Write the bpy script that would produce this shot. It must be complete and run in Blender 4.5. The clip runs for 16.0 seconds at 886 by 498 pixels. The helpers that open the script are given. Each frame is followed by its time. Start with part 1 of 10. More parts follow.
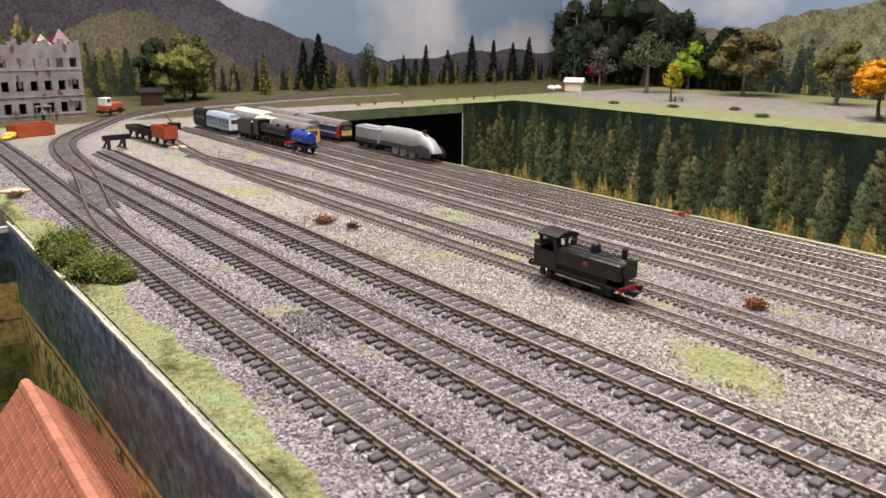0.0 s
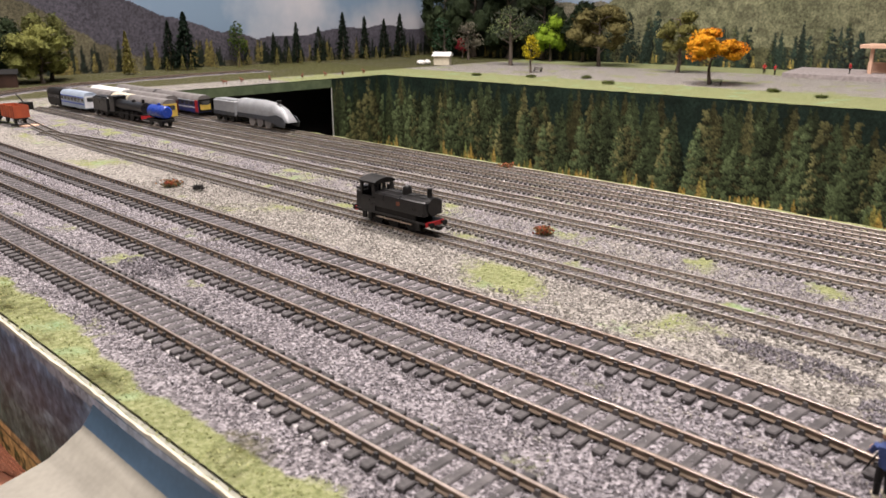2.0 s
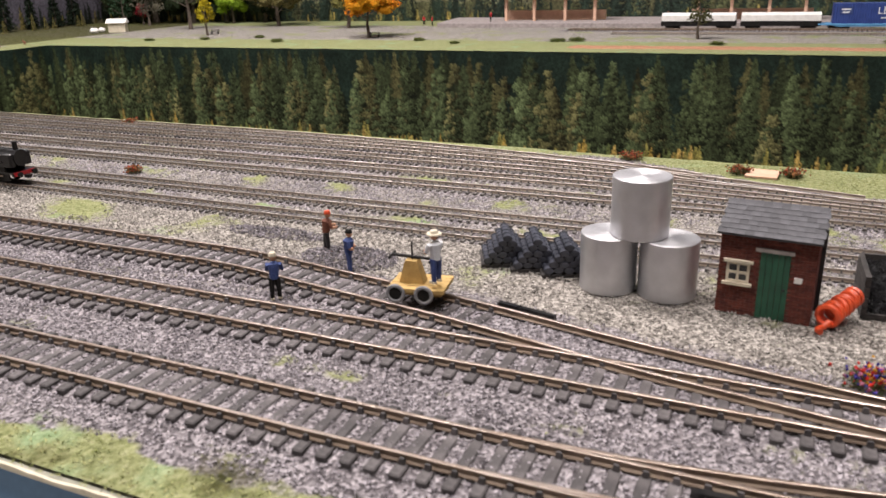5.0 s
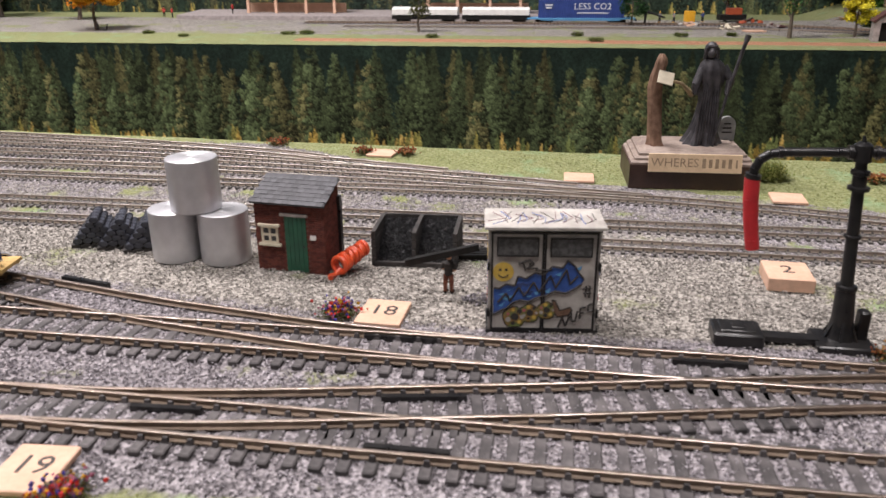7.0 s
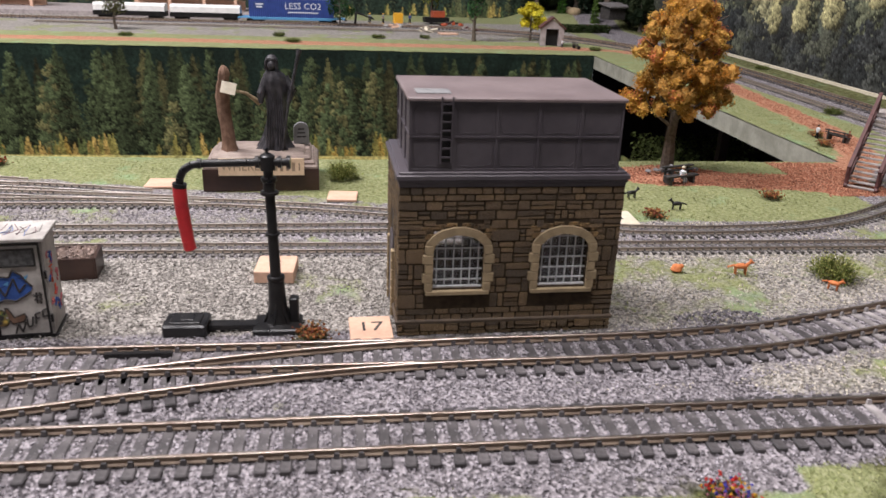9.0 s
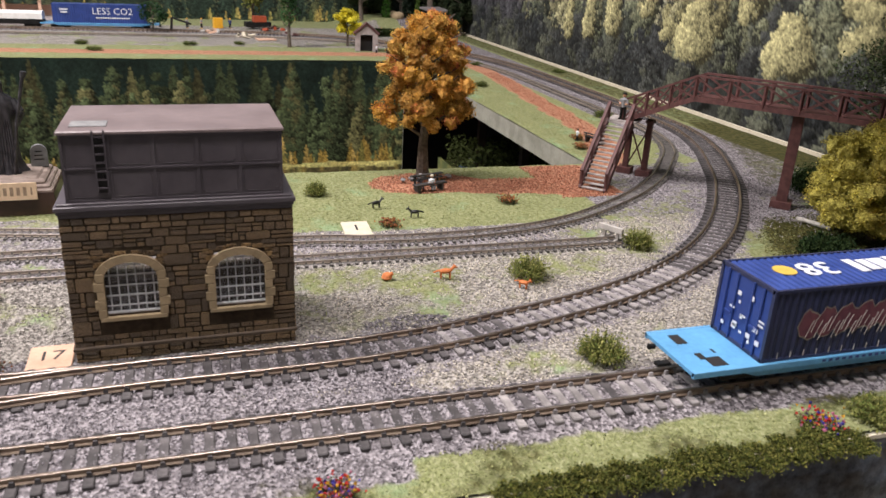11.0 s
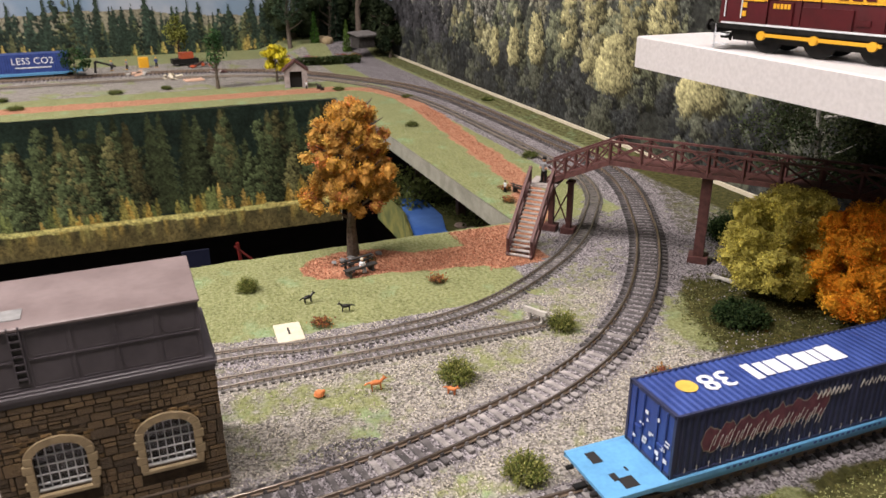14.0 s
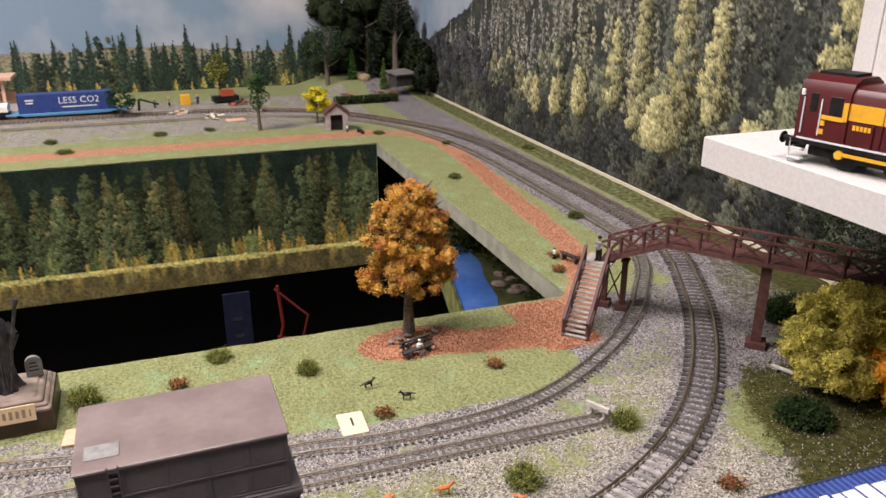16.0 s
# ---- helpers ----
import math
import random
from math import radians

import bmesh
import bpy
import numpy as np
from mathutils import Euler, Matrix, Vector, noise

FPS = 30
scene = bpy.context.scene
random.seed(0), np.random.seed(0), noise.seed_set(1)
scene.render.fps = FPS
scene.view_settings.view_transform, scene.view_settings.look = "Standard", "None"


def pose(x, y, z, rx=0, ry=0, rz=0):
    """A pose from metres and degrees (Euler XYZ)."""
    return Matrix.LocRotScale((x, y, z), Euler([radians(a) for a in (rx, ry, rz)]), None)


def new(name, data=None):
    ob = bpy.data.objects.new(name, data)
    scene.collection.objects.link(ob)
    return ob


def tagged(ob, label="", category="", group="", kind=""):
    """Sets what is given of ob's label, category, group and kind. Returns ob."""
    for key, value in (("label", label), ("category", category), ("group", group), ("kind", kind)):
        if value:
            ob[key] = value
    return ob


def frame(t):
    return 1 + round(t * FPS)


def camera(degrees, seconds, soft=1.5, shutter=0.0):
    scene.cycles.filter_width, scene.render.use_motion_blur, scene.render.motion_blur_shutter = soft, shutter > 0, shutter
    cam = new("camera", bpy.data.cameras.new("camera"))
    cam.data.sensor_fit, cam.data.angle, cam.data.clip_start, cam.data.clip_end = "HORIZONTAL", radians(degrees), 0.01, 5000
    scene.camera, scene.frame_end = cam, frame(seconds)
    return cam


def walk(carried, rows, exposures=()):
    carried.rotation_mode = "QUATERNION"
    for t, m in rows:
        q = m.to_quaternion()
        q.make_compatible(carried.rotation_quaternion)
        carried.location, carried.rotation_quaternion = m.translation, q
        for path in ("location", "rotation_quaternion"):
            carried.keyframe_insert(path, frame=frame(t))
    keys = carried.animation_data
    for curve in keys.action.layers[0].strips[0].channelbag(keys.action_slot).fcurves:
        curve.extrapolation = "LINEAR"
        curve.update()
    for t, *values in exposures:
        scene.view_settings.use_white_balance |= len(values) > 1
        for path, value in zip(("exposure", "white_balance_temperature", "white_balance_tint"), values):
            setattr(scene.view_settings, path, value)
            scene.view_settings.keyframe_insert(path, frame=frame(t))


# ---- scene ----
cam = camera(60.1, 16.0)
PATH = [
    (0, 0.00183, 0.00082, 0.13005, 74.400, -0.385, -37.905),
    (0.5, 0.00275, -0.01602, 0.13021, 74.068, -0.128, -39.568),
    (1, 0.00216, -0.03170, 0.12923, 73.792, -0.022, -42.020),
    (1.5, -0.00101, -0.04920, 0.12491, 73.390, 0.148, -44.083),
    (2, -0.00363, -0.06692, 0.12329, 72.948, 0.288, -46.195),
    (2.5, -0.00496, -0.08704, 0.12086, 72.346, 0.901, -48.714),
    (3, -0.00617, -0.10791, 0.12026, 71.644, 1.139, -51.598),
    (5.5, -0.03208, -0.23555, 0.12394, 69.598, 1.678, -69.979),
    (6, -0.03677, -0.26374, 0.12541, 69.334, 1.411, -73.675),
    (6.5, -0.04104, -0.29159, 0.12625, 69.114, 0.955, -77.329),
    (7, -0.04472, -0.32047, 0.12859, 68.948, 0.398, -81.151),
    (7.5, -0.05053, -0.34745, 0.12932, 68.795, 0.030, -85.055),
    (8, -0.05849, -0.38198, 0.12951, 68.588, -0.677, -89.066),
    (8.5, -0.06446, -0.41624, 0.13612, 68.625, -1.315, -93.158),
    (9, -0.07169, -0.44818, 0.14476, 68.722, -2.075, -96.888),
    (9.5, -0.08043, -0.47144, 0.14815, 68.807, -2.274, -99.907),
    (10, -0.08992, -0.49425, 0.15311, 68.832, -2.629, -102.724),
    (12.5, -0.10768, -0.53990, 0.18736, 69.210, -1.229, -110.393),
    (13, -0.10683, -0.54306, 0.20222, 69.189, -0.338, -111.243),
    (13.5, -0.10362, -0.54420, 0.21731, 68.934, 0.147, -111.678),
    (14, -0.09686, -0.54222, 0.22982, 68.313, 0.238, -111.629),
    (14.5, -0.09336, -0.54124, 0.24583, 68.101, 0.339, -111.460),
    (15, -0.08817, -0.53379, 0.25908, 68.456, 0.304, -111.020),
    (15.5, -0.08028, -0.52583, 0.26929, 68.859, 0.071, -110.357),
    (16, -0.07300, -0.52129, 0.27920, 69.364, -0.103, -109.835),
]
walk(cam, [(t, pose(x, y, z, rx, ry, rz)) for t, x, y, z, rx, ry, rz in PATH], exposures=[(0.0, -0.13, 6480, 10), (3.2, -0.2, 6380, 10), (5.5, -0.22, 6360, 10), (7.0, -0.2, 6200, 10), (8.0, -0.18, 6060, 10), (9.5, -0.02, 5990, 10), (10.2, 0.04, 6040, 10), (12.5, 0.06, 6480, 10), (16.0, 0.04, 6500, 10)])

# the phone lens: a small fixed depth of field
cam.data.dof.use_dof = True
cam.data.dof.focus_distance = 0.55
cam.data.dof.aperture_fstop = 32.0

# ---------------------------------------------------------------- light
world = bpy.data.worlds.new("room_air")
world.use_nodes = True
scene.world = world
world.node_tree.nodes["Background"].inputs[0].default_value = (1.0, 0.97, 0.93, 1)
world.node_tree.nodes["Background"].inputs[1].default_value = 0.25


def ceiling_lamp(x, y, sx, sy, watts, z=1.75):
    """An unseen area lamp under the ceiling; no fitting or housing is built."""
    lamp = bpy.data.lights.new("overhead_light", "AREA")
    lamp.shape, lamp.size, lamp.size_y, lamp.energy, lamp.color = "RECTANGLE", sx, sy, watts, (1.0, 0.90, 0.855)
    ob = new("overhead_light", lamp)
    ob.matrix_world = pose(x, y, z)
    return ob


ceiling_lamp(-0.25, 0.90, 0.25, 1.4, 24)
# fill lamp, added to brighten faces turned towards the viewer
ceiling_lamp(-1.50, -0.10, 0.25, 1.6, 5)
ceiling_lamp(-0.22, -0.50, 0.25, 0.9, 27)
ceiling_lamp(0.72, 0.75, 0.25, 1.7, 82)
scene.view_settings.exposure = 0.0

# ---------------------------------------------------------------- mesh helpers (millimetres)
MM = 0.001
rng = np.random.default_rng(7)
R = random.Random(11)


def box(bm, cx, cy, cz, sx, sy, sz, rz=0.0, taper=1.0, mi=0, m=None):
    """A box about its centre; taper narrows its top."""
    t = Matrix.Translation((cx, cy, cz)) @ Matrix.Rotation(radians(rz), 4, "Z")
    if m is not None:
        t = m @ t
    vs = []
    for z in (-.5, .5):
        k = taper if z > 0 else 1.0
        for x, y in ((-.5, -.5), (.5, -.5), (.5, .5), (-.5, .5)):
            vs.append(bm.verts.new(t @ Vector((x * sx * k, y * sy * k, z * sz))))
    fs = []
    for q in ((3, 2, 1, 0), (4, 5, 6, 7), (0, 1, 5, 4), (1, 2, 6, 5), (2, 3, 7, 6), (3, 0, 4, 7)):
        f = bm.faces.new([vs[i] for i in q])
        f.material_index = mi
        fs.append(f)
    return vs


def cbox(bm, cx, cy, cz, sx, sy, sz, b=0.4, rz=0.0, mi=0, m=None):
    """A box with chamfered vertical and top edges."""
    t = Matrix.Translation((cx, cy, cz)) @ Matrix.Rotation(radians(rz), 4, "Z")
    if m is not None:
        t = m @ t
    hx, hy, hz = sx / 2, sy / 2, sz / 2
    rings = []
    for z, k in ((-hz, 0.0), (hz - b, 0.0), (hz, b)):
        ring = []
        for px, py in ((hx, hy - b), (hx - b, hy), (-hx + b, hy), (-hx, hy - b), (-hx, -hy + b), (-hx + b, -hy), (hx - b, -hy), (hx, -hy + b)):
            ring.append(bm.verts.new(t @ Vector((px - math.copysign(min(k, abs(px)), px), py - math.copysign(min(k, abs(py)), py), z))))
        rings.append(ring)
    for a, c in zip(rings, rings[1:]):
        for i in range(8):
            bm.faces.new((a[i], a[(i + 1) % 8], c[(i + 1) % 8], c[i])).material_index = mi
    bm.faces.new(rings[-1]).material_index = mi
    bm.faces.new(rings[0][::-1]).material_index = mi


def rod(bm, p0, p1, r0, r1=None, seg=10, caps=True, mi=0):
    """A round bar from p0 to p1."""
    p0, p1 = Vector(p0), Vector(p1)
    r1 = r0 if r1 is None else r1
    q = (p1 - p0).to_track_quat("Z", "Y")
    rings = []
    for p, r in ((p0, r0), (p1, r1)):
        rings.append([bm.verts.new(p + q @ Vector((r * math.cos(2 * math.pi * i / seg), r * math.sin(2 * math.pi * i / seg), 0))) for i in range(seg)])
    for i in range(seg):
        bm.faces.new((rings[0][i], rings[0][(i + 1) % seg], rings[1][(i + 1) % seg], rings[1][i])).material_index = mi
    if caps:
        bm.faces.new(rings[0][::-1]).material_index = mi
        bm.faces.new(rings[1]).material_index = mi


def lathe(bm, profile, seg=16, cx=0.0, cy=0.0, mi=0, sx=1.0, sy=1.0, m=None):
    """A turned shape about the upright axis from (radius, height) pairs."""
    rings = []
    for r, z in profile:
        ring = []
        for i in range(seg):
            a = 2 * math.pi * i / seg
            v = Vector((cx + sx * r * math.cos(a), cy + sy * r * math.sin(a), z))
            ring.append(bm.verts.new(m @ v if m is not None else v))
        rings.append(ring)
    for a, c in zip(rings, rings[1:]):
        for i in range(seg):
            bm.faces.new((a[i], a[(i + 1) % seg], c[(i + 1) % seg], c[i])).material_index = mi
    bm.faces.new(rings[0][::-1]).material_index = mi
    bm.faces.new(rings[-1]).material_index = mi


def prism(bm, poly, z0, z1, m=None, mi=0):
    """A flat outline pushed from z0 to z1."""
    lo = [bm.verts.new(m @ Vector((x, y, z0)) if m is not None else (x, y, z0)) for x, y in poly]
    hi = [bm.verts.new(m @ Vector((x, y, z1)) if m is not None else (x, y, z1)) for x, y in poly]
    n = len(poly)
    for i in range(n):
        bm.faces.new((lo[i], lo[(i + 1) % n], hi[(i + 1) % n], hi[i])).material_index = mi
    bm.faces.new(lo[::-1]).material_index = mi
    bm.faces.new(hi).material_index = mi


def tube(bm, pts, r, seg=8, mi=0):
    for a, b in zip(pts, pts[1:]):
        rod(bm, a, b, r, seg=seg, mi=mi)


def ball(bm, c, r, sz=1.0, seg=10, mi=0, sx=1.0):
    n = 6
    prof = [(max(r * math.sin(math.pi * k / n), 0.02), -r * math.cos(math.pi * k / n) * sz + c[2]) for k in range(n + 1)]
    lathe(bm, prof, seg, c[0], c[1], mi, sx=sx)


def torus(bm, c, R0, r, q=None, seg=16, ring=6, mi=0):
    rows = []
    for i in range(seg):
        a = 2 * math.pi * i / seg
        row = []
        for k in range(ring):
            b = 2 * math.pi * k / ring
            v = Vector(((R0 + r * math.cos(b)) * math.cos(a), (R0 + r * math.cos(b)) * math.sin(a), r * math.sin(b)))
            row.append(bm.verts.new(Vector(c) + (q @ v if q else v)))
        rows.append(row)
    for i in range(seg):
        for k in range(ring):
            bm.faces.new((rows[i][k], rows[(i + 1) % seg][k], rows[(i + 1) % seg][(k + 1) % ring], rows[i][(k + 1) % ring])).material_index = mi


def to_mesh(name, bm, mats, smooth=True):
    bmesh.ops.recalc_face_normals(bm, faces=bm.faces)
    bmesh.ops.scale(bm, vec=(MM, MM, MM), verts=bm.verts)
    me = bpy.data.meshes.new(name)
    bm.to_mesh(me)
    bm.free()
    for mt in mats if isinstance(mats, (list, tuple)) else [mats]:
        me.materials.append(mt)
    if smooth:
        me.polygons.foreach_set("use_smooth", [True] * len(me.polygons))
        me.set_sharp_from_angle(angle=radians(35))
    return me


def part(name, bm, mats, parent, label="", smooth=True):
    """One mesh object under a thing or a part."""
    ob = new(name, to_mesh(name, bm, mats, smooth))
    ob.parent = parent
    if label:
        ob["label"] = label
    return ob


def thing(name, x, y, z, rz=0.0, label="", category="", group="", kind=""):
    """An Empty at a thing's base, in millimetres."""
    ob = new(name)
    ob.empty_display_size = 0.01
    ob.matrix_basis = pose(x * MM, y * MM, z * MM, 0, 0, rz)
    return tagged(ob, label, category, group, kind)


def single(name, bm, mats, x=0, y=0, z=0, rz=0, label="", category="", group="", kind="", smooth=True):
    """A thing of one mesh."""
    ob = new(name, to_mesh(name, bm, mats, smooth))
    ob.matrix_basis = pose(x * MM, y * MM, z * MM, 0, 0, rz)
    return tagged(ob, label, category, group, kind)


def bulk(name, verts, faces, mats, parent=None, label="", category="", kind="", tint=None, smooth=False):
    """A mesh from arrays: verts in millimetres (n, 3), faces (k, 3 or 4); tint: a colour for each face."""
    me = bpy.data.meshes.new(name)
    me.from_pydata((np.asarray(verts) * MM).tolist(), [], np.asarray(faces).tolist())
    for mt in mats if isinstance(mats, (list, tuple)) else [mats]:
        me.materials.append(mt)
    if tint is not None:
        k = len(faces[0])
        col = np.ones((len(faces), k, 4))
        col[:, :, :3] = np.asarray(tint)[:, None, :]
        me.color_attributes.new("tint", "FLOAT_COLOR", "CORNER").data.foreach_set("color", col.ravel())
    if smooth:
        me.polygons.foreach_set("use_smooth", [True] * len(me.polygons))
    me.update()
    ob = new(name, me)
    if parent is not None:
        ob.parent = parent
    return tagged(ob, label, category, "", kind)


def spread(base_v, base_f, places, sizes, flat=False, squash=None):
    """Arrays of many small copies of a shape, each turned at random (about the upright axis alone if flat)."""
    n = len(places)
    a = rng.uniform(0, 2 * np.pi, n)
    ca, sa = np.cos(a), np.sin(a)
    z0 = np.zeros(n)
    rot = np.stack([np.stack([ca, -sa, z0], -1), np.stack([sa, ca, z0], -1), np.stack([z0, z0, z0 + 1], -1)], 1)
    if not flat:
        b = rng.uniform(-1.2, 1.2, n)
        cb, sb = np.cos(b), np.sin(b)
        tip = np.stack([np.stack([cb, z0, sb], -1), np.stack([z0, z0 + 1, z0], -1), np.stack([-sb, z0, cb], -1)], 1)
        rot = rot @ tip
    s = np.asarray(sizes).reshape(n, -1)
    v = np.asarray(base_v)[None] * (s[:, None, :] if s.shape[1] == 3 else s[:, None, :1])
    v = np.einsum("nij,nkj->nki", rot, v) + np.asarray(places)[:, None, :]
    f = np.asarray(base_f)[None] + (np.arange(n) * len(base_v))[:, None, None]
    return v.reshape(-1, 3), f.reshape(-1, len(base_f[0]))


def smooth_line(pts, step=6.0):
    """A curve through points of the plan, cut into short even pieces."""
    p = np.array([[2 * pts[0][0] - pts[1][0], 2 * pts[0][1] - pts[1][1]], *pts, [2 * pts[-1][0] - pts[-2][0], 2 * pts[-1][1] - pts[-2][1]]], float)
    out = []
    for i in range(1, len(p) - 2):
        n = max(2, int(np.linalg.norm(p[i + 1] - p[i]) / 4))
        for u in np.linspace(0, 1, n, endpoint=False):
            out.append(.5 * (2 * p[i] + (p[i + 1] - p[i - 1]) * u + (2 * p[i - 1] - 5 * p[i] + 4 * p[i + 1] - p[i + 2]) * u * u + (3 * p[i] - p[i - 1] - 3 * p[i + 1] + p[i + 2]) * u ** 3))
    out.append(p[-2])
    out = np.array(out)
    d = np.r_[0, np.cumsum(np.linalg.norm(np.diff(out, axis=0), axis=1))]
    n = max(2, int(round(d[-1] / step)) + 1)
    at = np.linspace(0, d[-1], n)
    return np.stack([np.interp(at, d, out[:, 0]), np.interp(at, d, out[:, 1])], 1)


def sides(line):
    """Unit ways along and across a line of the plan."""
    t = np.gradient(line, axis=0)
    t /= np.linalg.norm(t, axis=1)[:, None]
    return t, np.stack([-t[:, 1], t[:, 0]], 1)


def words(text, size, mt, parent, m, name="lettering", extrude=0.05):
    """Lettering as a thin mesh; size and m in millimetres."""
    cu = bpy.data.curves.new(name, "FONT")
    cu.body, cu.size, cu.extrude, cu.align_x, cu.align_y, cu.resolution_u = text, size, extrude, "CENTER", "CENTER", 2
    tmp = bpy.data.objects.new("tmp", cu)
    me = bpy.data.meshes.new_from_object(tmp)
    bpy.data.objects.remove(tmp)
    bpy.data.curves.remove(cu)
    me.transform(Matrix.Scale(MM, 4) @ m)
    me.materials.append(mt)
    ob = new(name, me)
    ob.parent = parent
    return ob


# ---------------------------------------------------------------- materials
def mat(name, c, c2=None, rough=0.6, metal=0.0, scale=250.0, bump=0.25, depth=0.2, rnd=0.0, island=0.0, spec=0.5, fine=6.0, tint=False):
    """A two-tone surface with grain at two sizes; scale is in blotches a metre, depth the relief in millimetres."""
    mt = bpy.data.materials.new(name)
    mt.use_nodes = True
    nt = mt.node_tree
    bs = nt.nodes["Principled BSDF"]
    N, L = nt.nodes.new, nt.links.new
    co = N("ShaderNodeTexCoord")
    n1, n2 = N("ShaderNodeTexNoise"), N("ShaderNodeTexNoise")
    for n, s in ((n1, scale), (n2, scale * fine)):
        n.inputs["Scale"].default_value, n.inputs["Detail"].default_value = s, 3
        L(co.outputs["Object"], n.inputs["Vector"])
    c2 = c2 or tuple(v * 0.72 for v in c)
    ramp = N("ShaderNodeMapRange")
    ramp.inputs[1].default_value, ramp.inputs[2].default_value = 0.36, 0.64
    L(n1.outputs["Fac"], ramp.inputs[0])
    mx = N("ShaderNodeMix")
    mx.data_type = "RGBA"
    mx.inputs[6].default_value, mx.inputs[7].default_value = (*c, 1), (*c2, 1)
    L(ramp.outputs[0], mx.inputs[0])
    col = mx.outputs[2]
    if tint:
        at = N("ShaderNodeVertexColor")
        at.layer_name = "tint"
        mul = N("ShaderNodeMix")
        mul.data_type, mul.blend_type = "RGBA", "MULTIPLY"
        mul.inputs[0].default_value = 1
        L(at.outputs["Color"], mul.inputs[6])
        L(col, mul.inputs[7])
        col = mul.outputs[2]
    hs = N("ShaderNodeHueSaturation")
    val = N("ShaderNodeMath")
    val.operation = "MULTIPLY_ADD"
    val.inputs[1].default_value, val.inputs[2].default_value = 0.35, 0.825
    L(n2.outputs["Fac"], val.inputs[0])
    last = val.outputs[0]
    for amount, node, out in ((rnd, "ShaderNodeObjectInfo", "Random"), (island, "ShaderNodeNewGeometry", "Random Per Island")):
        if amount:
            info, ma = N(node), N("ShaderNodeMath")
            ma.operation = "MULTIPLY_ADD"
            ma.inputs[1].default_value, ma.inputs[2].default_value = 2 * amount, 1 - amount
            L(info.outputs[out], ma.inputs[0])
            mm = N("ShaderNodeMath")
            mm.operation = "MULTIPLY"
            L(last, mm.inputs[0])
            L(ma.outputs[0], mm.inputs[1])
            last = mm.outputs[0]
    L(last, hs.inputs["Value"])
    L(col, hs.inputs["Color"])
    L(hs.outputs[0], bs.inputs["Base Color"])
    ro = N("ShaderNodeMapRange")
    ro.inputs[3].default_value, ro.inputs[4].default_value = max(0.05, rough - 0.1), min(1.0, rough + 0.12)
    L(n1.outputs["Fac"], ro.inputs[0])
    L(ro.outputs[0], bs.inputs["Roughness"])
    bs.inputs["Metallic"].default_value = metal
    bs.inputs["Specular IOR Level"].default_value = spec
    if bump:
        bp = N("ShaderNodeBump")
        bp.inputs["Strength"].default_value, bp.inputs["Distance"].default_value = bump, depth * MM
        L(n2.outputs["Fac"], bp.inputs["Height"])
        L(bp.outputs[0], bs.inputs["Normal"])
    return mt


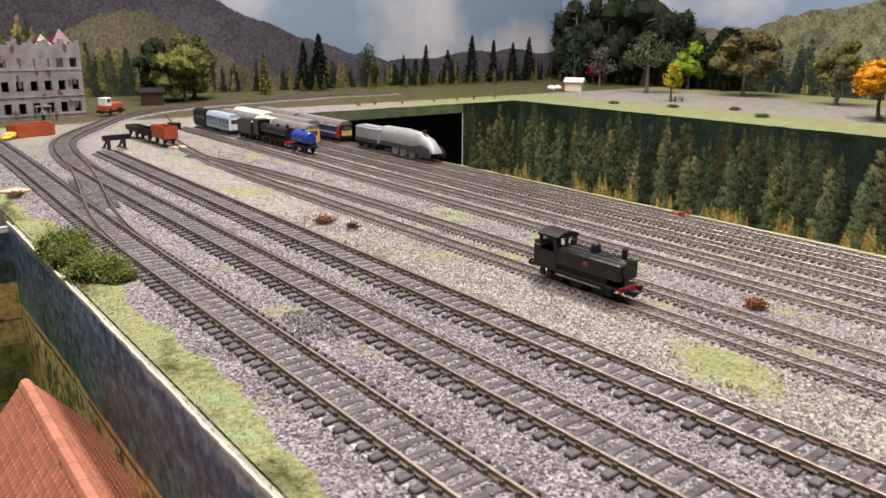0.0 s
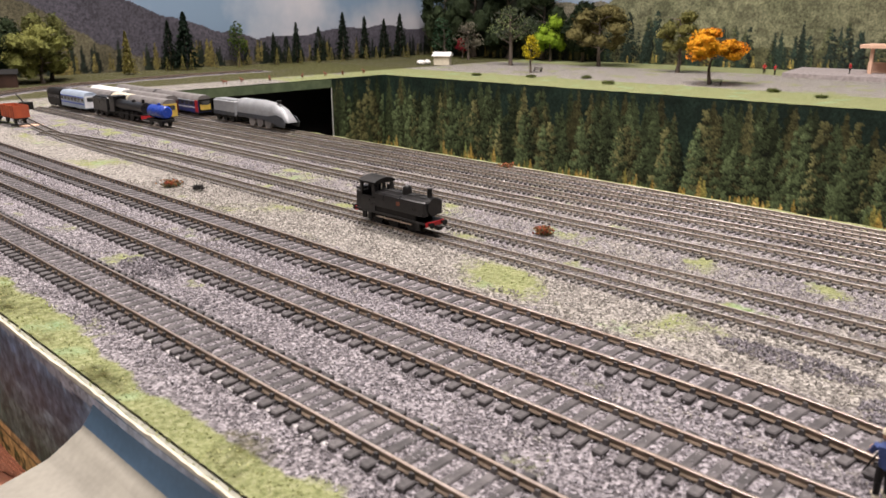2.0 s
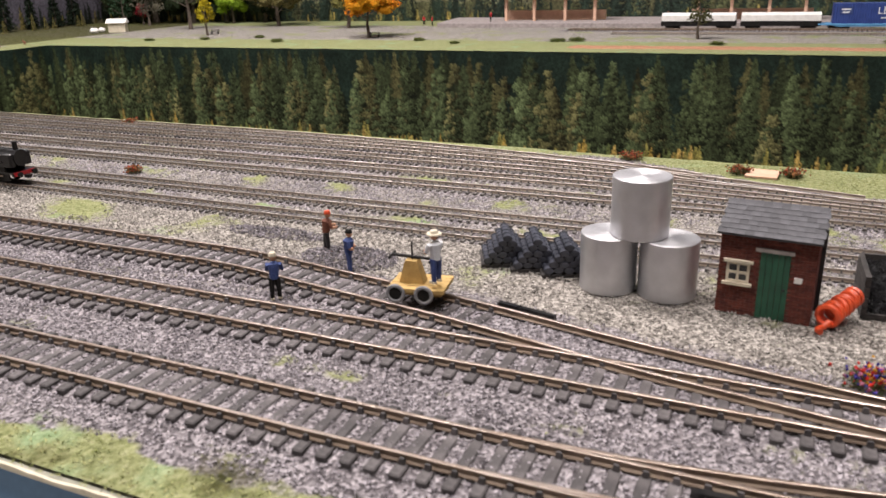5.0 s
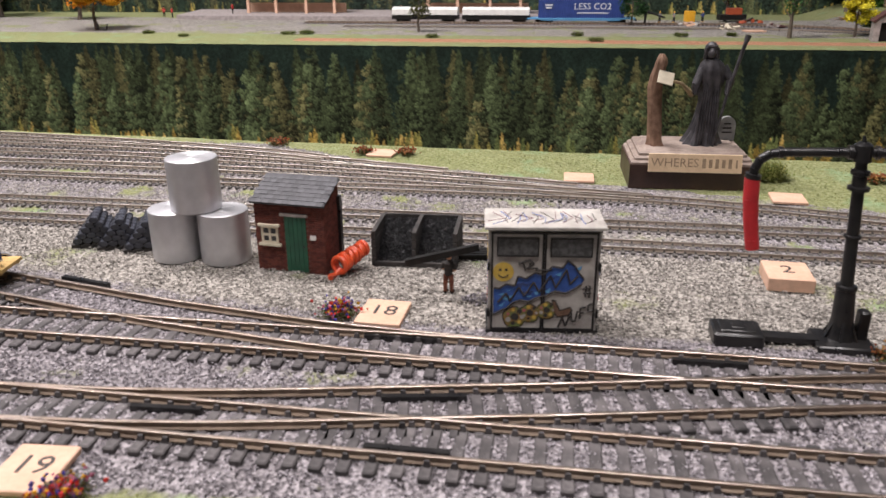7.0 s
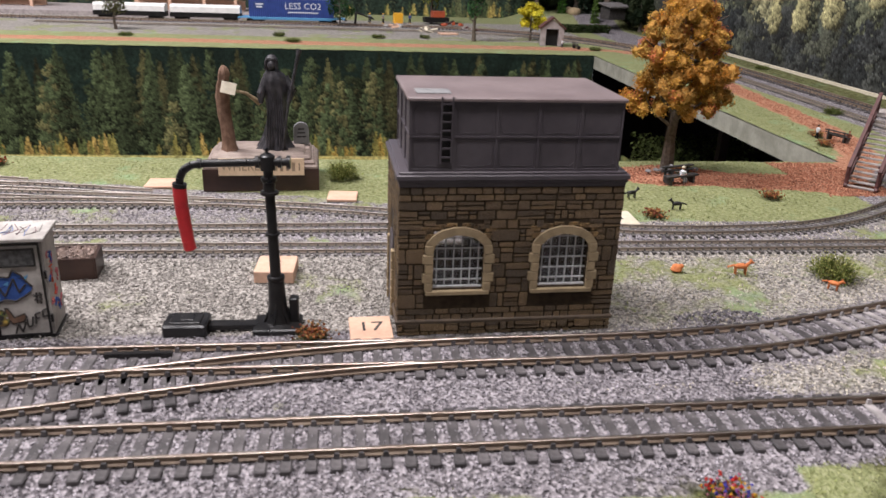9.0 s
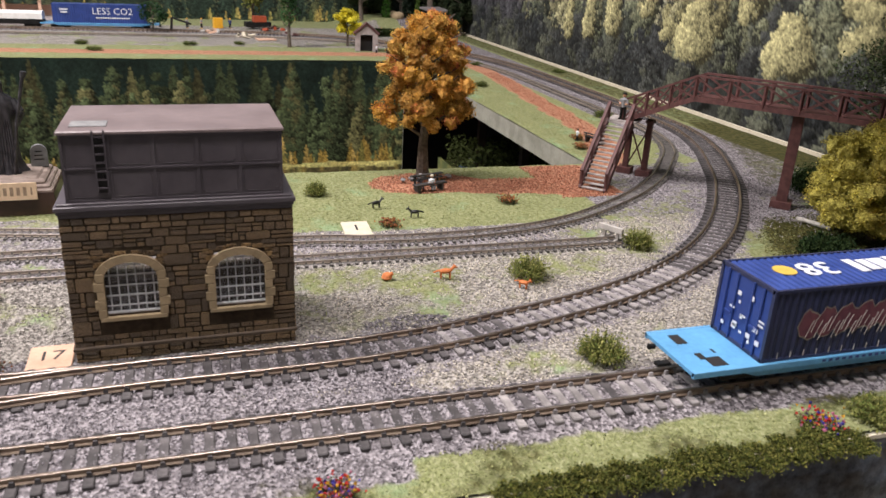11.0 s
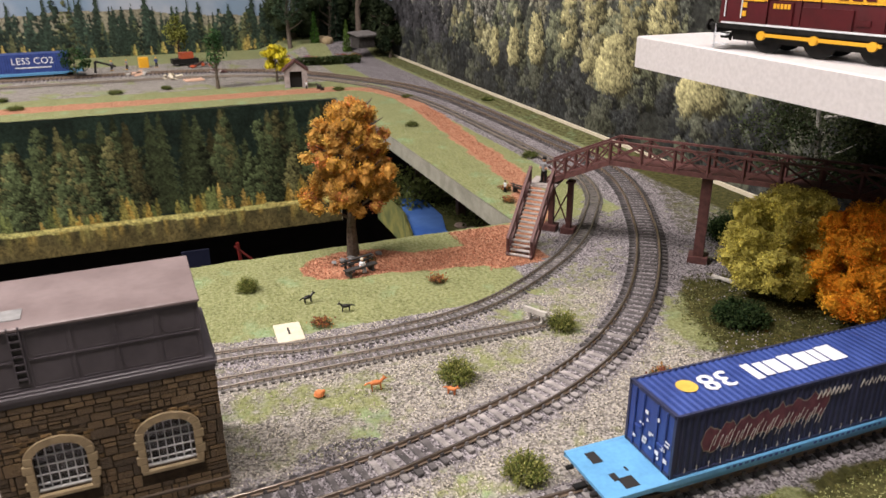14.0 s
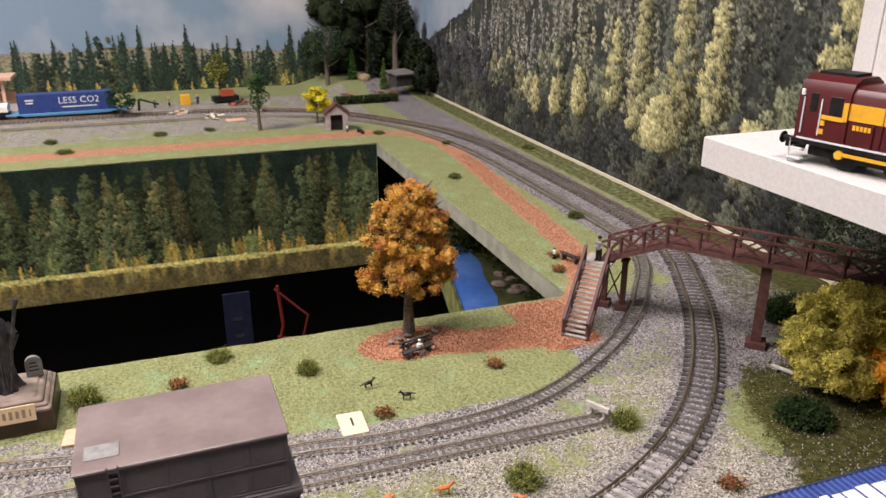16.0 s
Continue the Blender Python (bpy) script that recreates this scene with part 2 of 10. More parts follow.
def ground_material():
    """Scenic cover: grey ballast, pale gravel, flocked grass and red earth, laid by the zone colours of the sheet."""
    mt = bpy.data.materials.new("scenic_cover")
    mt.use_nodes = True
    nt = mt.node_tree
    bs = nt.nodes["Principled BSDF"]
    N, L = nt.nodes.new, nt.links.new
    co = N("ShaderNodeTexCoord")
    zone = N("ShaderNodeVertexColor")
    zone.layer_name = "zone"
    sep = N("ShaderNodeSeparateColor")
    L(zone.outputs["Color"], sep.inputs[0])

    def noise_node(s, d=4):
        n = N("ShaderNodeTexNoise")
        n.inputs["Scale"].default_value, n.inputs["Detail"].default_value = s, d
        L(co.outputs["Object"], n.inputs["Vector"])
        return n.outputs["Fac"]

    vor = N("ShaderNodeTexVoronoi")
    vor.inputs["Scale"].default_value = 900
    L(co.outputs["Object"], vor.inputs["Vector"])
    vsep = N("ShaderNodeSeparateColor")
    L(vor.outputs["Color"], vsep.inputs[0])

    def ramp(fac, *stops):
        r = N("ShaderNodeValToRGB")
        els = r.color_ramp.elements
        for i, (p, c) in enumerate(stops):
            e = els[i] if i < 2 else els.new(p)
            e.position, e.color = p, (*c, 1)
        L(fac, r.inputs[0])
        return r.outputs[0]

    def mix(fac, a, b):
        m = N("ShaderNodeMix")
        m.data_type = "RGBA"
        L(fac, m.inputs[0])
        L(a, m.inputs[6])
        L(b, m.inputs[7])
        return m.outputs[2]

    def edge(mask, k=0.35, s=160):
        """A mask with a ragged edge."""
        a = N("ShaderNodeMath")
        a.operation = "MULTIPLY_ADD"
        a.inputs[1].default_value, a.inputs[2].default_value = k * 2, -k
        L(noise_node(s, 6), a.inputs[0])
        b = N("ShaderNodeMath")
        b.operation = "ADD"
        L(mask, b.inputs[0])
        L(a.outputs[0], b.inputs[1])
        c = N("ShaderNodeMapRange")
        c.inputs[1].default_value, c.inputs[2].default_value = 0.38, 0.62
        L(b.outputs[0], c.inputs[0])
        return c.outputs[0]

    grey = ramp(vsep.outputs[0], (0.0, (0.045, 0.040, 0.043)), (1.0, (0.40, 0.37, 0.386)), (0.5, (0.185, 0.169, 0.178)))
    pale = ramp(vsep.outputs[1], (0.0, (0.075, 0.068, 0.060)), (1.0, (0.46, 0.43, 0.39)), (0.5, (0.255, 0.236, 0.213)))
    green = ramp(noise_node(420), (0.3, (0.14, 0.16, 0.062)), (0.72, (0.335, 0.345, 0.19)), (0.5, (0.235, 0.252, 0.115)))
    mint = ramp(noise_node(300), (0.3, (0.15, 0.23, 0.10)), (0.7, (0.32, 0.40, 0.23)))
    patch = N("ShaderNodeMapRange")
    patch.inputs[1].default_value, patch.inputs[2].default_value = 0.57, 0.68
    L(noise_node(28, 5), patch.inputs[0])
    green = mix(patch.outputs[0], green, mint)
    red = ramp(vsep.outputs[2], (0.0, (0.24, 0.105, 0.06)), (1.0, (0.55, 0.29, 0.18)))
    col = mix(edge(sep.outputs[1]), grey, pale)
    col = mix(edge(sep.outputs[0], 0.48, 120), col, green)
    col = mix(edge(sep.outputs[2], 0.42, 110), col, red)
    # olive-brown cover, deepened to carry the shelf's shade in the moss corner
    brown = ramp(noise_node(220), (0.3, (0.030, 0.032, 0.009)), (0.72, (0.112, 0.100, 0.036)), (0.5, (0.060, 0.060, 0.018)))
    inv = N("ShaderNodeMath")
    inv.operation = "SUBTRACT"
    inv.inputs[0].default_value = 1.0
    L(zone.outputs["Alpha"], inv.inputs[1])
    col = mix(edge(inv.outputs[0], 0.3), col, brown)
    blotch = N("ShaderNodeMapRange")
    blotch.inputs[3].default_value, blotch.inputs[4].default_value = 0.78, 1.18
    L(noise_node(45, 5), blotch.inputs[0])
    hs = N("ShaderNodeHueSaturation")
    L(blotch.outputs[0], hs.inputs["Value"])
    L(col, hs.inputs["Color"])
    L(hs.outputs[0], bs.inputs["Base Color"])
    bs.inputs["Roughness"].default_value = 0.93
    bs.inputs["Specular IOR Level"].default_value = 0.2
    bp = N("ShaderNodeBump")
    bp.inputs["Strength"].default_value, bp.inputs["Distance"].default_value = 0.9, 0.0008
    L(vor.outputs["Distance"], bp.inputs["Height"])
    L(bp.outputs[0], bs.inputs["Normal"])
    return mt


M = {}
M["cover"] = ground_material()
M["rust"] = mat("rail_side", (0.15, 0.105, 0.072), (0.26, 0.195, 0.14), 0.5, 0.0, 120)
M["steel"] = mat("rail_head", (0.60, 0.515, 0.455), (0.40, 0.32, 0.265), 0.36, 1.0, 60, 0.1)
M["sleeper"] = mat("sleeper_plastic", (0.030, 0.027, 0.028), (0.085, 0.077, 0.078), 0.7, 0, 160, 0.5, rnd=0.3, island=0.3)
M["sleeper_dusty"] = mat("weathered_sleeper", (0.12, 0.11, 0.108), (0.25, 0.232, 0.226), 0.8, 0, 160, 0.5, rnd=0.3, island=0.3)
M["sleeper_n"] = mat("dusty_sleeper_plastic", (0.052, 0.048, 0.045), (0.155, 0.142, 0.13), 0.75, 0, 160, 0.4, rnd=0.3, island=0.3)
M["rust_n"] = mat("small_rail_side", (0.30, 0.25, 0.20), (0.40, 0.34, 0.28), 0.45, 0.3, 120)
M["steel_n"] = mat("small_rail_head", (0.47, 0.43, 0.395), (0.33, 0.295, 0.265), 0.38, 1.0, 60, 0.1)
M["stone"] = mat("ballast_chip", (0.40, 0.375, 0.40), (0.235, 0.218, 0.236), 0.9, 0, 42, 0.3, island=0.4, spec=0.2, fine=14)
M["paleston"] = mat("gravel_chip", (0.415, 0.388, 0.36), (0.27, 0.25, 0.228), 0.9, 0, 46, 0.3, island=0.4, spec=0.2)
M["flock"] = mat("grass_flock", (0.200, 0.225, 0.080), (0.32, 0.325, 0.155), 0.95, 0, 60, 0, island=0.3, spec=0.1)
# olive moss, its colour also darkened for the shade under the shelf
M["moss"] = mat("moss_in_shade", (0.048, 0.052, 0.012), (0.108, 0.098, 0.031), 0.95, 0, 40, 0, island=0.4, spec=0.1)
M["leaf"] = mat("leaf", (1, 1, 1), (0.75, 0.75, 0.75), 0.8, 0, 150, 0, island=0.4, spec=0.2, tint=True)
_nt = M["leaf"].node_tree
_bs = _nt.nodes["Principled BSDF"]
_tr, _mx = _nt.nodes.new("ShaderNodeBsdfTranslucent"), _nt.nodes.new("ShaderNodeMixShader")
_mx.inputs[0].default_value = 0.38
_nt.links.new(_bs.inputs["Base Color"].links[0].from_socket, _tr.inputs["Color"])
_nt.links.new(_bs.outputs[0], _mx.inputs[1])
_nt.links.new(_tr.outputs[0], _mx.inputs[2])
_nt.links.new(_mx.outputs[0], _nt.nodes["Material Output"].inputs["Surface"])
M["bark"] = mat("bark", (0.085, 0.065, 0.05), (0.15, 0.12, 0.095), 0.9, 0, 400, 0.8, 0.4)
M["print"] = mat("printed_paper", (1, 1, 1), (0.88, 0.88, 0.88), 0.5, 0, 40, 0.05, spec=0.25, fine=12, tint=True)
M["board_edge"] = mat("board_edge", (0.34, 0.33, 0.27), (0.24, 0.24, 0.19), 0.8, 0, 60)
M["white_paper"] = mat("white_paper", (0.80, 0.79, 0.76), (0.70, 0.69, 0.66), 0.7, 0, 80)
# near-black that paints the shade of recesses, openings and the void
M["dark"] = mat("recess_dark", (0.012, 0.011, 0.012), (0.02, 0.018, 0.018), 0.95, 0, 40)
M["white"] = mat("white_laminate", (0.60, 0.575, 0.575), (0.59, 0.566, 0.566), 0.5, 0, 12, 0.02, fine=40)
M["alu"] = mat("turned_aluminium", (0.66, 0.66, 0.68), (0.56, 0.56, 0.585), 0.46, 0.82, 30, 0.1)
M["black"] = mat("black_paint", (0.009, 0.009, 0.010), (0.018, 0.017, 0.017), 0.3, 0, 200, 0.2, spec=0.45)
M["grime"] = mat("sooty_black", (0.008, 0.008, 0.008), (0.018, 0.0165, 0.0155), 0.5, 0, 260, 0.3, spec=0.2)
M["red"] = mat("red_paint", (0.50, 0.025, 0.03), (0.40, 0.02, 0.025), 0.4, 0, 150, 0.1)
M["orange"] = mat("orange_plastic", (0.75, 0.10, 0.03), (0.60, 0.08, 0.03), 0.35, 0, 200, 0.1)
M["brick"] = mat("brick", (0.20, 0.052, 0.034), (0.13, 0.035, 0.026), 0.85, 0, 400, 0.5, rnd=0.35, island=0.3)
M["mortar"] = mat("mortar", (0.19, 0.10, 0.075), (0.13, 0.07, 0.055), 0.95, 0, 400)
M["slate"] = mat("slate", (0.055, 0.055, 0.063), (0.095, 0.095, 0.105), 0.7, 0, 200, 0.4, rnd=0.25, island=0.25)
M["cream"] = mat("cream_paint", (0.66, 0.60, 0.47), (0.58, 0.52, 0.40), 0.6, 0, 200)
M["green_door"] = mat("dark_green_paint", (0.02, 0.10, 0.055), (0.015, 0.07, 0.04), 0.5, 0, 200)
M["wood_tile"] = mat("bare_plywood", (0.66, 0.43, 0.31), (0.58, 0.37, 0.26), 0.7, 0, 90, 0.3)
M["ink"] = mat("felt_pen", (0.03, 0.025, 0.025), (0.05, 0.045, 0.04), 0.7, 0, 300, 0)
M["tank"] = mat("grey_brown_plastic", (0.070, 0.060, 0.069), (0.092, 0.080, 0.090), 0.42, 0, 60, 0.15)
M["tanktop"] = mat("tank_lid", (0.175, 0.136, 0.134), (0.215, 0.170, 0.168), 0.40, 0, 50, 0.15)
M["sandstone"] = mat("brown_stone", (0.058, 0.033, 0.011), (0.235, 0.145, 0.056), 0.6, 0, 330, 1.0, 1.2, rnd=0.5, fine=4.0)
M["joint"] = mat("stone_joint", (0.055, 0.036, 0.017), (0.030, 0.020, 0.010), 0.9, 0, 300)
M["dark_stone"] = mat("dark_brown_stone", (0.060, 0.042, 0.028), (0.095, 0.068, 0.045), 0.8, 0, 250, 0.4)
M["quoin"] = mat("dressed_stone", (0.34, 0.26, 0.15), (0.27, 0.205, 0.12), 0.85, 0, 250, 0.3, rnd=0.12)
M["glassy"] = mat("dark_glazing", (0.03, 0.032, 0.035), (0.10, 0.10, 0.10), 0.15, 0, 60, 0)
M["bars"] = mat("grey_glazing_bar", (0.50, 0.50, 0.50), (0.42, 0.42, 0.42), 0.5, 0, 300, 0)
M["coal"] = mat("coal", (0.010, 0.010, 0.011), (0.022, 0.022, 0.024), 0.3, 0, 700, 0.9, 0.6, island=0.6, spec=0.3)
M["timber"] = mat("weathered_timber", (0.022, 0.020, 0.019), (0.055, 0.049, 0.046), 0.85, 0, 300, 0.5)
M["pipe"] = mat("blue_black_pipe", (0.020, 0.022, 0.030), (0.062, 0.066, 0.085), 0.36, 0, 300, 0.3, rnd=0.2)
M["maroon_wood"] = mat("maroon_timber", (0.068, 0.026, 0.024), (0.115, 0.046, 0.042), 0.6, 0, 260, 0.3)
M["tread"] = mat("worn_tread", (0.40, 0.365, 0.345), (0.27, 0.24, 0.225), 0.8, 0, 200)
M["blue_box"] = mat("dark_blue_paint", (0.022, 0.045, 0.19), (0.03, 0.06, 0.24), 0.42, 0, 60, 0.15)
# container sides and frame, a darker blue than its roof
M["blue_side"] = mat("deep_blue_side_paint", (0.018, 0.024, 0.065), (0.03, 0.035, 0.085), 0.5, 0, 90, 0.2)
M["sky_blue"] = mat("light_blue_paint", (0.13, 0.36, 0.62), (0.11, 0.31, 0.55), 0.42, 0, 80, 0.1)
M["white_mark"] = mat("white_marking", (0.75, 0.77, 0.80), (0.62, 0.64, 0.68), 0.5, 0, 200, 0)
M["yellow"] = mat("yellow_paint", (0.66, 0.47, 0.09), (0.56, 0.38, 0.07), 0.5, 0, 150, 0.1)
M["sign_ply"] = mat("sign_plywood", (0.66, 0.50, 0.33), (0.58, 0.43, 0.28), 0.7, 0, 120, 0.2)
M["pencil"] = mat("pencil_line", (0.30, 0.22, 0.15), (0.24, 0.17, 0.11), 0.8, 0, 300, 0)
M["rose_pen"] = mat("rose_felt_pen", (0.55, 0.16, 0.18), (0.45, 0.12, 0.14), 0.7, 0, 300, 0)
M["trolley_tan"] = mat("tan_yellow_paint", (0.56, 0.38, 0.14), (0.44, 0.29, 0.10), 0.6, 0, 200, 0.2)
M["pink"] = mat("dusky_pink_paint", (0.17, 0.055, 0.075), (0.11, 0.035, 0.055), 0.6, 0, 200, 0)
M["spray_blue"] = mat("blue_spray_paint", (0.05, 0.13, 0.44), (0.03, 0.08, 0.30), 0.6, 0, 300, 0)
M["spray_green"] = mat("green_spray_paint", (0.14, 0.20, 0.06), (0.30, 0.16, 0.05), 0.6, 0, 400, 0)
M["dirty_white"] = mat("stained_white_card", (0.50, 0.475, 0.44), (0.33, 0.305, 0.28), 0.7, 0, 130, 0.2)
M["mesh_grey"] = mat("grille_grey", (0.12, 0.12, 0.12), (0.05, 0.05, 0.05), 0.6, 0, 700, 0.6)
M["skin"] = mat("figure_flesh", (0.52, 0.28, 0.17), (0.44, 0.23, 0.14), 0.7, 0, 400, 0)
M["navy"] = mat("navy_cloth", (0.03, 0.05, 0.16), (0.05, 0.08, 0.22), 0.8, 0, 400, 0)
M["brown_cloth"] = mat("brown_cloth", (0.20, 0.07, 0.04), (0.14, 0.05, 0.03), 0.8, 0, 400, 0)
M["grey_cloth"] = mat("grey_cloth", (0.28, 0.28, 0.29), (0.2, 0.2, 0.21), 0.8, 0, 400, 0)
M["fox"] = mat("fox_orange", (0.60, 0.20, 0.06), (0.48, 0.14, 0.04), 0.7, 0, 400, 0.2)
M["statue"] = mat("dark_resin", (0.018, 0.017, 0.020), (0.060, 0.056, 0.062), 0.42, 0, 200, 0.5, 0.4)
M["plinth"] = mat("dark_brown_plinth", (0.035, 0.018, 0.014), (0.055, 0.028, 0.02), 0.4, 0, 80)
M["plinth_top"] = mat("grey_brown_resin", (0.32, 0.26, 0.22), (0.22, 0.17, 0.145), 0.7, 0, 120, 0.5)
M["stump"] = mat("brown_resin_bark", (0.22, 0.13, 0.085), (0.14, 0.08, 0.05), 0.75, 0, 240, 0.7, 0.4)
M["grave"] = mat("grey_resin", (0.25, 0.25, 0.25), (0.17, 0.17, 0.175), 0.7, 0, 200, 0.4)
M["maroon"] = mat("maroon_paint", (0.082, 0.010, 0.013), (0.062, 0.008, 0.010), 0.34, 0, 80, 0.05)
M["gold"] = mat("gold_paint", (0.80, 0.42, 0.03), (0.72, 0.37, 0.025), 0.4, 0, 80, 0.05)
M["roof_tile"] = mat("terracotta_tile", (0.42, 0.17, 0.10), (0.33, 0.125, 0.075), 0.75, 0, 150, 0.4, rnd=0.18)
M["ruin"] = mat("pale_grey_render", (0.27, 0.255, 0.255), (0.19, 0.17, 0.175), 0.85, 0, 60, 0.3)
M["ruin_red"] = mat("exposed_red_brick", (0.13, 0.075, 0.076), (0.10, 0.058, 0.06), 0.9, 0, 100)
M["coach_blue"] = mat("navy_coach_paint", (0.02, 0.03, 0.13), (0.03, 0.04, 0.17), 0.35, 0, 80, 0)
M["silver"] = mat("silver_grey_paint", (0.33, 0.34, 0.355), (0.27, 0.28, 0.29), 0.35, 0.0, 80, 0)
M["roof_grey"] = mat("coach_roof_grey", (0.20, 0.185, 0.18), (0.14, 0.13, 0.125), 0.6, 0, 80)
M["valance_grey"] = mat("valance_dark_grey", (0.06, 0.065, 0.075), (0.045, 0.05, 0.06), 0.4, 0, 80, 0)
M["railcar_grey"] = mat("railcar_blue_grey", (0.36, 0.42, 0.50), (0.30, 0.36, 0.45), 0.4, 0, 80, 0)
M["tank_blue"] = mat("tank_blue_gloss", (0.015, 0.05, 0.33), (0.015, 0.04, 0.25), 0.28, 0, 80, 0)
M["board_green"] = mat("board_edge_green", (0.115, 0.15, 0.075), (0.08, 0.11, 0.055), 0.85, 0, 60)
M["lamp_blue"] = mat("bright_blue_paint", (0.02, 0.08, 0.50), (0.02, 0.06, 0.40), 0.3, 0, 80, 0)
M["rust_red"] = mat("orange_red_wagon_paint", (0.42, 0.085, 0.03), (0.32, 0.06, 0.025), 0.55, 0, 80)
M["water"] = mat("pond_resin", (0.050, 0.062, 0.022), (0.105, 0.110, 0.045), 0.10, 0, 20, 0)
M["lake_blue"] = mat("printed_lake_blue", (0.05, 0.13, 0.42), (0.09, 0.19, 0.50), 0.12, 0, 12, 0)
M["rock"] = mat("pond_rock", (0.33, 0.25, 0.21), (0.2, 0.15, 0.13), 0.9, 0, 200, 0.5)
M["cable"] = mat("red_cable", (0.14, 0.012, 0.010), (0.09, 0.008, 0.007), 0.5, 0, 100, 0)
M["post_blue"] = mat("dark_blue_upright", (0.009, 0.012, 0.035), (0.013, 0.017, 0.045), 0.5, 0.3, 60, 0)
M["chapel"] = mat("grey_stone", (0.36, 0.32, 0.31), (0.25, 0.22, 0.215), 0.85, 0, 150, 0.4)
M["wall"] = mat("room_wall_paint", (0.19, 0.182, 0.174), (0.165, 0.16, 0.152), 0.8, 0, 6, 0.05)

M["clear"] = mat("clear_glazing", (0.9, 0.9, 0.9), (0.85, 0.85, 0.85), 0.08, 0, 60, 0)
M["clear"].node_tree.nodes["Principled BSDF"].inputs["Transmission Weight"].default_value = 0.95


def print_material():
    """Printed paper: the picture's inks with the fine grain of photographed leaves."""
    mt = mat("printed_paper", (1, 1, 1), (0.9, 0.9, 0.9), 0.5, 0, 40, 0, spec=0.25, fine=12, tint=True)
    nt = mt.node_tree
    bs = nt.nodes["Principled BSDF"]
    link = bs.inputs["Base Color"].links[0]
    src = link.from_socket
    co = nt.nodes.new("ShaderNodeTexCoord")
    n = nt.nodes.new("ShaderNodeTexNoise")
    n.inputs["Scale"].default_value, n.inputs["Detail"].default_value, n.inputs["Roughness"].default_value = 190, 5, 0.7
    nt.links.new(co.outputs["Object"], n.inputs["Vector"])
    mr = nt.nodes.new("ShaderNodeMapRange")
    mr.inputs[1].default_value, mr.inputs[2].default_value, mr.inputs[3].default_value, mr.inputs[4].default_value = 0.3, 0.7, 0.35, 1.75
    nt.links.new(n.outputs["Fac"], mr.inputs[0])
    hs = nt.nodes.new("ShaderNodeHueSaturation")
    nt.links.new(src, hs.inputs["Color"])
    nt.links.new(mr.outputs[0], hs.inputs["Value"])
    nt.links.new(hs.outputs[0], bs.inputs["Base Color"])
    return mt


M["print"] = print_material()
M["plain_print"] = mat("plain_printed_paper", (1, 1, 1), (0.9, 0.9, 0.9), 0.45, 0, 40, 0, spec=0.3, fine=12, tint=True)

M["grime_tan"] = mat("tan_spray_line", (0.28, 0.24, 0.20), (0.18, 0.15, 0.13), 0.7, 0, 300, 0)

# ---------------------------------------------------------------- the boards: one scenic sheet round an open well
FRONT, PIT_FAR, PIT_RIGHT, PIT_LEFT = 87.0, 1124.0, -838.0, 1193.0
WALL_RIGHT, WALL_FAR, WALL_LEFT = -1087.0, 1800.0, 1720.0
LINES = {
    "A": [(141, 1240), (141, 1040), (139, 860), (136, 730), (133, 600), (131.5, 450), (131, 200), (131, -100), (131, -400), (131.5, -700), (132, -1080)],
    "B": [(1000, 1480), (800, 1470), (620, 1435), (480, 1385), (390, 1320), (330, 1250), (285, 1170), (245, 1100), (212, 1025), (193, 930), (184, 840), (181.5, 760), (181.5, 600), (182, 300), (182, 0), (182, -300), (182, -520), (186, -600), (197, -655), (219, -728), (250, -787), (290, -836), (340, -880), (396, -920), (450, -951), (510, -981), (575, -1003), (650, -1011), (800, -1011), (940, -1008), (1060, -1000), (1180, -971), (1290, -912), (1380, -848), (1450, -760), (1490, -640), (1500, -480), (1500, 200)],
    "C": [(229, 900), (228, 700), (227, 400), (228, 150), (229, 36), (227, -2), (222, -33), (217, -65), (212, -98), (207, -124), (201.5, -150), (196.5, -175), (192, -205), (187, -240), (183.5, -280), (182, -320)],
    "X1": [(131, -145), (133, -185), (137, -220), (143, -255), (149, -287), (156, -325), (163, -360), (170, -395), (176, -430), (180, -465), (182, -505)],
    "X2": [(132.5, 470), (136, 530), (143, 590), (153, 650), (164, 710), (173, 765), (180, 815), (184, 860)],
    "D": [(331, 1010), (322, 950), (312, 880), (303, 800), (297, 700), (296, 400), (296, 0), (297, -300), (294, -520), (292, -765)],
    "E": [(300, 830), (312, 740), (321, 640), (325, 500), (325, 200), (325, -100), (325, -340), (325, -560), (319, -612), (317, -650), (319, -690), (326, -727), (344, -770), (382, -828), (422, -872), (462, -905), (515, -942), (584, -965), (680, -968), (880, -966), (980, -963), (1080, -951), (1190, -922), (1290, -870), (1370, -790), (1410, -680), (1425, -520), (1430, 100)],
    "F": [(380, 1090), (379, 900), (375, 600), (373, 300), (373, -100), (372, -330), (362, -420), (343, -500), (327, -560)],
    "G": [(408, 1090), (407, 900), (404, 600), (401, 300), (401, -60), (394, -200), (383, -300), (373, -370)],
    "H": [(434, 1090), (433, 900), (431, 600), (429, 300), (428, 40), (421, -120), (405, -250), (390, -330)],
    "I": [(460, 1090), (459, 900), (457, 600), (455, 300), (454, 100), (446, -60), (430, -170), (413, -250)],
    "J": [(492, 1090), (489, 900), (484, 650), (480, 400), (478, 180), (468, 20), (450, -110), (436, -165)],
}
OO, NN = ("A", "B", "C", "X1", "X2"), ("D", "E", "F", "G", "H", "I", "J")
CURVES = {k: smooth_line(v, 7.4 if k in OO else 4.6) for k, v in LINES.items()}
ALL_OO = np.concatenate([CURVES[k] for k in OO])
ALL_NN = np.concatenate([CURVES[k] for k in NN])


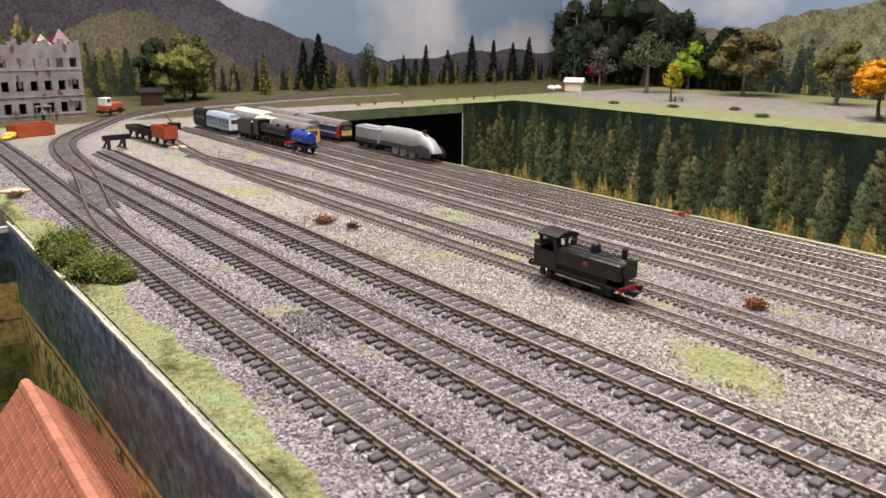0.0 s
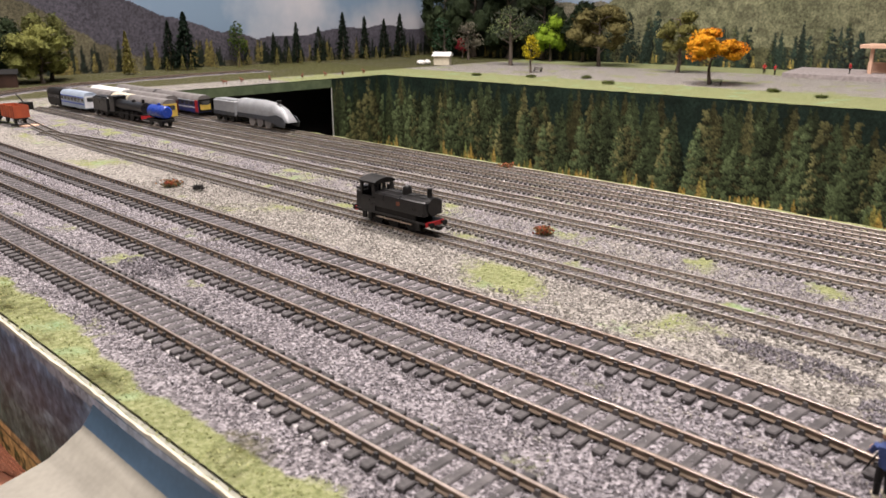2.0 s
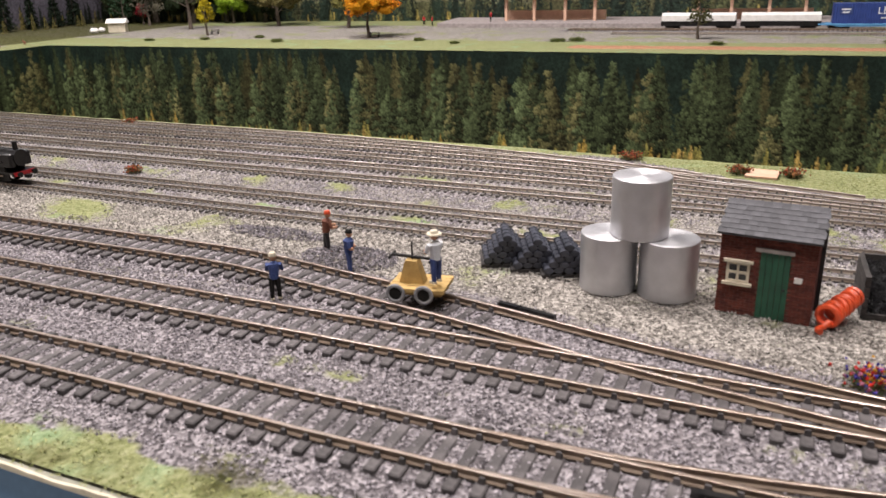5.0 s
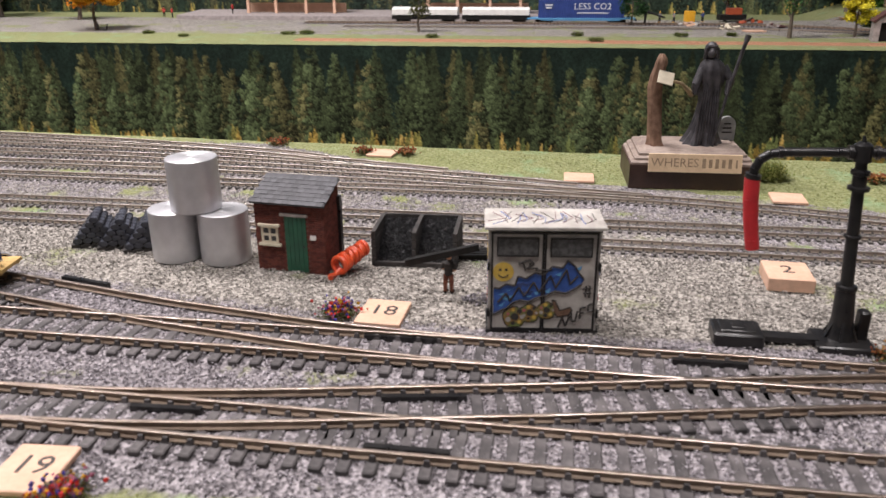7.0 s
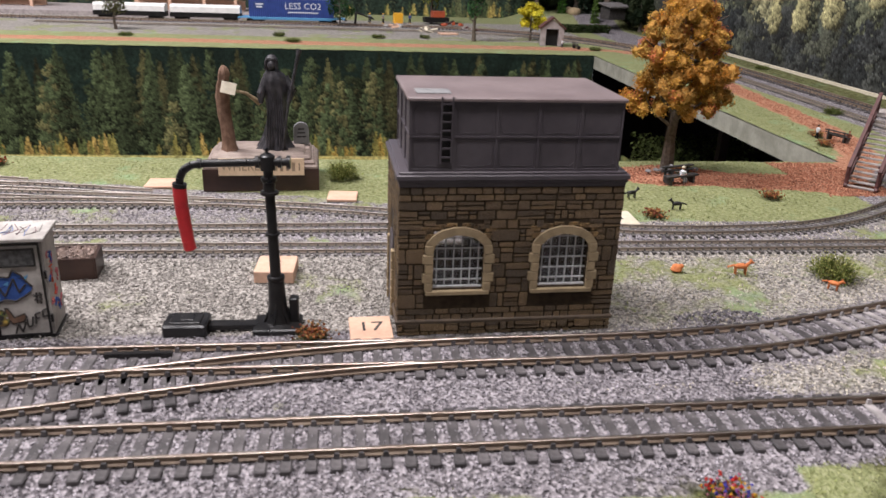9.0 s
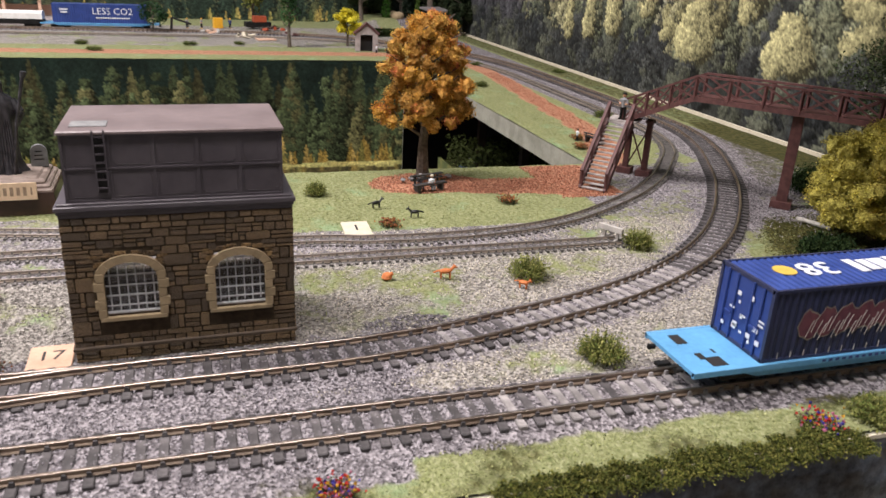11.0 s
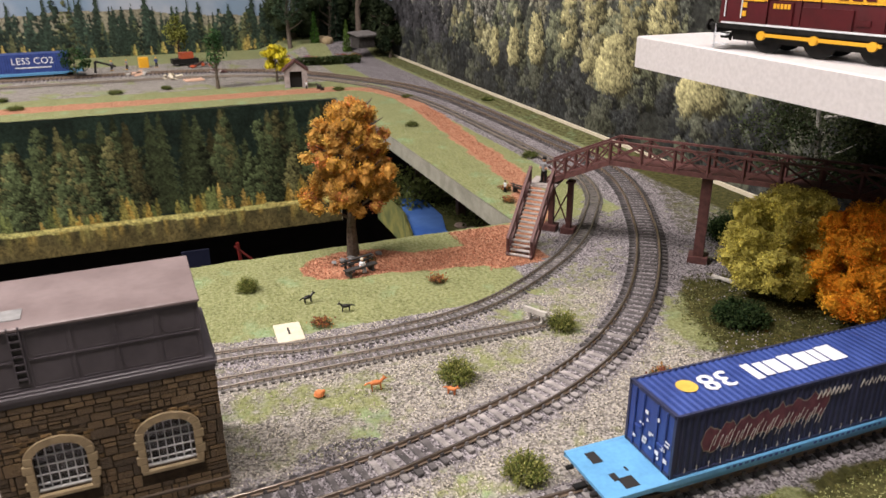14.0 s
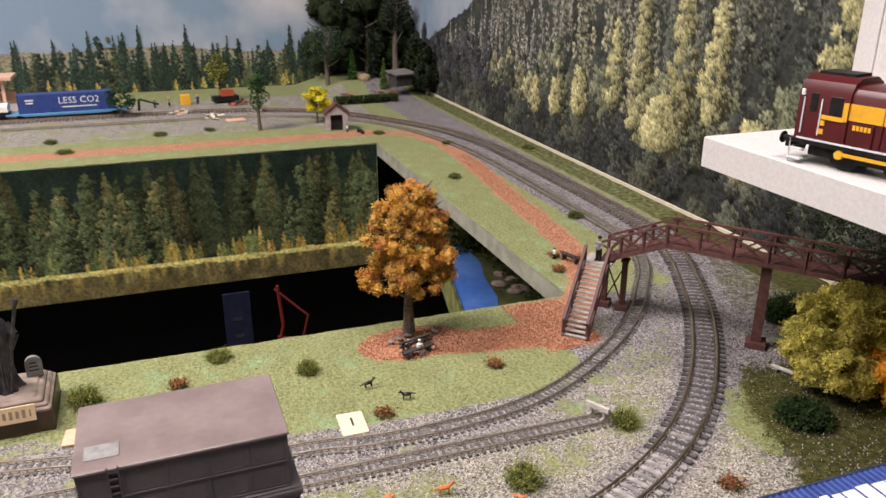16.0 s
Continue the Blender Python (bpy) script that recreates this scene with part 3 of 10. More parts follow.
def near_dist(p, cloud):
    """How far each point of the plan lies from a cloud of points."""
    out = np.empty(len(p))
    for i in range(0, len(p), 2000):
        out[i:i + 2000] = np.sqrt(((p[i:i + 2000, None] - cloud[None]) ** 2).sum(-1).min(1))
    return out


def pit_near(y):
    """The well's near edge."""
    return np.interp(y, [-838, -390, 0, 200, 1193], [479, 480, 494, 503, 508])


def blot(x, y, s):
    """Soft blotches between 0 and 1."""
    return 0.5 + 0.5 * noise.noise((x * s, y * s, 3.7))


PATH_RED = smooth_line([(420, -800), (500, -868), (599, -901), (781, -919), (910, -933), (1039, -938), (1130, -930), (1190, -890), (1205, -800), (1205, -500), (1200, 100)], 10)


GRASS_Y, GRASS_X = [-838, -620, -540, -440, -330, -200, -100, 100, 600], [335, 340, 350, 388, 408, 442, 484, 497, 600]


def zones(x, y, d_oo, d_nn, d_path):
    """Grass, pale gravel and red earth at a point of the plan, each 0 to 1."""
    g = w = r = 0.0
    b1, b2 = blot(x, y, 0.021), blot(x + 900, y, 0.045)
    if x < 118 and -800 < y < -585:
        g = min(1.0, max(0.1, 0.5 + (111 + 12 * (b2 - 0.5) - x) / 12))
    elif x < 107:
        g = min(1.0, max(0.1, 0.5 + (101 + 14 * (b1 - 0.5) + 10 * (b2 - 0.5) - x) / 7))
    elif x < 118:
        g = min(0.6, max(0.1, 0.42 + 0.9 * (b2 - 0.5) - (x - 107) / 70))
    elif x > pit_near(y) - 2 and x < PIT_FAR and y > PIT_RIGHT and y < PIT_LEFT:
        g = 1.0
    elif x >= PIT_FAR and y > PIT_RIGHT - 60:
        g = 0.95 if x < 1290 else (0.12 + 0.45 * (b1 > 0.62))
        w = 0.45 if x < 1290 else 0.8
        if x > 1640:
            g = 0.8
    elif y > PIT_LEFT - 160 and x < 900:
        w, g = 0.62, 0.2 + 0.3 * b1
    elif y > PIT_LEFT:
        g, w = 0.72 * b1 + 0.2, 0.3
        if y < PIT_LEFT + 70 and x > 600:
            g = 0.95
    elif x > 480 or y < -790:
        if x > 470:
            g = 0.9 if (y > -945 or y < -1032) else 0.05
        else:
            g = 0.85 * b1 + 0.2 if y < -840 and x < 300 else 0.12 + 0.5 * b1
            # grey ballast by the bridge; pale share also cut to darken it for shade
            w = 0.8 if y > -850 and x < 340 else 0.15
    elif x > np.interp(y, GRASS_Y, GRASS_X):
        g = 1.0
    elif y < -460 and x < 286:
        far_in = min(1.0, (-460 - y) / 120)
        out = y < -600 and x > 148
        w = 0.9 if x > 195 or out else 0.35
        g = 0.16 + far_in * (0.70 * b1 * (1.0 if x > 205 or out else 0.6) - 0.10 + 0.35 * (b2 - 0.5))
    elif 240 < x < 286:
        w, g = 0.95, 0.22 + 1.5 * max(0.0, b1 - 0.5)
    elif 205 < x <= 240 and -560 < y < 30:
        w, g = 0.72, 0.2 + 1.5 * max(0.0, b1 - 0.5)
    elif 200 < x < 290:
        w, g = 0.55, 0.2 + 1.4 * max(0.0, b1 - 0.5)
    else:
        w, g = 0.08 if x < 290 else 0.5 + 0.3 * (b1 - 0.5), 0.25 + 1.3 * max(0.0, b2 - 0.48)
    if d_oo < 15:
        g, w = g * 0.25, w * 0.25
    elif d_oo < 24:
        g, w = g * 0.7, w * 0.6
    if d_nn < 9 and x < 1400:
        g, w = g * 0.4, w * 0.85
    wide = 21 if x > 1124 and y > -860 else 13
    if d_path < wide:
        r = 1.0
    elif d_path < wide + 6:
        r = 0.5
    if math.hypot((x - 438) / 27, (y + 680) / 42) < 1:
        r = 1.0
    if 386 < x < 474 and -828 < y < -772 and d_nn > 13:
        r = max(r, 0.85)
    u = min(1.0, max(0.0, (-690 - y) / 85))
    if -785 < y < -680 and abs(x - (430 - 12 * u)) < 17 + 5 * u and d_nn > 13:
        r = 1.0
    return g, w, r


def ground_sheet():
    xs = np.r_[np.arange(87, 480, 4.9), np.linspace(480, 1124, 34), np.arange(1132, 1300, 8), np.linspace(1300, 1800, 27)]
    ys = np.r_[np.linspace(-1087, -838, 36), np.linspace(-838, 1193, 270)[1:], np.linspace(1193, 1720, 28)[1:]]
    gx, gy = np.meshgrid(xs, ys, indexing="ij")
    edge = pit_near(gy)
    px = np.where(gx <= 480, 87 + (gx - 87) * (edge - 87) / 393, np.where(gx < 1124, edge + (gx - 480) * (1124 - edge) / 644, gx))
    p = np.stack([px.ravel(), gy.ravel()], 1)
    doo, dnn = near_dist(p, ALL_OO), near_dist(p, ALL_NN)
    dpa = near_dist(p, PATH_RED)
    zz = np.array([0.9 * (noise.noise((x * .05, y * .05, 0)) + 0.6 * noise.noise((x * .17, y * .17, 5))) for x, y in p])
    soft = np.clip((np.minimum(doo - 12, dnn - 6)) / 10, 0, 1)
    hill = np.where((p[:, 0] > 1560) & (p[:, 1] < -820), 1, 0) * np.clip((p[:, 0] - 1560) / 80, 0, 1) * np.clip((-820 - p[:, 1]) / 80, 0, 1) * 24
    v = np.column_stack([p, np.minimum(zz, 1.2) * soft * 0.8 - 0.3 + hill + 1.85 * np.clip((12.5 - doo) / 3, 0, 1) + 0.7 * np.clip((19 - doo) / 4, 0, 1) * np.clip((doo - 9.5) / 3, 0, 1) + 1.25 * np.clip((10 - dnn) / 3, 0, 1) * (doo > 17)])
    v[np.abs(p[:, 0] - 87) < 1, 2] = 0
    nx, ny = len(xs), len(ys)
    faces = []
    for i in range(nx - 1):
        for j in range(ny - 1):
            if 479 < (xs[i] + xs[i + 1]) / 2 < 1124 and -838 < (ys[j] + ys[j + 1]) / 2 < 1193:
                continue
            faces.append((i * ny + j, (i + 1) * ny + j, (i + 1) * ny + j + 1, i * ny + j + 1))
    ob = bulk("ground", v, faces, M["cover"], None, "model railway baseboard scenery of grey ballast, gravel and green flock grass", "ground", "structure", smooth=True)
    col = np.ones((len(v), 4))
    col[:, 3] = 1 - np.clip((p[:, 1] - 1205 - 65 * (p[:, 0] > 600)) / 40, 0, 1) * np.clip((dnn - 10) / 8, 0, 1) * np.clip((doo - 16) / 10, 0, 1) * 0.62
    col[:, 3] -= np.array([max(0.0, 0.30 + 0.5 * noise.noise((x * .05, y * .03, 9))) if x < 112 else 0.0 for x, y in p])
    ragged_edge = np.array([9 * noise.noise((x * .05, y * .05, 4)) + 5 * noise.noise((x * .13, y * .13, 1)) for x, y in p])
    # moss corner; its dark zone also paints the shade below the shelf
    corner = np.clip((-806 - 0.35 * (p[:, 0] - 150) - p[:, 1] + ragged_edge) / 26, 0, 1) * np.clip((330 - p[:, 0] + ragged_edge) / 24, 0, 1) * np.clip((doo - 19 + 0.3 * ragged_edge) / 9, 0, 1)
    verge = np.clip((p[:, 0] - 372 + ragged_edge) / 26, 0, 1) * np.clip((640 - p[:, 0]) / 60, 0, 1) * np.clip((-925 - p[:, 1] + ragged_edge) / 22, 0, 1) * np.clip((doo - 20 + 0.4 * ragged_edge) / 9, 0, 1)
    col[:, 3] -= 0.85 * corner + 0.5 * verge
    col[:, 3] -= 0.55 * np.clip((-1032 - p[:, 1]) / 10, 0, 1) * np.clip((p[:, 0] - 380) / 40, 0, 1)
    col[:, :3] = [zones(p[k, 0], p[k, 1], doo[k], dnn[k], dpa[k]) for k in range(len(p))]
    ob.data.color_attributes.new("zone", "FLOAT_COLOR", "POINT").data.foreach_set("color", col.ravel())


ground_sheet()

# board slabs under the sheet, with their edges to the well
bm = bmesh.new()
prism(bm, [(87, -1087), (479, -1087), (479, -838), (480, -390), (494, 0), (503, 200), (508, 1193), (508, 1720), (87, 1720)], -18, -1.6)
single("baseboard_front", bm, M["board_edge"], label="front trestle board with painted grey-green edge", category="board", kind="structure", smooth=False)
bm = bmesh.new()
prism(bm, [(479.5, -1087), (1800, -1087), (1800, -838), (479.5, -838)], -20, -1.6)
single("baseboard_right", bm, M["board_edge"], label="side board with painted grey-green edge over a pond", category="board", kind="structure", smooth=False)
bm = bmesh.new()
prism(bm, [(1124, -837.5), (1800, -837.5), (1800, 1720), (1124, 1720)], -18, -1.6)
single("baseboard_far", bm, M["board_edge"], label="far board beyond the open well", category="board", kind="structure", smooth=False)
bm = bmesh.new()
prism(bm, [(508.5, 1193), (1123.5, 1193), (1123.5, 1720), (508.5, 1720)], -18, -1.6)
single("baseboard_left", bm, M["board_green"], label="green-edged end board joining the front and far boards", category="board", kind="structure", smooth=False)

# near-black sheets added for the dark void under the boards, and the room
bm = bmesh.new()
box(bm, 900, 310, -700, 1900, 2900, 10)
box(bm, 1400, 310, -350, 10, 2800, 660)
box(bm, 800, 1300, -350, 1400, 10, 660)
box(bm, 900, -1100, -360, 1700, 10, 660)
single("under_board_void", bm, M["dark"], label="near-black sheets put in for the dark void under the boards", category="drape", kind="structure", smooth=False)
bm = bmesh.new()
box(bm, 300, 300, -1005, 5200, 5200, 10)
single("floor", bm, M["wall"], label="plain room floor", category="floor", kind="structure")
bm = bmesh.new()
box(bm, 300, 300, 1805, 5200, 5200, 10)
single("ceiling", bm, M["wall"], label="plain pale room ceiling", category="ceiling", kind="structure")
for nm, c, s in (("wall_back", (-2295, 300, 400), (10, 5200, 2800)), ("wall_front", (2895, 300, 400), (10, 5200, 2800)), ("wall_side", (300, -2295, 400), (5200, 10, 2800)), ("wall_end", (300, 2895, 400), (5200, 10, 2800))):
    bm = bmesh.new()
    box(bm, *c, *s)
    single(nm, bm, M["wall"], label="plain painted room wall", category="wall", kind="structure")


# ---------------------------------------------------------------- printed backdrops
def sky_material():
    mt = bpy.data.materials.new("printed_sky")
    mt.use_nodes = True
    nt = mt.node_tree
    bs = nt.nodes["Principled BSDF"]
    N, L = nt.nodes.new, nt.links.new
    co, n1 = N("ShaderNodeTexCoord"), N("ShaderNodeTexNoise")
    n1.inputs["Scale"].default_value, n1.inputs["Detail"].default_value = 3.2, 6
    L(co.outputs["Object"], n1.inputs["Vector"])
    r = N("ShaderNodeValToRGB")
    e = r.color_ramp.elements
    e[0].position, e[0].color = 0.46, (0.20, 0.28, 0.38, 1)
    e[1].position, e[1].color = 0.66, (0.50, 0.50, 0.54, 1)
    L(n1.outputs["Fac"], r.inputs[0])
    L(r.outputs[0], bs.inputs["Base Color"])
    bs.inputs["Roughness"].default_value = 0.6
    bs.inputs["Specular IOR Level"].default_value = 0.2
    return mt


M["sky"] = sky_material()


# ---------------------------------------------------------------- printed pictures: colour laid on fine flat sheets
PR = np.random.default_rng(23)


def soft_noise(h, w, cell):
    """Smooth random values, about -1 to 1, with blobs of that many cells."""
    gh, gw = int(h / cell) + 3, int(w / cell) + 3
    g = PR.uniform(-1, 1, (gh, gw))
    y, x = np.arange(h) / cell, np.arange(w) / cell
    iy, ix = y.astype(int), x.astype(int)
    fy, fx = (y - iy)[:, None], (x - ix)[None]
    fy, fx = fy * fy * (3 - 2 * fy), fx * fx * (3 - 2 * fx)
    a, b = g[iy][:, ix], g[iy][:, ix + 1]
    c, d = g[iy + 1][:, ix], g[iy + 1][:, ix + 1]
    return (a * (1 - fx) + b * fx) * (1 - fy) + (c * (1 - fx) + d * fx) * fy


def rough_noise(h, w, cell, steps=4):
    out, k = np.zeros((h, w)), 1.0
    for _ in range(steps):
        out += k * soft_noise(h, w, max(cell, 1.01))
        cell, k = cell / 2.1, k * 0.62
        if cell < 1:
            break
    return out / 1.6


class Print:
    """A flat printed sheet of colour; o is its lower corner, u its way along, n the way that it faces, step the print's grain (mm)."""

    def __init__(self, o, u, n, length, z0, z1, step):
        self.o, self.u, self.n, self.step, self.z0 = np.array(o, float), np.array(u, float), np.array(n, float), step, z0
        self.w, self.h = int(length / step) + 1, int((z1 - z0) / step) + 1
        self.ink = np.zeros((self.h, self.w, 3))
        self.solid = np.zeros((self.h, self.w), bool)
        self.a, self.z = np.arange(self.w) * step, z0 + np.arange(self.h) * step

    def below(self, top, col, var=0.4, cell=8.0, col2=None, stretch=1.0, low=None):
        """Fill all that lies below the skyline top(a) (and above low(a)) with mottled colour."""
        edge = np.array([top(a) for a in self.a])
        m = self.z[:, None] < edge[None]
        if low is not None:
            m &= self.z[:, None] >= np.array([low(a) for a in self.a])[None]
        n = rough_noise(self.h, int(self.w / stretch) + 2, cell)
        n = n[:, np.minimum((np.arange(self.w) / stretch).astype(int), n.shape[1] - 1)]
        t = np.clip(0.5 + 0.5 * rough_noise(self.h, self.w, cell * 4), 0, 1)[..., None]
        c = np.array(col) * (1 - t) + np.array(col2 or col) * t
        self.ink[m] = (c * np.clip(1 + var * n, 0.1, 3)[..., None])[m]
        self.solid |= m

    def window(self, a, z, half, h):
        i0, i1 = max(0, int((a - half) / self.step)), min(self.w, int((a + half) / self.step) + 2)
        j0, j1 = max(0, int((z - self.z0) / self.step)), min(self.h, int((z + h - self.z0) / self.step) + 2)
        if i1 - i0 < 2 or j1 - j0 < 2:
            return None
        return slice(j0, j1), slice(i0, i1), self.a[None, i0:i1] - a, self.z[j0:j1, None] - z

    def fir(self, a, z, h, w, col, lit=0.35, sway=1.0):
        """A printed fir: tiered boughs, ragged edge, light from one side."""
        q = self.window(a, z, w * 0.62, h)
        if q is None:
            return
        sy, sx, x, y = q
        u = np.clip(y / h, 0, 1)
        tiers = PR.uniform(7, 12)
        droop = u * tiers + np.abs(x) / w * 1.6 + PR.uniform(0, 1)
        saw = droop % 1.0
        half = w * 0.5 * (1 - u) ** 0.8 * (1.0 - 0.42 * saw) + 0.4
        rag = PR.normal(0, 0.16, (len(y), x.shape[1]))
        m = (np.abs(x) < half * (1 + rag)) & (y >= 0) & (y < h)
        k = 0.62 + 0.55 * (1 - saw) * (0.6 + 0.4 * u) - lit * x / w * 1.6 + PR.normal(0, 0.17, m.shape) + 0.3 * rough_noise(*m.shape, 5, 2)
        self.ink[sy, sx][m] = (np.array(col) * np.clip(k, 0.12, 2.2)[..., None])[m]
        self.solid[sy, sx] |= m

    def plume(self, a, z, h, w, col, lit=0.5, n=60, top=0.1):
        """A printed tree as a heap of leaf tufts in a tall outline, light on its upper right."""
        for v in np.sort(PR.uniform(0, 1, n))[::-1]:
            half = w * 0.5 * (top + (1 - top) * min(1.0, (1 - v) * 1.5) ** 0.8) * (1.0 if v > 0.12 else 0.75)
            x0 = PR.uniform(-1, 1) * half
            r = w * PR.uniform(0.09, 0.17) * (0.65 + 0.5 * (1 - v))
            q = self.window(a + x0, z + v * h - r, r * 1.2, 2.2 * r)
            if q is None:
                continue
            sy, sx, x, y = q
            y = y - r
            d = np.hypot(x, y * 1.15) / r
            m = d < 1 + PR.normal(0, 0.25, d.shape)
            k = 0.62 + 0.5 * y / r + 0.25 * x / r + lit * x0 / max(half, 1) * 0.6 + 0.25 * (v - 0.5) + PR.normal(0, 0.2, d.shape) + PR.normal(0, 0.12)
            self.ink[sy, sx][m] = (np.array(col) * np.clip(k, 0.08, 2.0)[..., None])[m]
            self.solid[sy, sx] |= m

    def leafy(self, a, z, h, w, col, n=14):
        """A printed broadleaf tree: a heap of lit leaf lumps."""
        for k in range(n):
            v = (k + PR.uniform(0, 1)) / n
            v = 1 - v
            ca = a + PR.normal(0, 0.20) * w * (1.1 - 0.5 * v)
            r = w * PR.uniform(0.12, 0.22)
            cz = z + h * (0.12 + 0.82 * v) - r
            q = self.window(ca, cz - r, r * 1.3, 2.4 * r)
            if q is None:
                continue
            sy, sx, x, y = q
            y = y - r
            d = np.hypot(x, y) / r
            m = d < 1 + PR.normal(0, 0.22, d.shape)
            kk = (0.55 + 0.42 * y / r - 0.22 * x / r + PR.normal(0, 0.24, d.shape)) * (0.7 + 0.5 * v) * PR.uniform(0.8, 1.2) + 0.25
            self.ink[sy, sx][m] = (np.array(col) * np.clip(kk, 0.1, 2.2)[..., None])[m]
            self.solid[sy, sx] |= m

    def put(self, name, label, fade=0.0):
        """The sheet as one mesh; bare sky cells are left out."""
        aa, zz = np.meshgrid(self.a, self.z)
        wave = 0.5 * np.sin(aa * 0.011) + 0.3 * np.sin(aa * 0.031 + 1)
        p = self.o + self.u * aa[..., None] + self.n * (1.2 + wave)[..., None] + np.array([0, 0, 1.0]) * zz[..., None]
        idx = np.arange(self.h * self.w).reshape(self.h, self.w)
        s = self.solid
        keep = s[:-1, :-1] & s[1:, :-1] & s[:-1, 1:] & s[1:, 1:]
        quads = np.stack([idx[:-1, :-1], idx[:-1, 1:], idx[1:, 1:], idx[1:, :-1]], -1)[keep]
        used = np.zeros(self.h * self.w, bool)
        used[quads.ravel()] = True
        back = np.cumsum(used) - 1
        quads = back[quads]
        me = bpy.data.meshes.new(name)
        pv = p.reshape(-1, 3)[used] * MM
        me.vertices.add(len(pv))
        me.vertices.foreach_set("co", pv.astype(np.float32).ravel())
        me.loops.add(quads.size)
        me.loops.foreach_set("vertex_index", quads.astype(np.int32).ravel())
        me.polygons.add(len(quads))
        me.polygons.foreach_set("loop_start", np.arange(0, quads.size, 4, dtype=np.int32))
        me.polygons.foreach_set("loop_total", np.full(len(quads), 4, np.int32))
        me.update(calc_edges=True)
        col = np.ones((len(pv), 4), np.float32)
        col[:, :3] = np.clip(self.ink.reshape(-1, 3)[used], 0, 1)
        me.color_attributes.new("tint", "FLOAT_COLOR", "POINT").data.foreach_set("color", col.ravel())
        me.materials.append(M["print"])
        ob = new(name, me)
        tagged(ob, label, "backdrop", kind="structure")
        return ob


def hump(a, c, w, h):
    return h * math.exp(-((a - c) / w) ** 2)


def wob(a, s, k):
    return noise.noise((a * s, k, 2.3))


# forest sheet hung on the far side of the well
def well_forest(name, o, u, n, length, label):
    pr = Print(o, u, n, length, -209, 0, 2.0)
    pr.below(lambda a: 5, (0.009, 0.017, 0.012), 0.5, 10, (0.014, 0.026, 0.018))
    q = sorted((PR.random(), PR.uniform(-10, length + 10)) for i in range(int(length / 4.6)))
    for depth, a in q:
        h = PR.uniform(112, 176) * (1.04 - 0.34 * depth)
        base = -158 - 6 * depth
        h = min(h, -base - 8 + 10 * (1 - depth))
        b = (0.30 + 0.80 * depth) * PR.uniform(0.45, 1.25)
        c = np.array((0.090, 0.118, 0.052) if PR.random() < 0.78 else (0.155, 0.150, 0.062)) * b
        if depth < 0.45:
            pr.fir(a, base, h, h * PR.uniform(0.32, 0.46), c)
        else:
            pr.plume(a, base, h, h * PR.uniform(0.30, 0.42), c * 0.92, 0.8, 46, 0.03)
    for i in range(int(length / 15)):
        h = PR.uniform(14, 46)
        a = PR.uniform(0, length)
        for k in range(1 + int(PR.random() * 3)):
            c = np.array(((0.38, 0.26, 0.06), (0.27, 0.24, 0.065), (0.44, 0.31, 0.09), (0.15, 0.18, 0.06))[int(PR.random() * 4)]) * PR.uniform(0.7, 1.2)
            pr.fir(a + k * 7, -165, h * PR.uniform(0.6, 1), h * 0.38, c, 0.2)
    pr.below(lambda a: -164 + 2 * wob(a, .02, 1), (0.62, 0.52, 0.18), 0.3, 6, (0.48, 0.48, 0.18), 4)
    pr.below(lambda a: -173 + wob(a, .03, 5), (0.060, 0.054, 0.026), 0.5, 9, (0.15, 0.118, 0.045), 1)
    for i in range(int(length / 7)):
        a, h = PR.uniform(0, length), PR.uniform(10, 34)
        w = pr.window(a, -173 - h, 5, h)
        if w is not None:
            sy, sx, x, y = w
            k = np.clip(1 - np.abs(x) / 5, 0, 1) * np.clip(y / h, 0, 1) * PR.uniform(0.5, 1.0) * (1 + PR.normal(0, 0.25, (len(y), x.shape[1])))
            k = np.clip(k, 0, 1)[..., None]
            pr.ink[sy, sx] = pr.ink[sy, sx] * (1 - k) + np.array(((0.42, 0.30, 0.08), (0.28, 0.25, 0.08), (0.03, 0.035, 0.02))[int(PR.random() * 3)]) * k
    pr.ink *= 1.13
    return pr.put(name, label)


well_forest("backdrop_well", (PIT_FAR - 2, PIT_RIGHT + 1, 0), (0, 1, 0), (-1, 0, 0), 2029, "printed dark conifer forest and lake shore hung below the far board")
well_forest("backdrop_well_end", (PIT_FAR - 4, PIT_LEFT - 2, 0), (-1, 0, 0), (0, -1, 0), 140, "printed conifer forest strip round the corner of the well")
bm = bmesh.new()
box(bm, PIT_FAR - 0.8, 177, -114, 1.4, 2030, 190)
box(bm, PIT_FAR - 74, PIT_LEFT - 0.8, -114, 140, 1.4, 190)
single("backdrop_backing", bm, M["white_paper"], label="thin white card behind the printed forest", category="backing", kind="structure", smooth=False)

# hills, forest and sky on the walls behind the boards
for nm, c, s in (("backdrop_sky_far", (WALL_FAR + 4, 310, 230), (4, 2820, 500)), ("backdrop_sky_left", (940, WALL_LEFT + 4, 230), (1730, 4, 500)), ("backdrop_sky_right", (940, WALL_RIGHT - 4, 230), (1730, 4, 500))):
    bm = bmesh.new()
    box(bm, *c, *s)
    single(nm, bm, M["sky"], label="printed pale blue sky with soft cloud", category="backdrop", kind="structure", smooth=False)

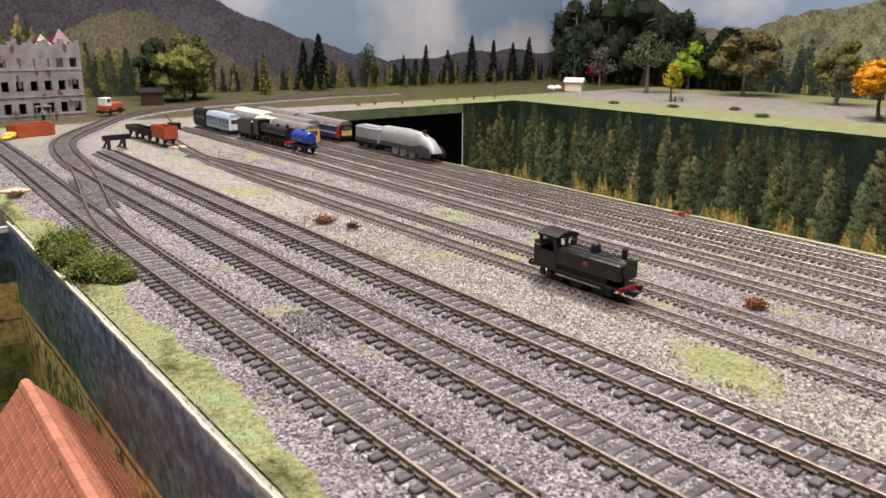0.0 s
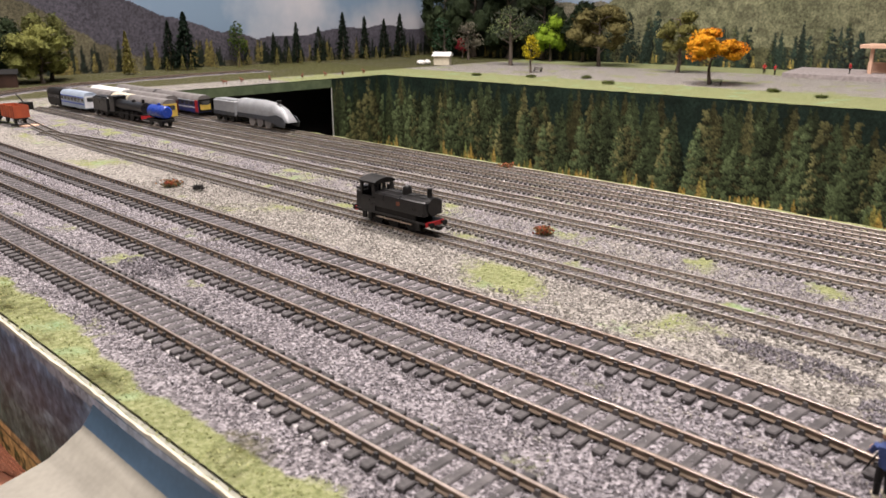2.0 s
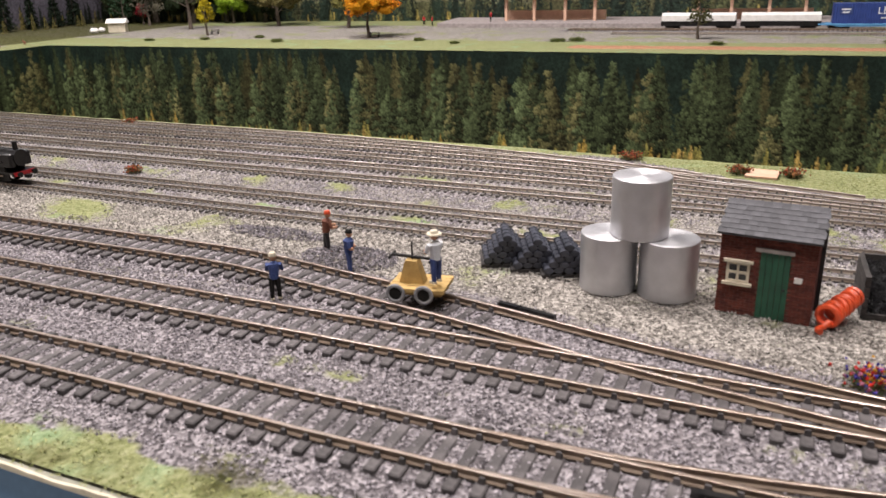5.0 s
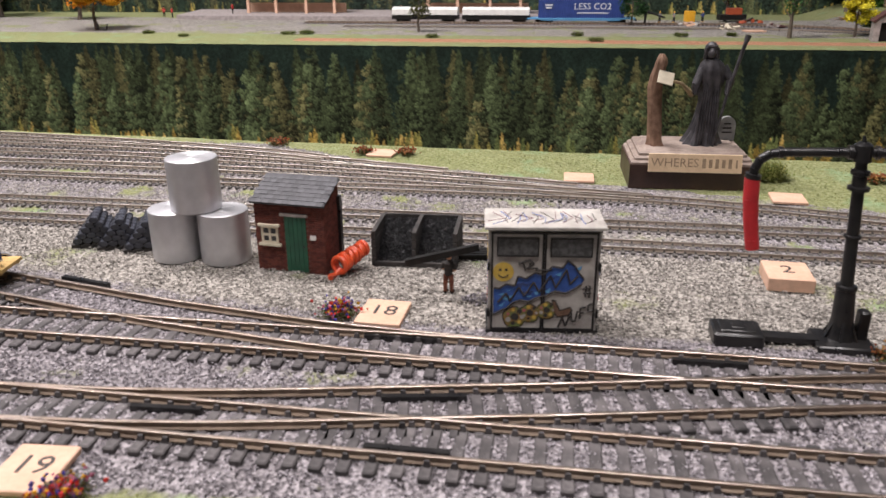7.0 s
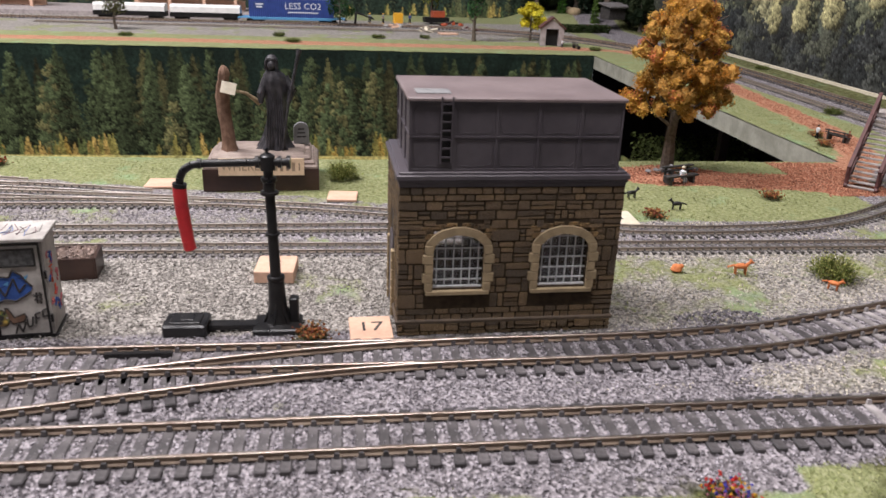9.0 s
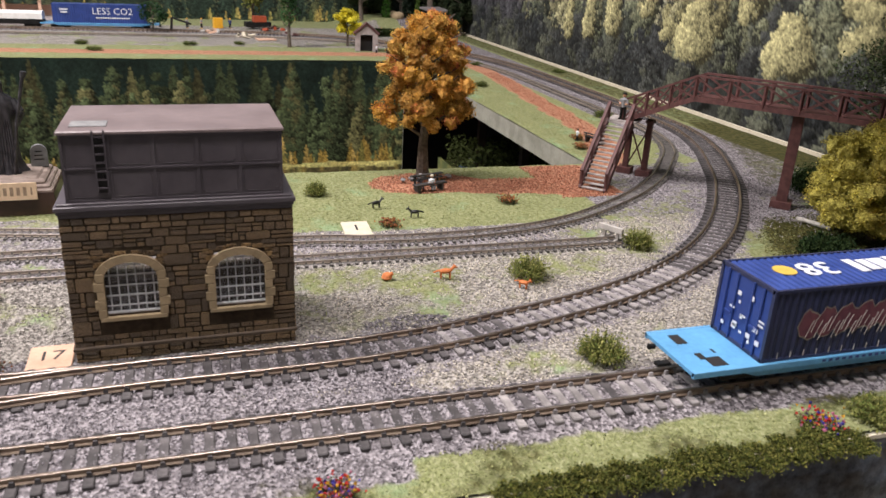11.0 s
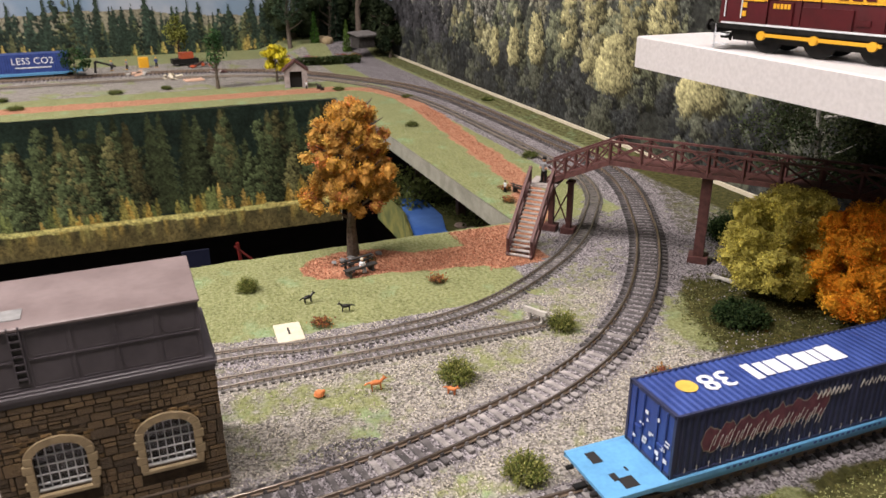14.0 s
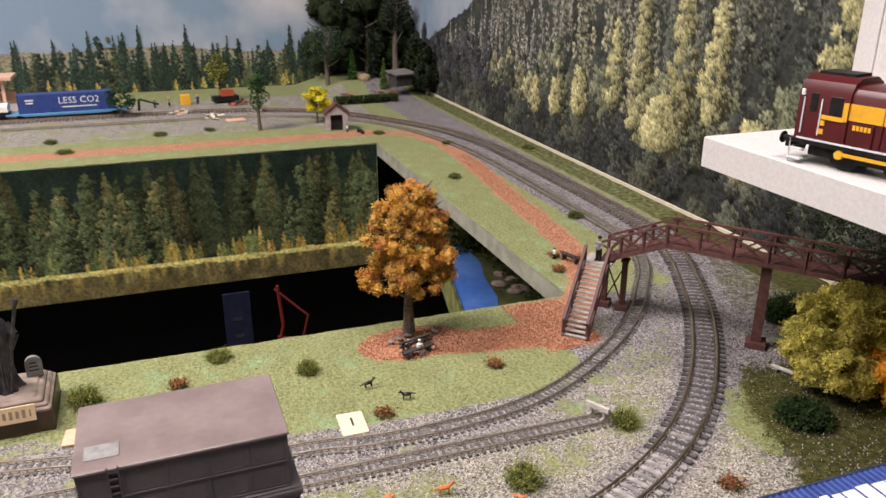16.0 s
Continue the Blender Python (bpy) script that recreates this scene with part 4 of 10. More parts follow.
far = Print((WALL_FAR, WALL_RIGHT + 2, 0), (0, 1, 0), (-1, 0, 0), 2805, -20, 300, 2.3)
far.below(lambda a: (92 if a > 1150 else 78) + hump(a, 2350, 500, 60) + hump(a, 1500, 350, 150) + hump(a, 620, 240, 22) + 9 * wob(a, .02, 1), (0.17, 0.155, 0.115), 0.3, 16, (0.125, 0.12, 0.085), 2)
far.below(lambda a: 62 + hump(a, 1750, 330, 160) + hump(a, 2100, 160, 60) + 10 * wob(a, .03, 4), (0.105, 0.11, 0.062), 0.55, 6, (0.15, 0.15, 0.09))
far.below(lambda a: (30 + hump(a, 2480, 190, 210) + 14 * wob(a, .03, 7)) if a > 2150 else -30, (0.016, 0.02, 0.014), 0.6, 14, (0.03, 0.034, 0.024))
far.below(lambda a: 45 + 14 * wob(a, .015, 9), (0.05, 0.055, 0.028), 0.6, 8, (0.085, 0.08, 0.04))
for i in range(90):
    h = PR.uniform(70, 150)
    far.fir(PR.uniform(0, 1100), PR.uniform(-6, 6), h, h * PR.uniform(0.2, 0.3), np.array((0.016, 0.026, 0.018)) * PR.uniform(0.7, 1.6))
for i in range(330):
    h = PR.uniform(40, 92) + (30 if PR.random() < 0.2 else 0)
    c = np.array((0.014, 0.024, 0.017) if PR.random() < 0.75 else (0.045, 0.05, 0.024)) * PR.uniform(0.7, 1.5)
    (far.fir if i % 3 == 0 else far.plume)(PR.uniform(0, 2805), PR.uniform(-6, 10), h, h * PR.uniform(0.26, 0.4), c * 1.1)
for i in range(150):
    h = PR.uniform(14, 34)
    far.fir(PR.uniform(0, 2805), PR.uniform(-4, 5), h, h * 0.42, np.array(((0.26, 0.20, 0.06), (0.18, 0.16, 0.05), (0.04, 0.055, 0.025))[int(PR.random() * 3)]))
far.ink *= np.interp(np.linspace(0, 2805, far.ink.shape[1]), [0, 1000, 1400, 2805], [1.8, 1.6, 1.12, 1.12])[None, :, None]
far.put("backdrop_far", "printed hills and dark conifer rows behind the far board")

left = Print((80, WALL_LEFT, 0), (1, 0, 0), (0, -1, 0), 1720, -20, 320, 3.2)
left.below(lambda a: 66 + hump(a, 1500, 260, 26) + 9 * wob(a, .02, 3), (0.125, 0.115, 0.14), 0.32, 30, (0.085, 0.08, 0.10), 2)
left.below(lambda a: 40 + 250 * math.exp(-(max(0, a - 330) / 480) ** 1.7) + 8 * wob(a, .03, 3), (0.096, 0.088, 0.108), 0.42, 46, (0.050, 0.049, 0.062), 1.6)
left.below(lambda a: 10 + hump(a, 430, 230, 165) + 8 * wob(a, .04, 7), (0.15, 0.135, 0.085), 0.42, 34, (0.075, 0.07, 0.045))
for i in range(460):
    a = PR.uniform(0, 1720) if PR.random() < .5 else PR.uniform(0, 460)
    h = PR.uniform(30, 85) * (1.25 if a < 420 else 0.8)
    z = PR.uniform(-5, 150) * max(0.0, 1 - a / 430) if a < 430 else PR.uniform(-5, 10)
    c = ((0.025, 0.035, 0.018), (0.045, 0.05, 0.022), (0.20, 0.18, 0.055), (0.13, 0.135, 0.04))[int(PR.random() * 4)] if a < 470 else ((0.014, 0.02, 0.014), (0.02, 0.028, 0.018), (0.18, 0.15, 0.05))[int(PR.random() * 3)]
    left.fir(a, z, h, h * PR.uniform(0.28, 0.42), np.array(c) * PR.uniform(0.7, 1.3))
left.ink *= 0.8
left.put("backdrop_left", "printed grey mountains with yellow-green firs behind the end board")

right = Print((120, WALL_RIGHT, 0), (1, 0, 0), (0, 1, 0), 1680, -14, 446, 2.1)
skyline = lambda a: float(np.interp(a, [0, 300, 700, 1000, 1150, 1250, 1330, 1420, 1680], [440, 440, 400, 300, 235, 190, 165, 130, 70])) + 6 * wob(a, .05, 4)  # noqa: E731
right.below(skyline, (0.022, 0.025, 0.024), 0.5, 12, (0.036, 0.040, 0.033))
soft = soft_noise(460, 1680, 130)
for v, a in sorted(((PR.uniform(0, 1), PR.uniform(-10, 1670)) for i in range(1150)), key=lambda e: -e[0]):
    top = skyline(a)
    z = -8 + v * (top - 4)
    haze = float(np.clip((a - 600) / 500, 0, 1))
    stand = 0.5 + 0.5 * soft[min(int(z + 20), 459), min(int(a), 1679)]
    if z > 150 - 40 * haze:
        h = PR.uniform(80, 130) * (1 - 0.45 * haze)
        c = np.array(((0.075, 0.085, 0.065), (0.15, 0.155, 0.10), (0.21, 0.205, 0.12), (0.28, 0.265, 0.12))[int(min(3.99, 4 * stand * PR.uniform(0.6, 1.4)))])
        c = c * (1 - 0.75 * haze) + np.array((0.25, 0.25, 0.225)) * 0.75 * haze
        right.plume(a, z - 60, h, h * PR.uniform(0.20, 0.30), c * PR.uniform(0.55, 1.35), 0.9, 40, 0.04)
    elif z > 78 - 20 * haze:
        h = PR.uniform(44, 84)
        c = ((0.13, 0.145, 0.075), (0.06, 0.072, 0.05), (0.27, 0.255, 0.11), (0.16, 0.17, 0.085), (0.045, 0.05, 0.046), (0.09, 0.10, 0.065))[int(PR.random() * 6)]
        if a > 1130:
            c = (0.050, 0.050, 0.058)
        right.plume(a, z - 34, h, h * PR.uniform(0.5, 0.9), np.array(c) * PR.uniform(0.6, 1.2), 0.8, 44, 0.3)
    else:
        h = PR.uniform(24, 48)
        c = ((0.034, 0.038, 0.038), (0.026, 0.030, 0.032), (0.050, 0.055, 0.050), (0.080, 0.088, 0.058))[min(3, int(PR.random() * 4.2) % 4)]
        right.plume(a, z - 20, h, h * PR.uniform(0.9, 1.4), np.array(c) * PR.uniform(0.7, 1.2), 0.6, 34, 0.5)
for a, z, h, w in ((560, 130, 185, 54), (640, 120, 190, 50), (500, 150, 150, 46), (700, 140, 110, 40), (330, 140, 190, 66), (590, 105, 60, 66), (430, 105, 56, 62), (790, 110, 66, 44), (860, 100, 50, 40), (930, 90, 56, 34)):
    right.plume(a, z - 40, h, w, np.array((0.30, 0.275, 0.10)) * PR.uniform(0.8, 1.1), 0.8, 110, 0.05 if h > 100 else 0.5)
grey = right.ink.mean(2, keepdims=True) * np.array((1.02, 1.0, 0.94))
right.ink = (right.ink * 0.7 + grey * 0.3) * 1.3
right.put("backdrop_right", "printed hillside of mixed green and yellow woodland behind the side board")
# pale top edge of the side board against the print
bm = bmesh.new()
box(bm, 960, WALL_RIGHT + 5, 1.5, 1670, 3, 4)
single("trim_right", bm, M["cream"], label="pale card strip along the foot of the printed woodland", category="trim", kind="structure")

# ---------------------------------------------------------------- front fascia with its printed country scene
fas = Print((FRONT - 3.2, -1080, 0), (0, 1, 0), (-1, 0, 0), 1684, -130, 0.6, 1.3)
fas.below(lambda a: 5, (0.13, 0.15, 0.20), 0.3, 20, (0.22, 0.23, 0.27), 3)
for k in range(9):
    z = -3 - 5.2 * k
    t = k / 8
    c = np.array((0.030, 0.052, 0.10)) * (1 - t) + np.array((0.026, 0.050, 0.042)) * t
    c2 = np.array((0.085, 0.125, 0.19)) * (1 - t) + np.array((0.060, 0.105, 0.105)) * t
    fas.below(lambda a, z=z, k=k: z + 5 * wob(a, .006, k * 3.1) + 4 * wob(a, .02, k * 1.7) + 1.2 * wob(a, .2, k), tuple(c), 0.75, 5, tuple(c2))
fas.below(lambda a: -56 + 3 * wob(a, .008, 2), (0.30, 0.24, 0.115), 0.18, 10, (0.24, 0.19, 0.09), 6)
fas.below(lambda a: -61 + 2 * wob(a, .01, 3), (0.030, 0.036, 0.018), 0.5, 4)
fas.below(lambda a: -63 + 2 * wob(a, .01, 3), (0.34, 0.26, 0.11), 0.2, 12, (0.22, 0.20, 0.09), 6)
fas.below(lambda a: -84 + 4 * wob(a, .012, 6), (0.13, 0.135, 0.05), 0.5, 9, (0.24, 0.20, 0.07), 2)
for i in range(160):
    h = PR.uniform(6, 16)
    fas.leafy(PR.uniform(1240, 1684), PR.uniform(-100, -72), h, h * 0.8, np.array((0.035, 0.055, 0.02)) * PR.uniform(0.7, 1.5), 6)
# paler stretch of open sky and water, and a brown heath at the other end
fas.ink[:] = fas.ink * 1.9
m = np.clip((560 - fas.a) / 60, 0, 1)[None, :, None] * 0.6
fas.ink = fas.ink * (1 - m) + m * np.array((0.13, 0.10, 0.06))
fas.put("backdrop_front", "printed fields and wooded blue hills on the board's front face")
bm = bmesh.new()
box(bm, FRONT - 1.6, -240, -66, 2.8, 1680, 130)
single("fascia_front", bm, M["board_edge"], label="thin grey-green card along the front of the board", category="fascia", kind="structure", smooth=False)
v, f = [], []
for i in range(0, 1690, 4):
    h = 0.5 + 0.9 * R.random() + 0.7 * noise.noise((i * .04, 1, 1))
    k = len(v)
    y = -1080 + i
    v += [(FRONT - 4.3, y, -0.8), (FRONT - 2.9, y, -0.8), (FRONT - 3.2 + 0.5 * R.random(), y, 0.6 * h), (FRONT - 4.2, y, h)]
    if i:
        for a, b in ((0, 1), (1, 2), (2, 3), (3, 0)):
            f.append((k - 4 + a, k - 4 + b, k + b, k + a))
bulk("trim_front", v, f, M["cream"], None, "torn cream paper edge along the board's front", "trim", "structure")
# the second front sheet, curled outwards from the board's edge
prof = [(83.0, 0.6), (80.8, -6), (77.5, -11), (72.5, -15), (66, -18), (52, -20.5), (36, -22), (18, -24), (0, -28)]
cv, cf, cc = [], [], []
ys = np.arange(-420, 184, 5.0)
for i, y in enumerate(ys):
    for j in range(33):
        u = j / 32 * (len(prof) - 1)
        k = min(int(u), len(prof) - 2)
        w = u - k
        cv.append((prof[k][0] * (1 - w) + prof[k + 1][0] * w, y + (4 * math.sin(j * .1) if i == len(ys) - 1 else 0), prof[k][1] * (1 - w) + prof[k + 1][1] * w + 0.8 * noise.noise((y * .01, j * .2, 0))))
        if i and j:
            a = i * 33 + j
            cf.append((a - 34, a - 33, a, a - 1))
            n1 = noise.noise((y * .02, j * .22, 4)) + 0.6 * noise.noise((y * .07, j * .6, 8))
            blue = j < 8 or (j > 17 and n1 > 0.22)
            cc.append([c * (1 + 0.15 * n1) for c in ((0.075, 0.125, 0.19) if j < 8 else (0.20, 0.24, 0.31) if blue else (0.31, 0.29, 0.245))])
bulk("backdrop_front_curl", np.array(cv), cf, M["plain_print"], None, "pale printed shore sheet curling out from the board's front edge", "backdrop", "structure", tint=np.clip(np.array(cc), 0, 1), smooth=True)
# chalky worn strip beside the front track
v, f = [], []
for k in range(60):
    y0 = 96 + 2.4 * k
    if noise.noise((k * .31, 2, 5)) < -0.12:
        continue
    n = len(v)
    a, b = 1.3 + 0.6 * R.random(), 1.3 + 0.6 * R.random()
    v += [(118 - a, y0, 0.5), (118 + b, y0, 0.5), (118 + b, y0 + 2.5, 0.5), (118 - a, y0 + 2.5, 0.5), (118 - a, y0, -1), (118 + b, y0, -1), (118 + b, y0 + 2.5, -1), (118 - a, y0 + 2.5, -1)]
    f += [tuple(n + q for q in g) for g in ((0, 1, 2, 3), (0, 4, 5, 1), (2, 6, 7, 3), (1, 5, 6, 2), (3, 7, 4, 0))]
bulk("chalky_strip", v, f, mat("chalky_filler", (0.55, 0.53, 0.52), (0.42, 0.40, 0.40), 0.9, 0, 300, 0.4), None, "thin chalky white filler line beside the front track", "trim", "structure")
end = Print((15, 602, 0), (1, 0, 0), (0, -1, 0), 70, -130, -5, 1.5)
end.below(lambda a: 0, (0.035, 0.055, 0.085), 0.6, 7, (0.07, 0.10, 0.13))
end.below(lambda a: -24 + 2 * wob(a, .05, 1), (0.03, 0.05, 0.04), 0.7, 5, (0.06, 0.085, 0.055))
end.below(lambda a: -42 + 1.5 * wob(a, .05, 2), (0.43, 0.31, 0.12), 0.15, 12, (0.33, 0.25, 0.10), 5)
end.below(lambda a: -64 - 0.08 * a, (0.04, 0.045, 0.02), 0.4, 5)
end.below(lambda a: -66 - 0.08 * a, (0.33, 0.25, 0.10), 0.15, 12, (0.26, 0.21, 0.09), 5)
end.below(lambda a: -88, (0.11, 0.115, 0.035), 0.6, 6)
end.put("backdrop_front_end", "printed field and hedge sheet closing the lower scene")
bm = bmesh.new()
box(bm, 48, 604, -66, 76, 3, 128)
box(bm, 30, 625, -4, 60, 40, 8)
single("fascia_end", bm, M["white"], label="white card box end beside the lower scene", category="fascia", kind="structure", smooth=False)
bm = bmesh.new()
box(bm, 5, 300, -134, 160, 700, 6)
single("lower_shelf", bm, mat("dark_green_felt", (0.05, 0.075, 0.02), (0.11, 0.12, 0.035), 0.95, 0, 90, 0.8, 1.5), label="dark green flocked shelf of the lower scene", category="shelf", kind="structure")


# ---------------------------------------------------------------- track
def rail_mesh(line, off, z0, h, head, foot, lift=0.0, mats=("rust", "steel")):
    t, s = sides(line)
    c = line + s * off
    prof = [(-foot / 2, z0), (-foot / 2, z0 + 0.12 * h), (-head * 0.28, z0 + 0.25 * h), (-head * 0.28, z0 + 0.66 * h), (-head / 2, z0 + 0.74 * h), (-head / 2, z0 + 0.95 * h), (-head * 0.36, z0 + h), (head * 0.36, z0 + h), (head / 2, z0 + 0.95 * h), (head / 2, z0 + 0.74 * h), (head * 0.28, z0 + 0.66 * h), (head * 0.28, z0 + 0.25 * h), (foot / 2, z0 + 0.12 * h), (foot / 2, z0)]
    n, k = len(c), len(prof)
    v = np.concatenate([np.column_stack([c + s * u, np.full(n, z + lift)]) for u, z in prof])
    f, mi = [], []
    for j in range(k - 1):
        for i in range(n - 1):
            f.append((j * n + i, j * n + i + 1, (j + 1) * n + i + 1, (j + 1) * n + i))
            mi.append(1 if 5 <= j <= 7 else 0)
    f.append(tuple(j * n for j in range(k)))
    f.append(tuple(j * n + n - 1 for j in range(k))[::-1])
    me = bpy.data.meshes.new("rail")
    me.from_pydata((v * MM).tolist(), [], f)
    me.materials.append(M[mats[0]])
    me.materials.append(M[mats[1]])
    me.polygons.foreach_set("material_index", mi + [0, 0])
    me.update()
    return me


def sleeper_mesh(length, wide, tall, gauge, mt):
    bm = bmesh.new()
    cbox(bm, 0, 0, tall / 2, wide, length, tall, 0.12 * wide)
    for s in (-1, 1):
        for q in (-1, 1):
            box(bm, 0, s * (gauge / 2) + q * 0.075 * gauge, tall + 0.05 * gauge, wide * 0.55, gauge * 0.07, 0.1 * gauge, taper=0.7)
    return to_mesh("sleeper", bm, mt)


SL_OO = sleeper_mesh(30, 3.6, 2.2, 17.3, M["sleeper"])
SL_DUSTY = sleeper_mesh(30, 3.6, 2.2, 17.3, M["sleeper_dusty"])
SL_NN = sleeper_mesh(17, 1.9, 1.5, 9.7, M["sleeper_n"])


def track(key, label, oo=True, avoid=None, joined=False, lift=0.0, clear=27):
    line = CURVES[key]
    ob = thing("railway_track", 0, 0, 0, 0, label, "railway track", "tracks of the layout")
    gauge = 17.3 if oo else 9.7
    for s in (-1, 1):
        r = new("rail", rail_mesh(line, s * gauge / 2, 2.2 if oo else 1.5, 2.5 if oo else 1.7, 1.15 if oo else 0.8, 2.3 if oo else 1.5, lift, ("rust", "steel") if oo else ("rust_n", "steel_n")))
        r.parent = ob
    t, s = sides(line)
    keep = np.ones(len(line), bool) if avoid is None else near_dist(line, avoid) > (clear if oo else 13)
    src = SL_OO if oo else SL_NN
    if joined:
        bv = np.array([v.co[:] for v in src.vertices]) / MM
        bf = [tuple(p.vertices) for p in src.polygons]
        vs, fs = [], []
        for (x, y), (tx, ty) in zip(line[keep], t[keep]):
            k = len(vs) * len(bv)
            vs.append(np.column_stack([x + bv[:, 0] * tx - bv[:, 1] * ty, y + bv[:, 0] * ty + bv[:, 1] * tx, bv[:, 2]]))
            fs += [tuple(i + k for i in q) for q in bf]
        me = bpy.data.meshes.new("sleeper_row")
        me.from_pydata((np.concatenate(vs) * MM).tolist(), [], fs)
        me.materials.append(src.materials[0])
        o = new("sleeper_row", me)
        o.parent = ob
        tagged(o, kind="stuff")
    else:
        LATE.append((ob, src, line[keep], t[keep]))
    return ob


LATE = []
track("A", "straight front track with brown rails on black sleepers")
track("B", "long track curving round the end of the board", joined=False)
track("C", "siding that joins the second track at a set of points", avoid=CURVES["B"], lift=0.04)
track("X1", "crossover linking the two front tracks", avoid=np.concatenate([CURVES["A"], CURVES["B"]]), joined=True, lift=0.08, clear=12)
track("X2", "crossover at the far end of the front tracks", avoid=np.concatenate([CURVES["A"], CURVES["B"]]), joined=True, lift=0.08, clear=12)
for key, lab in (("D", "narrow siding ending at a timber buffer stop"), ("E", "narrow track that swings round the corner under the footbridge"), ("F", "narrow yard track with weathered rails"), ("G", "narrow yard track with weathered rails"), ("H", "narrow yard track with weathered rails"), ("I", "narrow yard track with weathered rails"), ("J", "narrow yard track along the edge of the well")):
    track(key, lab, False, joined=key not in "DEF", lift=0.03 * NN.index(key), avoid=None if key in "DE" else np.concatenate([CURVES[k] for k in NN if k < key and k > "D"]))
# black check rails and point motors' covers by the crossings
bm = bmesh.new()
for x, y, a, ln in ((153, -283, 9, 26), (187, -372, 0, 24), (190, -268, 1, 26), (126, -283, 0, 24), (221, -128, -12, 24), (136, -208, 3, 22)):
    box(bm, x, y, 2.4, 2.0, ln, 2.6, a)
single("check_rails", bm, M["black"], label="short black plastic check rails between the running rails", category="check rail", kind="stuff")

# ================================================================ near things
def chip_mesh():
    """A unit block with worn edges, for stones laid one by one."""
    bm = bmesh.new()
    vs = []
    for z, k in ((-0.5, 1.0), (0.2, 1.0), (0.5, 0.86)):
        vs.append([bm.verts.new((x * k + 0.03 * math.sin(7 * x + z), y * k + 0.03 * math.sin(5 * y - z), z)) for x, y in ((.5, .38), (.4, .5), (-.38, .5), (-.5, .4), (-.5, -.38), (-.4, -.5), (.38, -.5), (.5, -.4))])
    for a, b in zip(vs, vs[1:]):
        for i in range(8):
            bm.faces.new((a[i], a[(i + 1) % 8], b[(i + 1) % 8], b[i]))
    bm.faces.new(vs[-1])
    return bm


def ashlar(parent, w, h, place, holes, mt, lo=3.0, hi=7.0, gap=0.62, proud=0.5, z0=0.0, seed=1, name="stone"):
    """Random coursed blocks on a wall face; place(u, v) is the pose of a block at that spot."""
    rr = random.Random(seed)
    me = to_mesh("stone", chip_mesh(), mt, True)
    me.transform(Matrix.Scale(1 / MM, 4))
    v = z0
    while v < h - 0.8:
        ch = rr.choice((1.6, 2.6, 3.8, 5.2, 6.4))
        if h - v - ch < 1.5:
            ch = h - v
        spans = [(-w / 2, w / 2)]
        for a0, a1, b0, b1 in holes:
            if b0 < v + ch - 0.2 and b1 > v + 0.2:
                spans = [q for s0, s1 in spans for q in ((s0, min(s1, a0)), (max(s0, a1), s1)) if q[1] - q[0] > 0.7]
        for s0, s1 in spans:
            u = s0
            while u < s1 - 0.3:
                cw = min(rr.uniform(lo, hi) * rr.choice((0.7, 1.1, 1.7)), s1 - u)
                if s1 - u - cw < 1.6:
                    cw = s1 - u
                cells = [(v, ch)]
                if ch > 3.5 and rr.random() < 0.62:
                    k = rr.uniform(0.3, 0.7)
                    cells = [(v, ch * k), (v + ch * k, ch * (1 - k))]
                    if ch > 5 and rr.random() < 0.5:
                        cells = [(v, ch * 0.36), (v + ch * 0.36, ch * 0.24), (v + ch * 0.6, ch * 0.4)]
                for cv, cc in cells:
                    o = new(name, me)
                    o.parent = parent
                    o.matrix_basis = place(u + cw / 2, cv + cc / 2) @ Matrix.Rotation(radians(rr.uniform(-2, 2)), 4, "Z") @ Matrix.Diagonal(((cw - gap * rr.uniform(.4, 1.1)) * MM, (cc - gap * rr.uniform(.5, 1.2)) * MM, proud * rr.uniform(0.6, 2.0) * MM, 1))
                u += cw
        v += ch


def face_pose(ox, oy, ang):
    """Poses on an upright face: u runs along ang in plan, v up; the face looks to the right of u's way."""
    a = radians(ang)
    along, out = Vector((math.cos(a), math.sin(a), 0)), Vector((math.sin(a), -math.cos(a), 0))

    def at(u, v, d=0.0):
        p = Vector((ox, oy, 0)) + along * u + out * d
        m = Matrix((along, Vector((0, 0, 1)), out)).transposed().to_4x4()
        return Matrix.Translation((p.x * MM, p.y * MM, v * MM)) @ m
    return at


def arch(cx, w, z0, z1, rise, n=8):
    """An opening with a low arched head, as an outline."""
    pts = [(cx - w / 2, z0), (cx + w / 2, z0)]
    for i in range(n + 1):
        a = math.pi * i / n
        pts.append((cx + w / 2 * math.cos(a), z1 - rise + rise * math.sin(a)))
    return pts


UP = Matrix(((1, 0, 0, 0), (0, 0, -1, 0), (0, 1, 0, 0), (0, 0, 0, 1)))


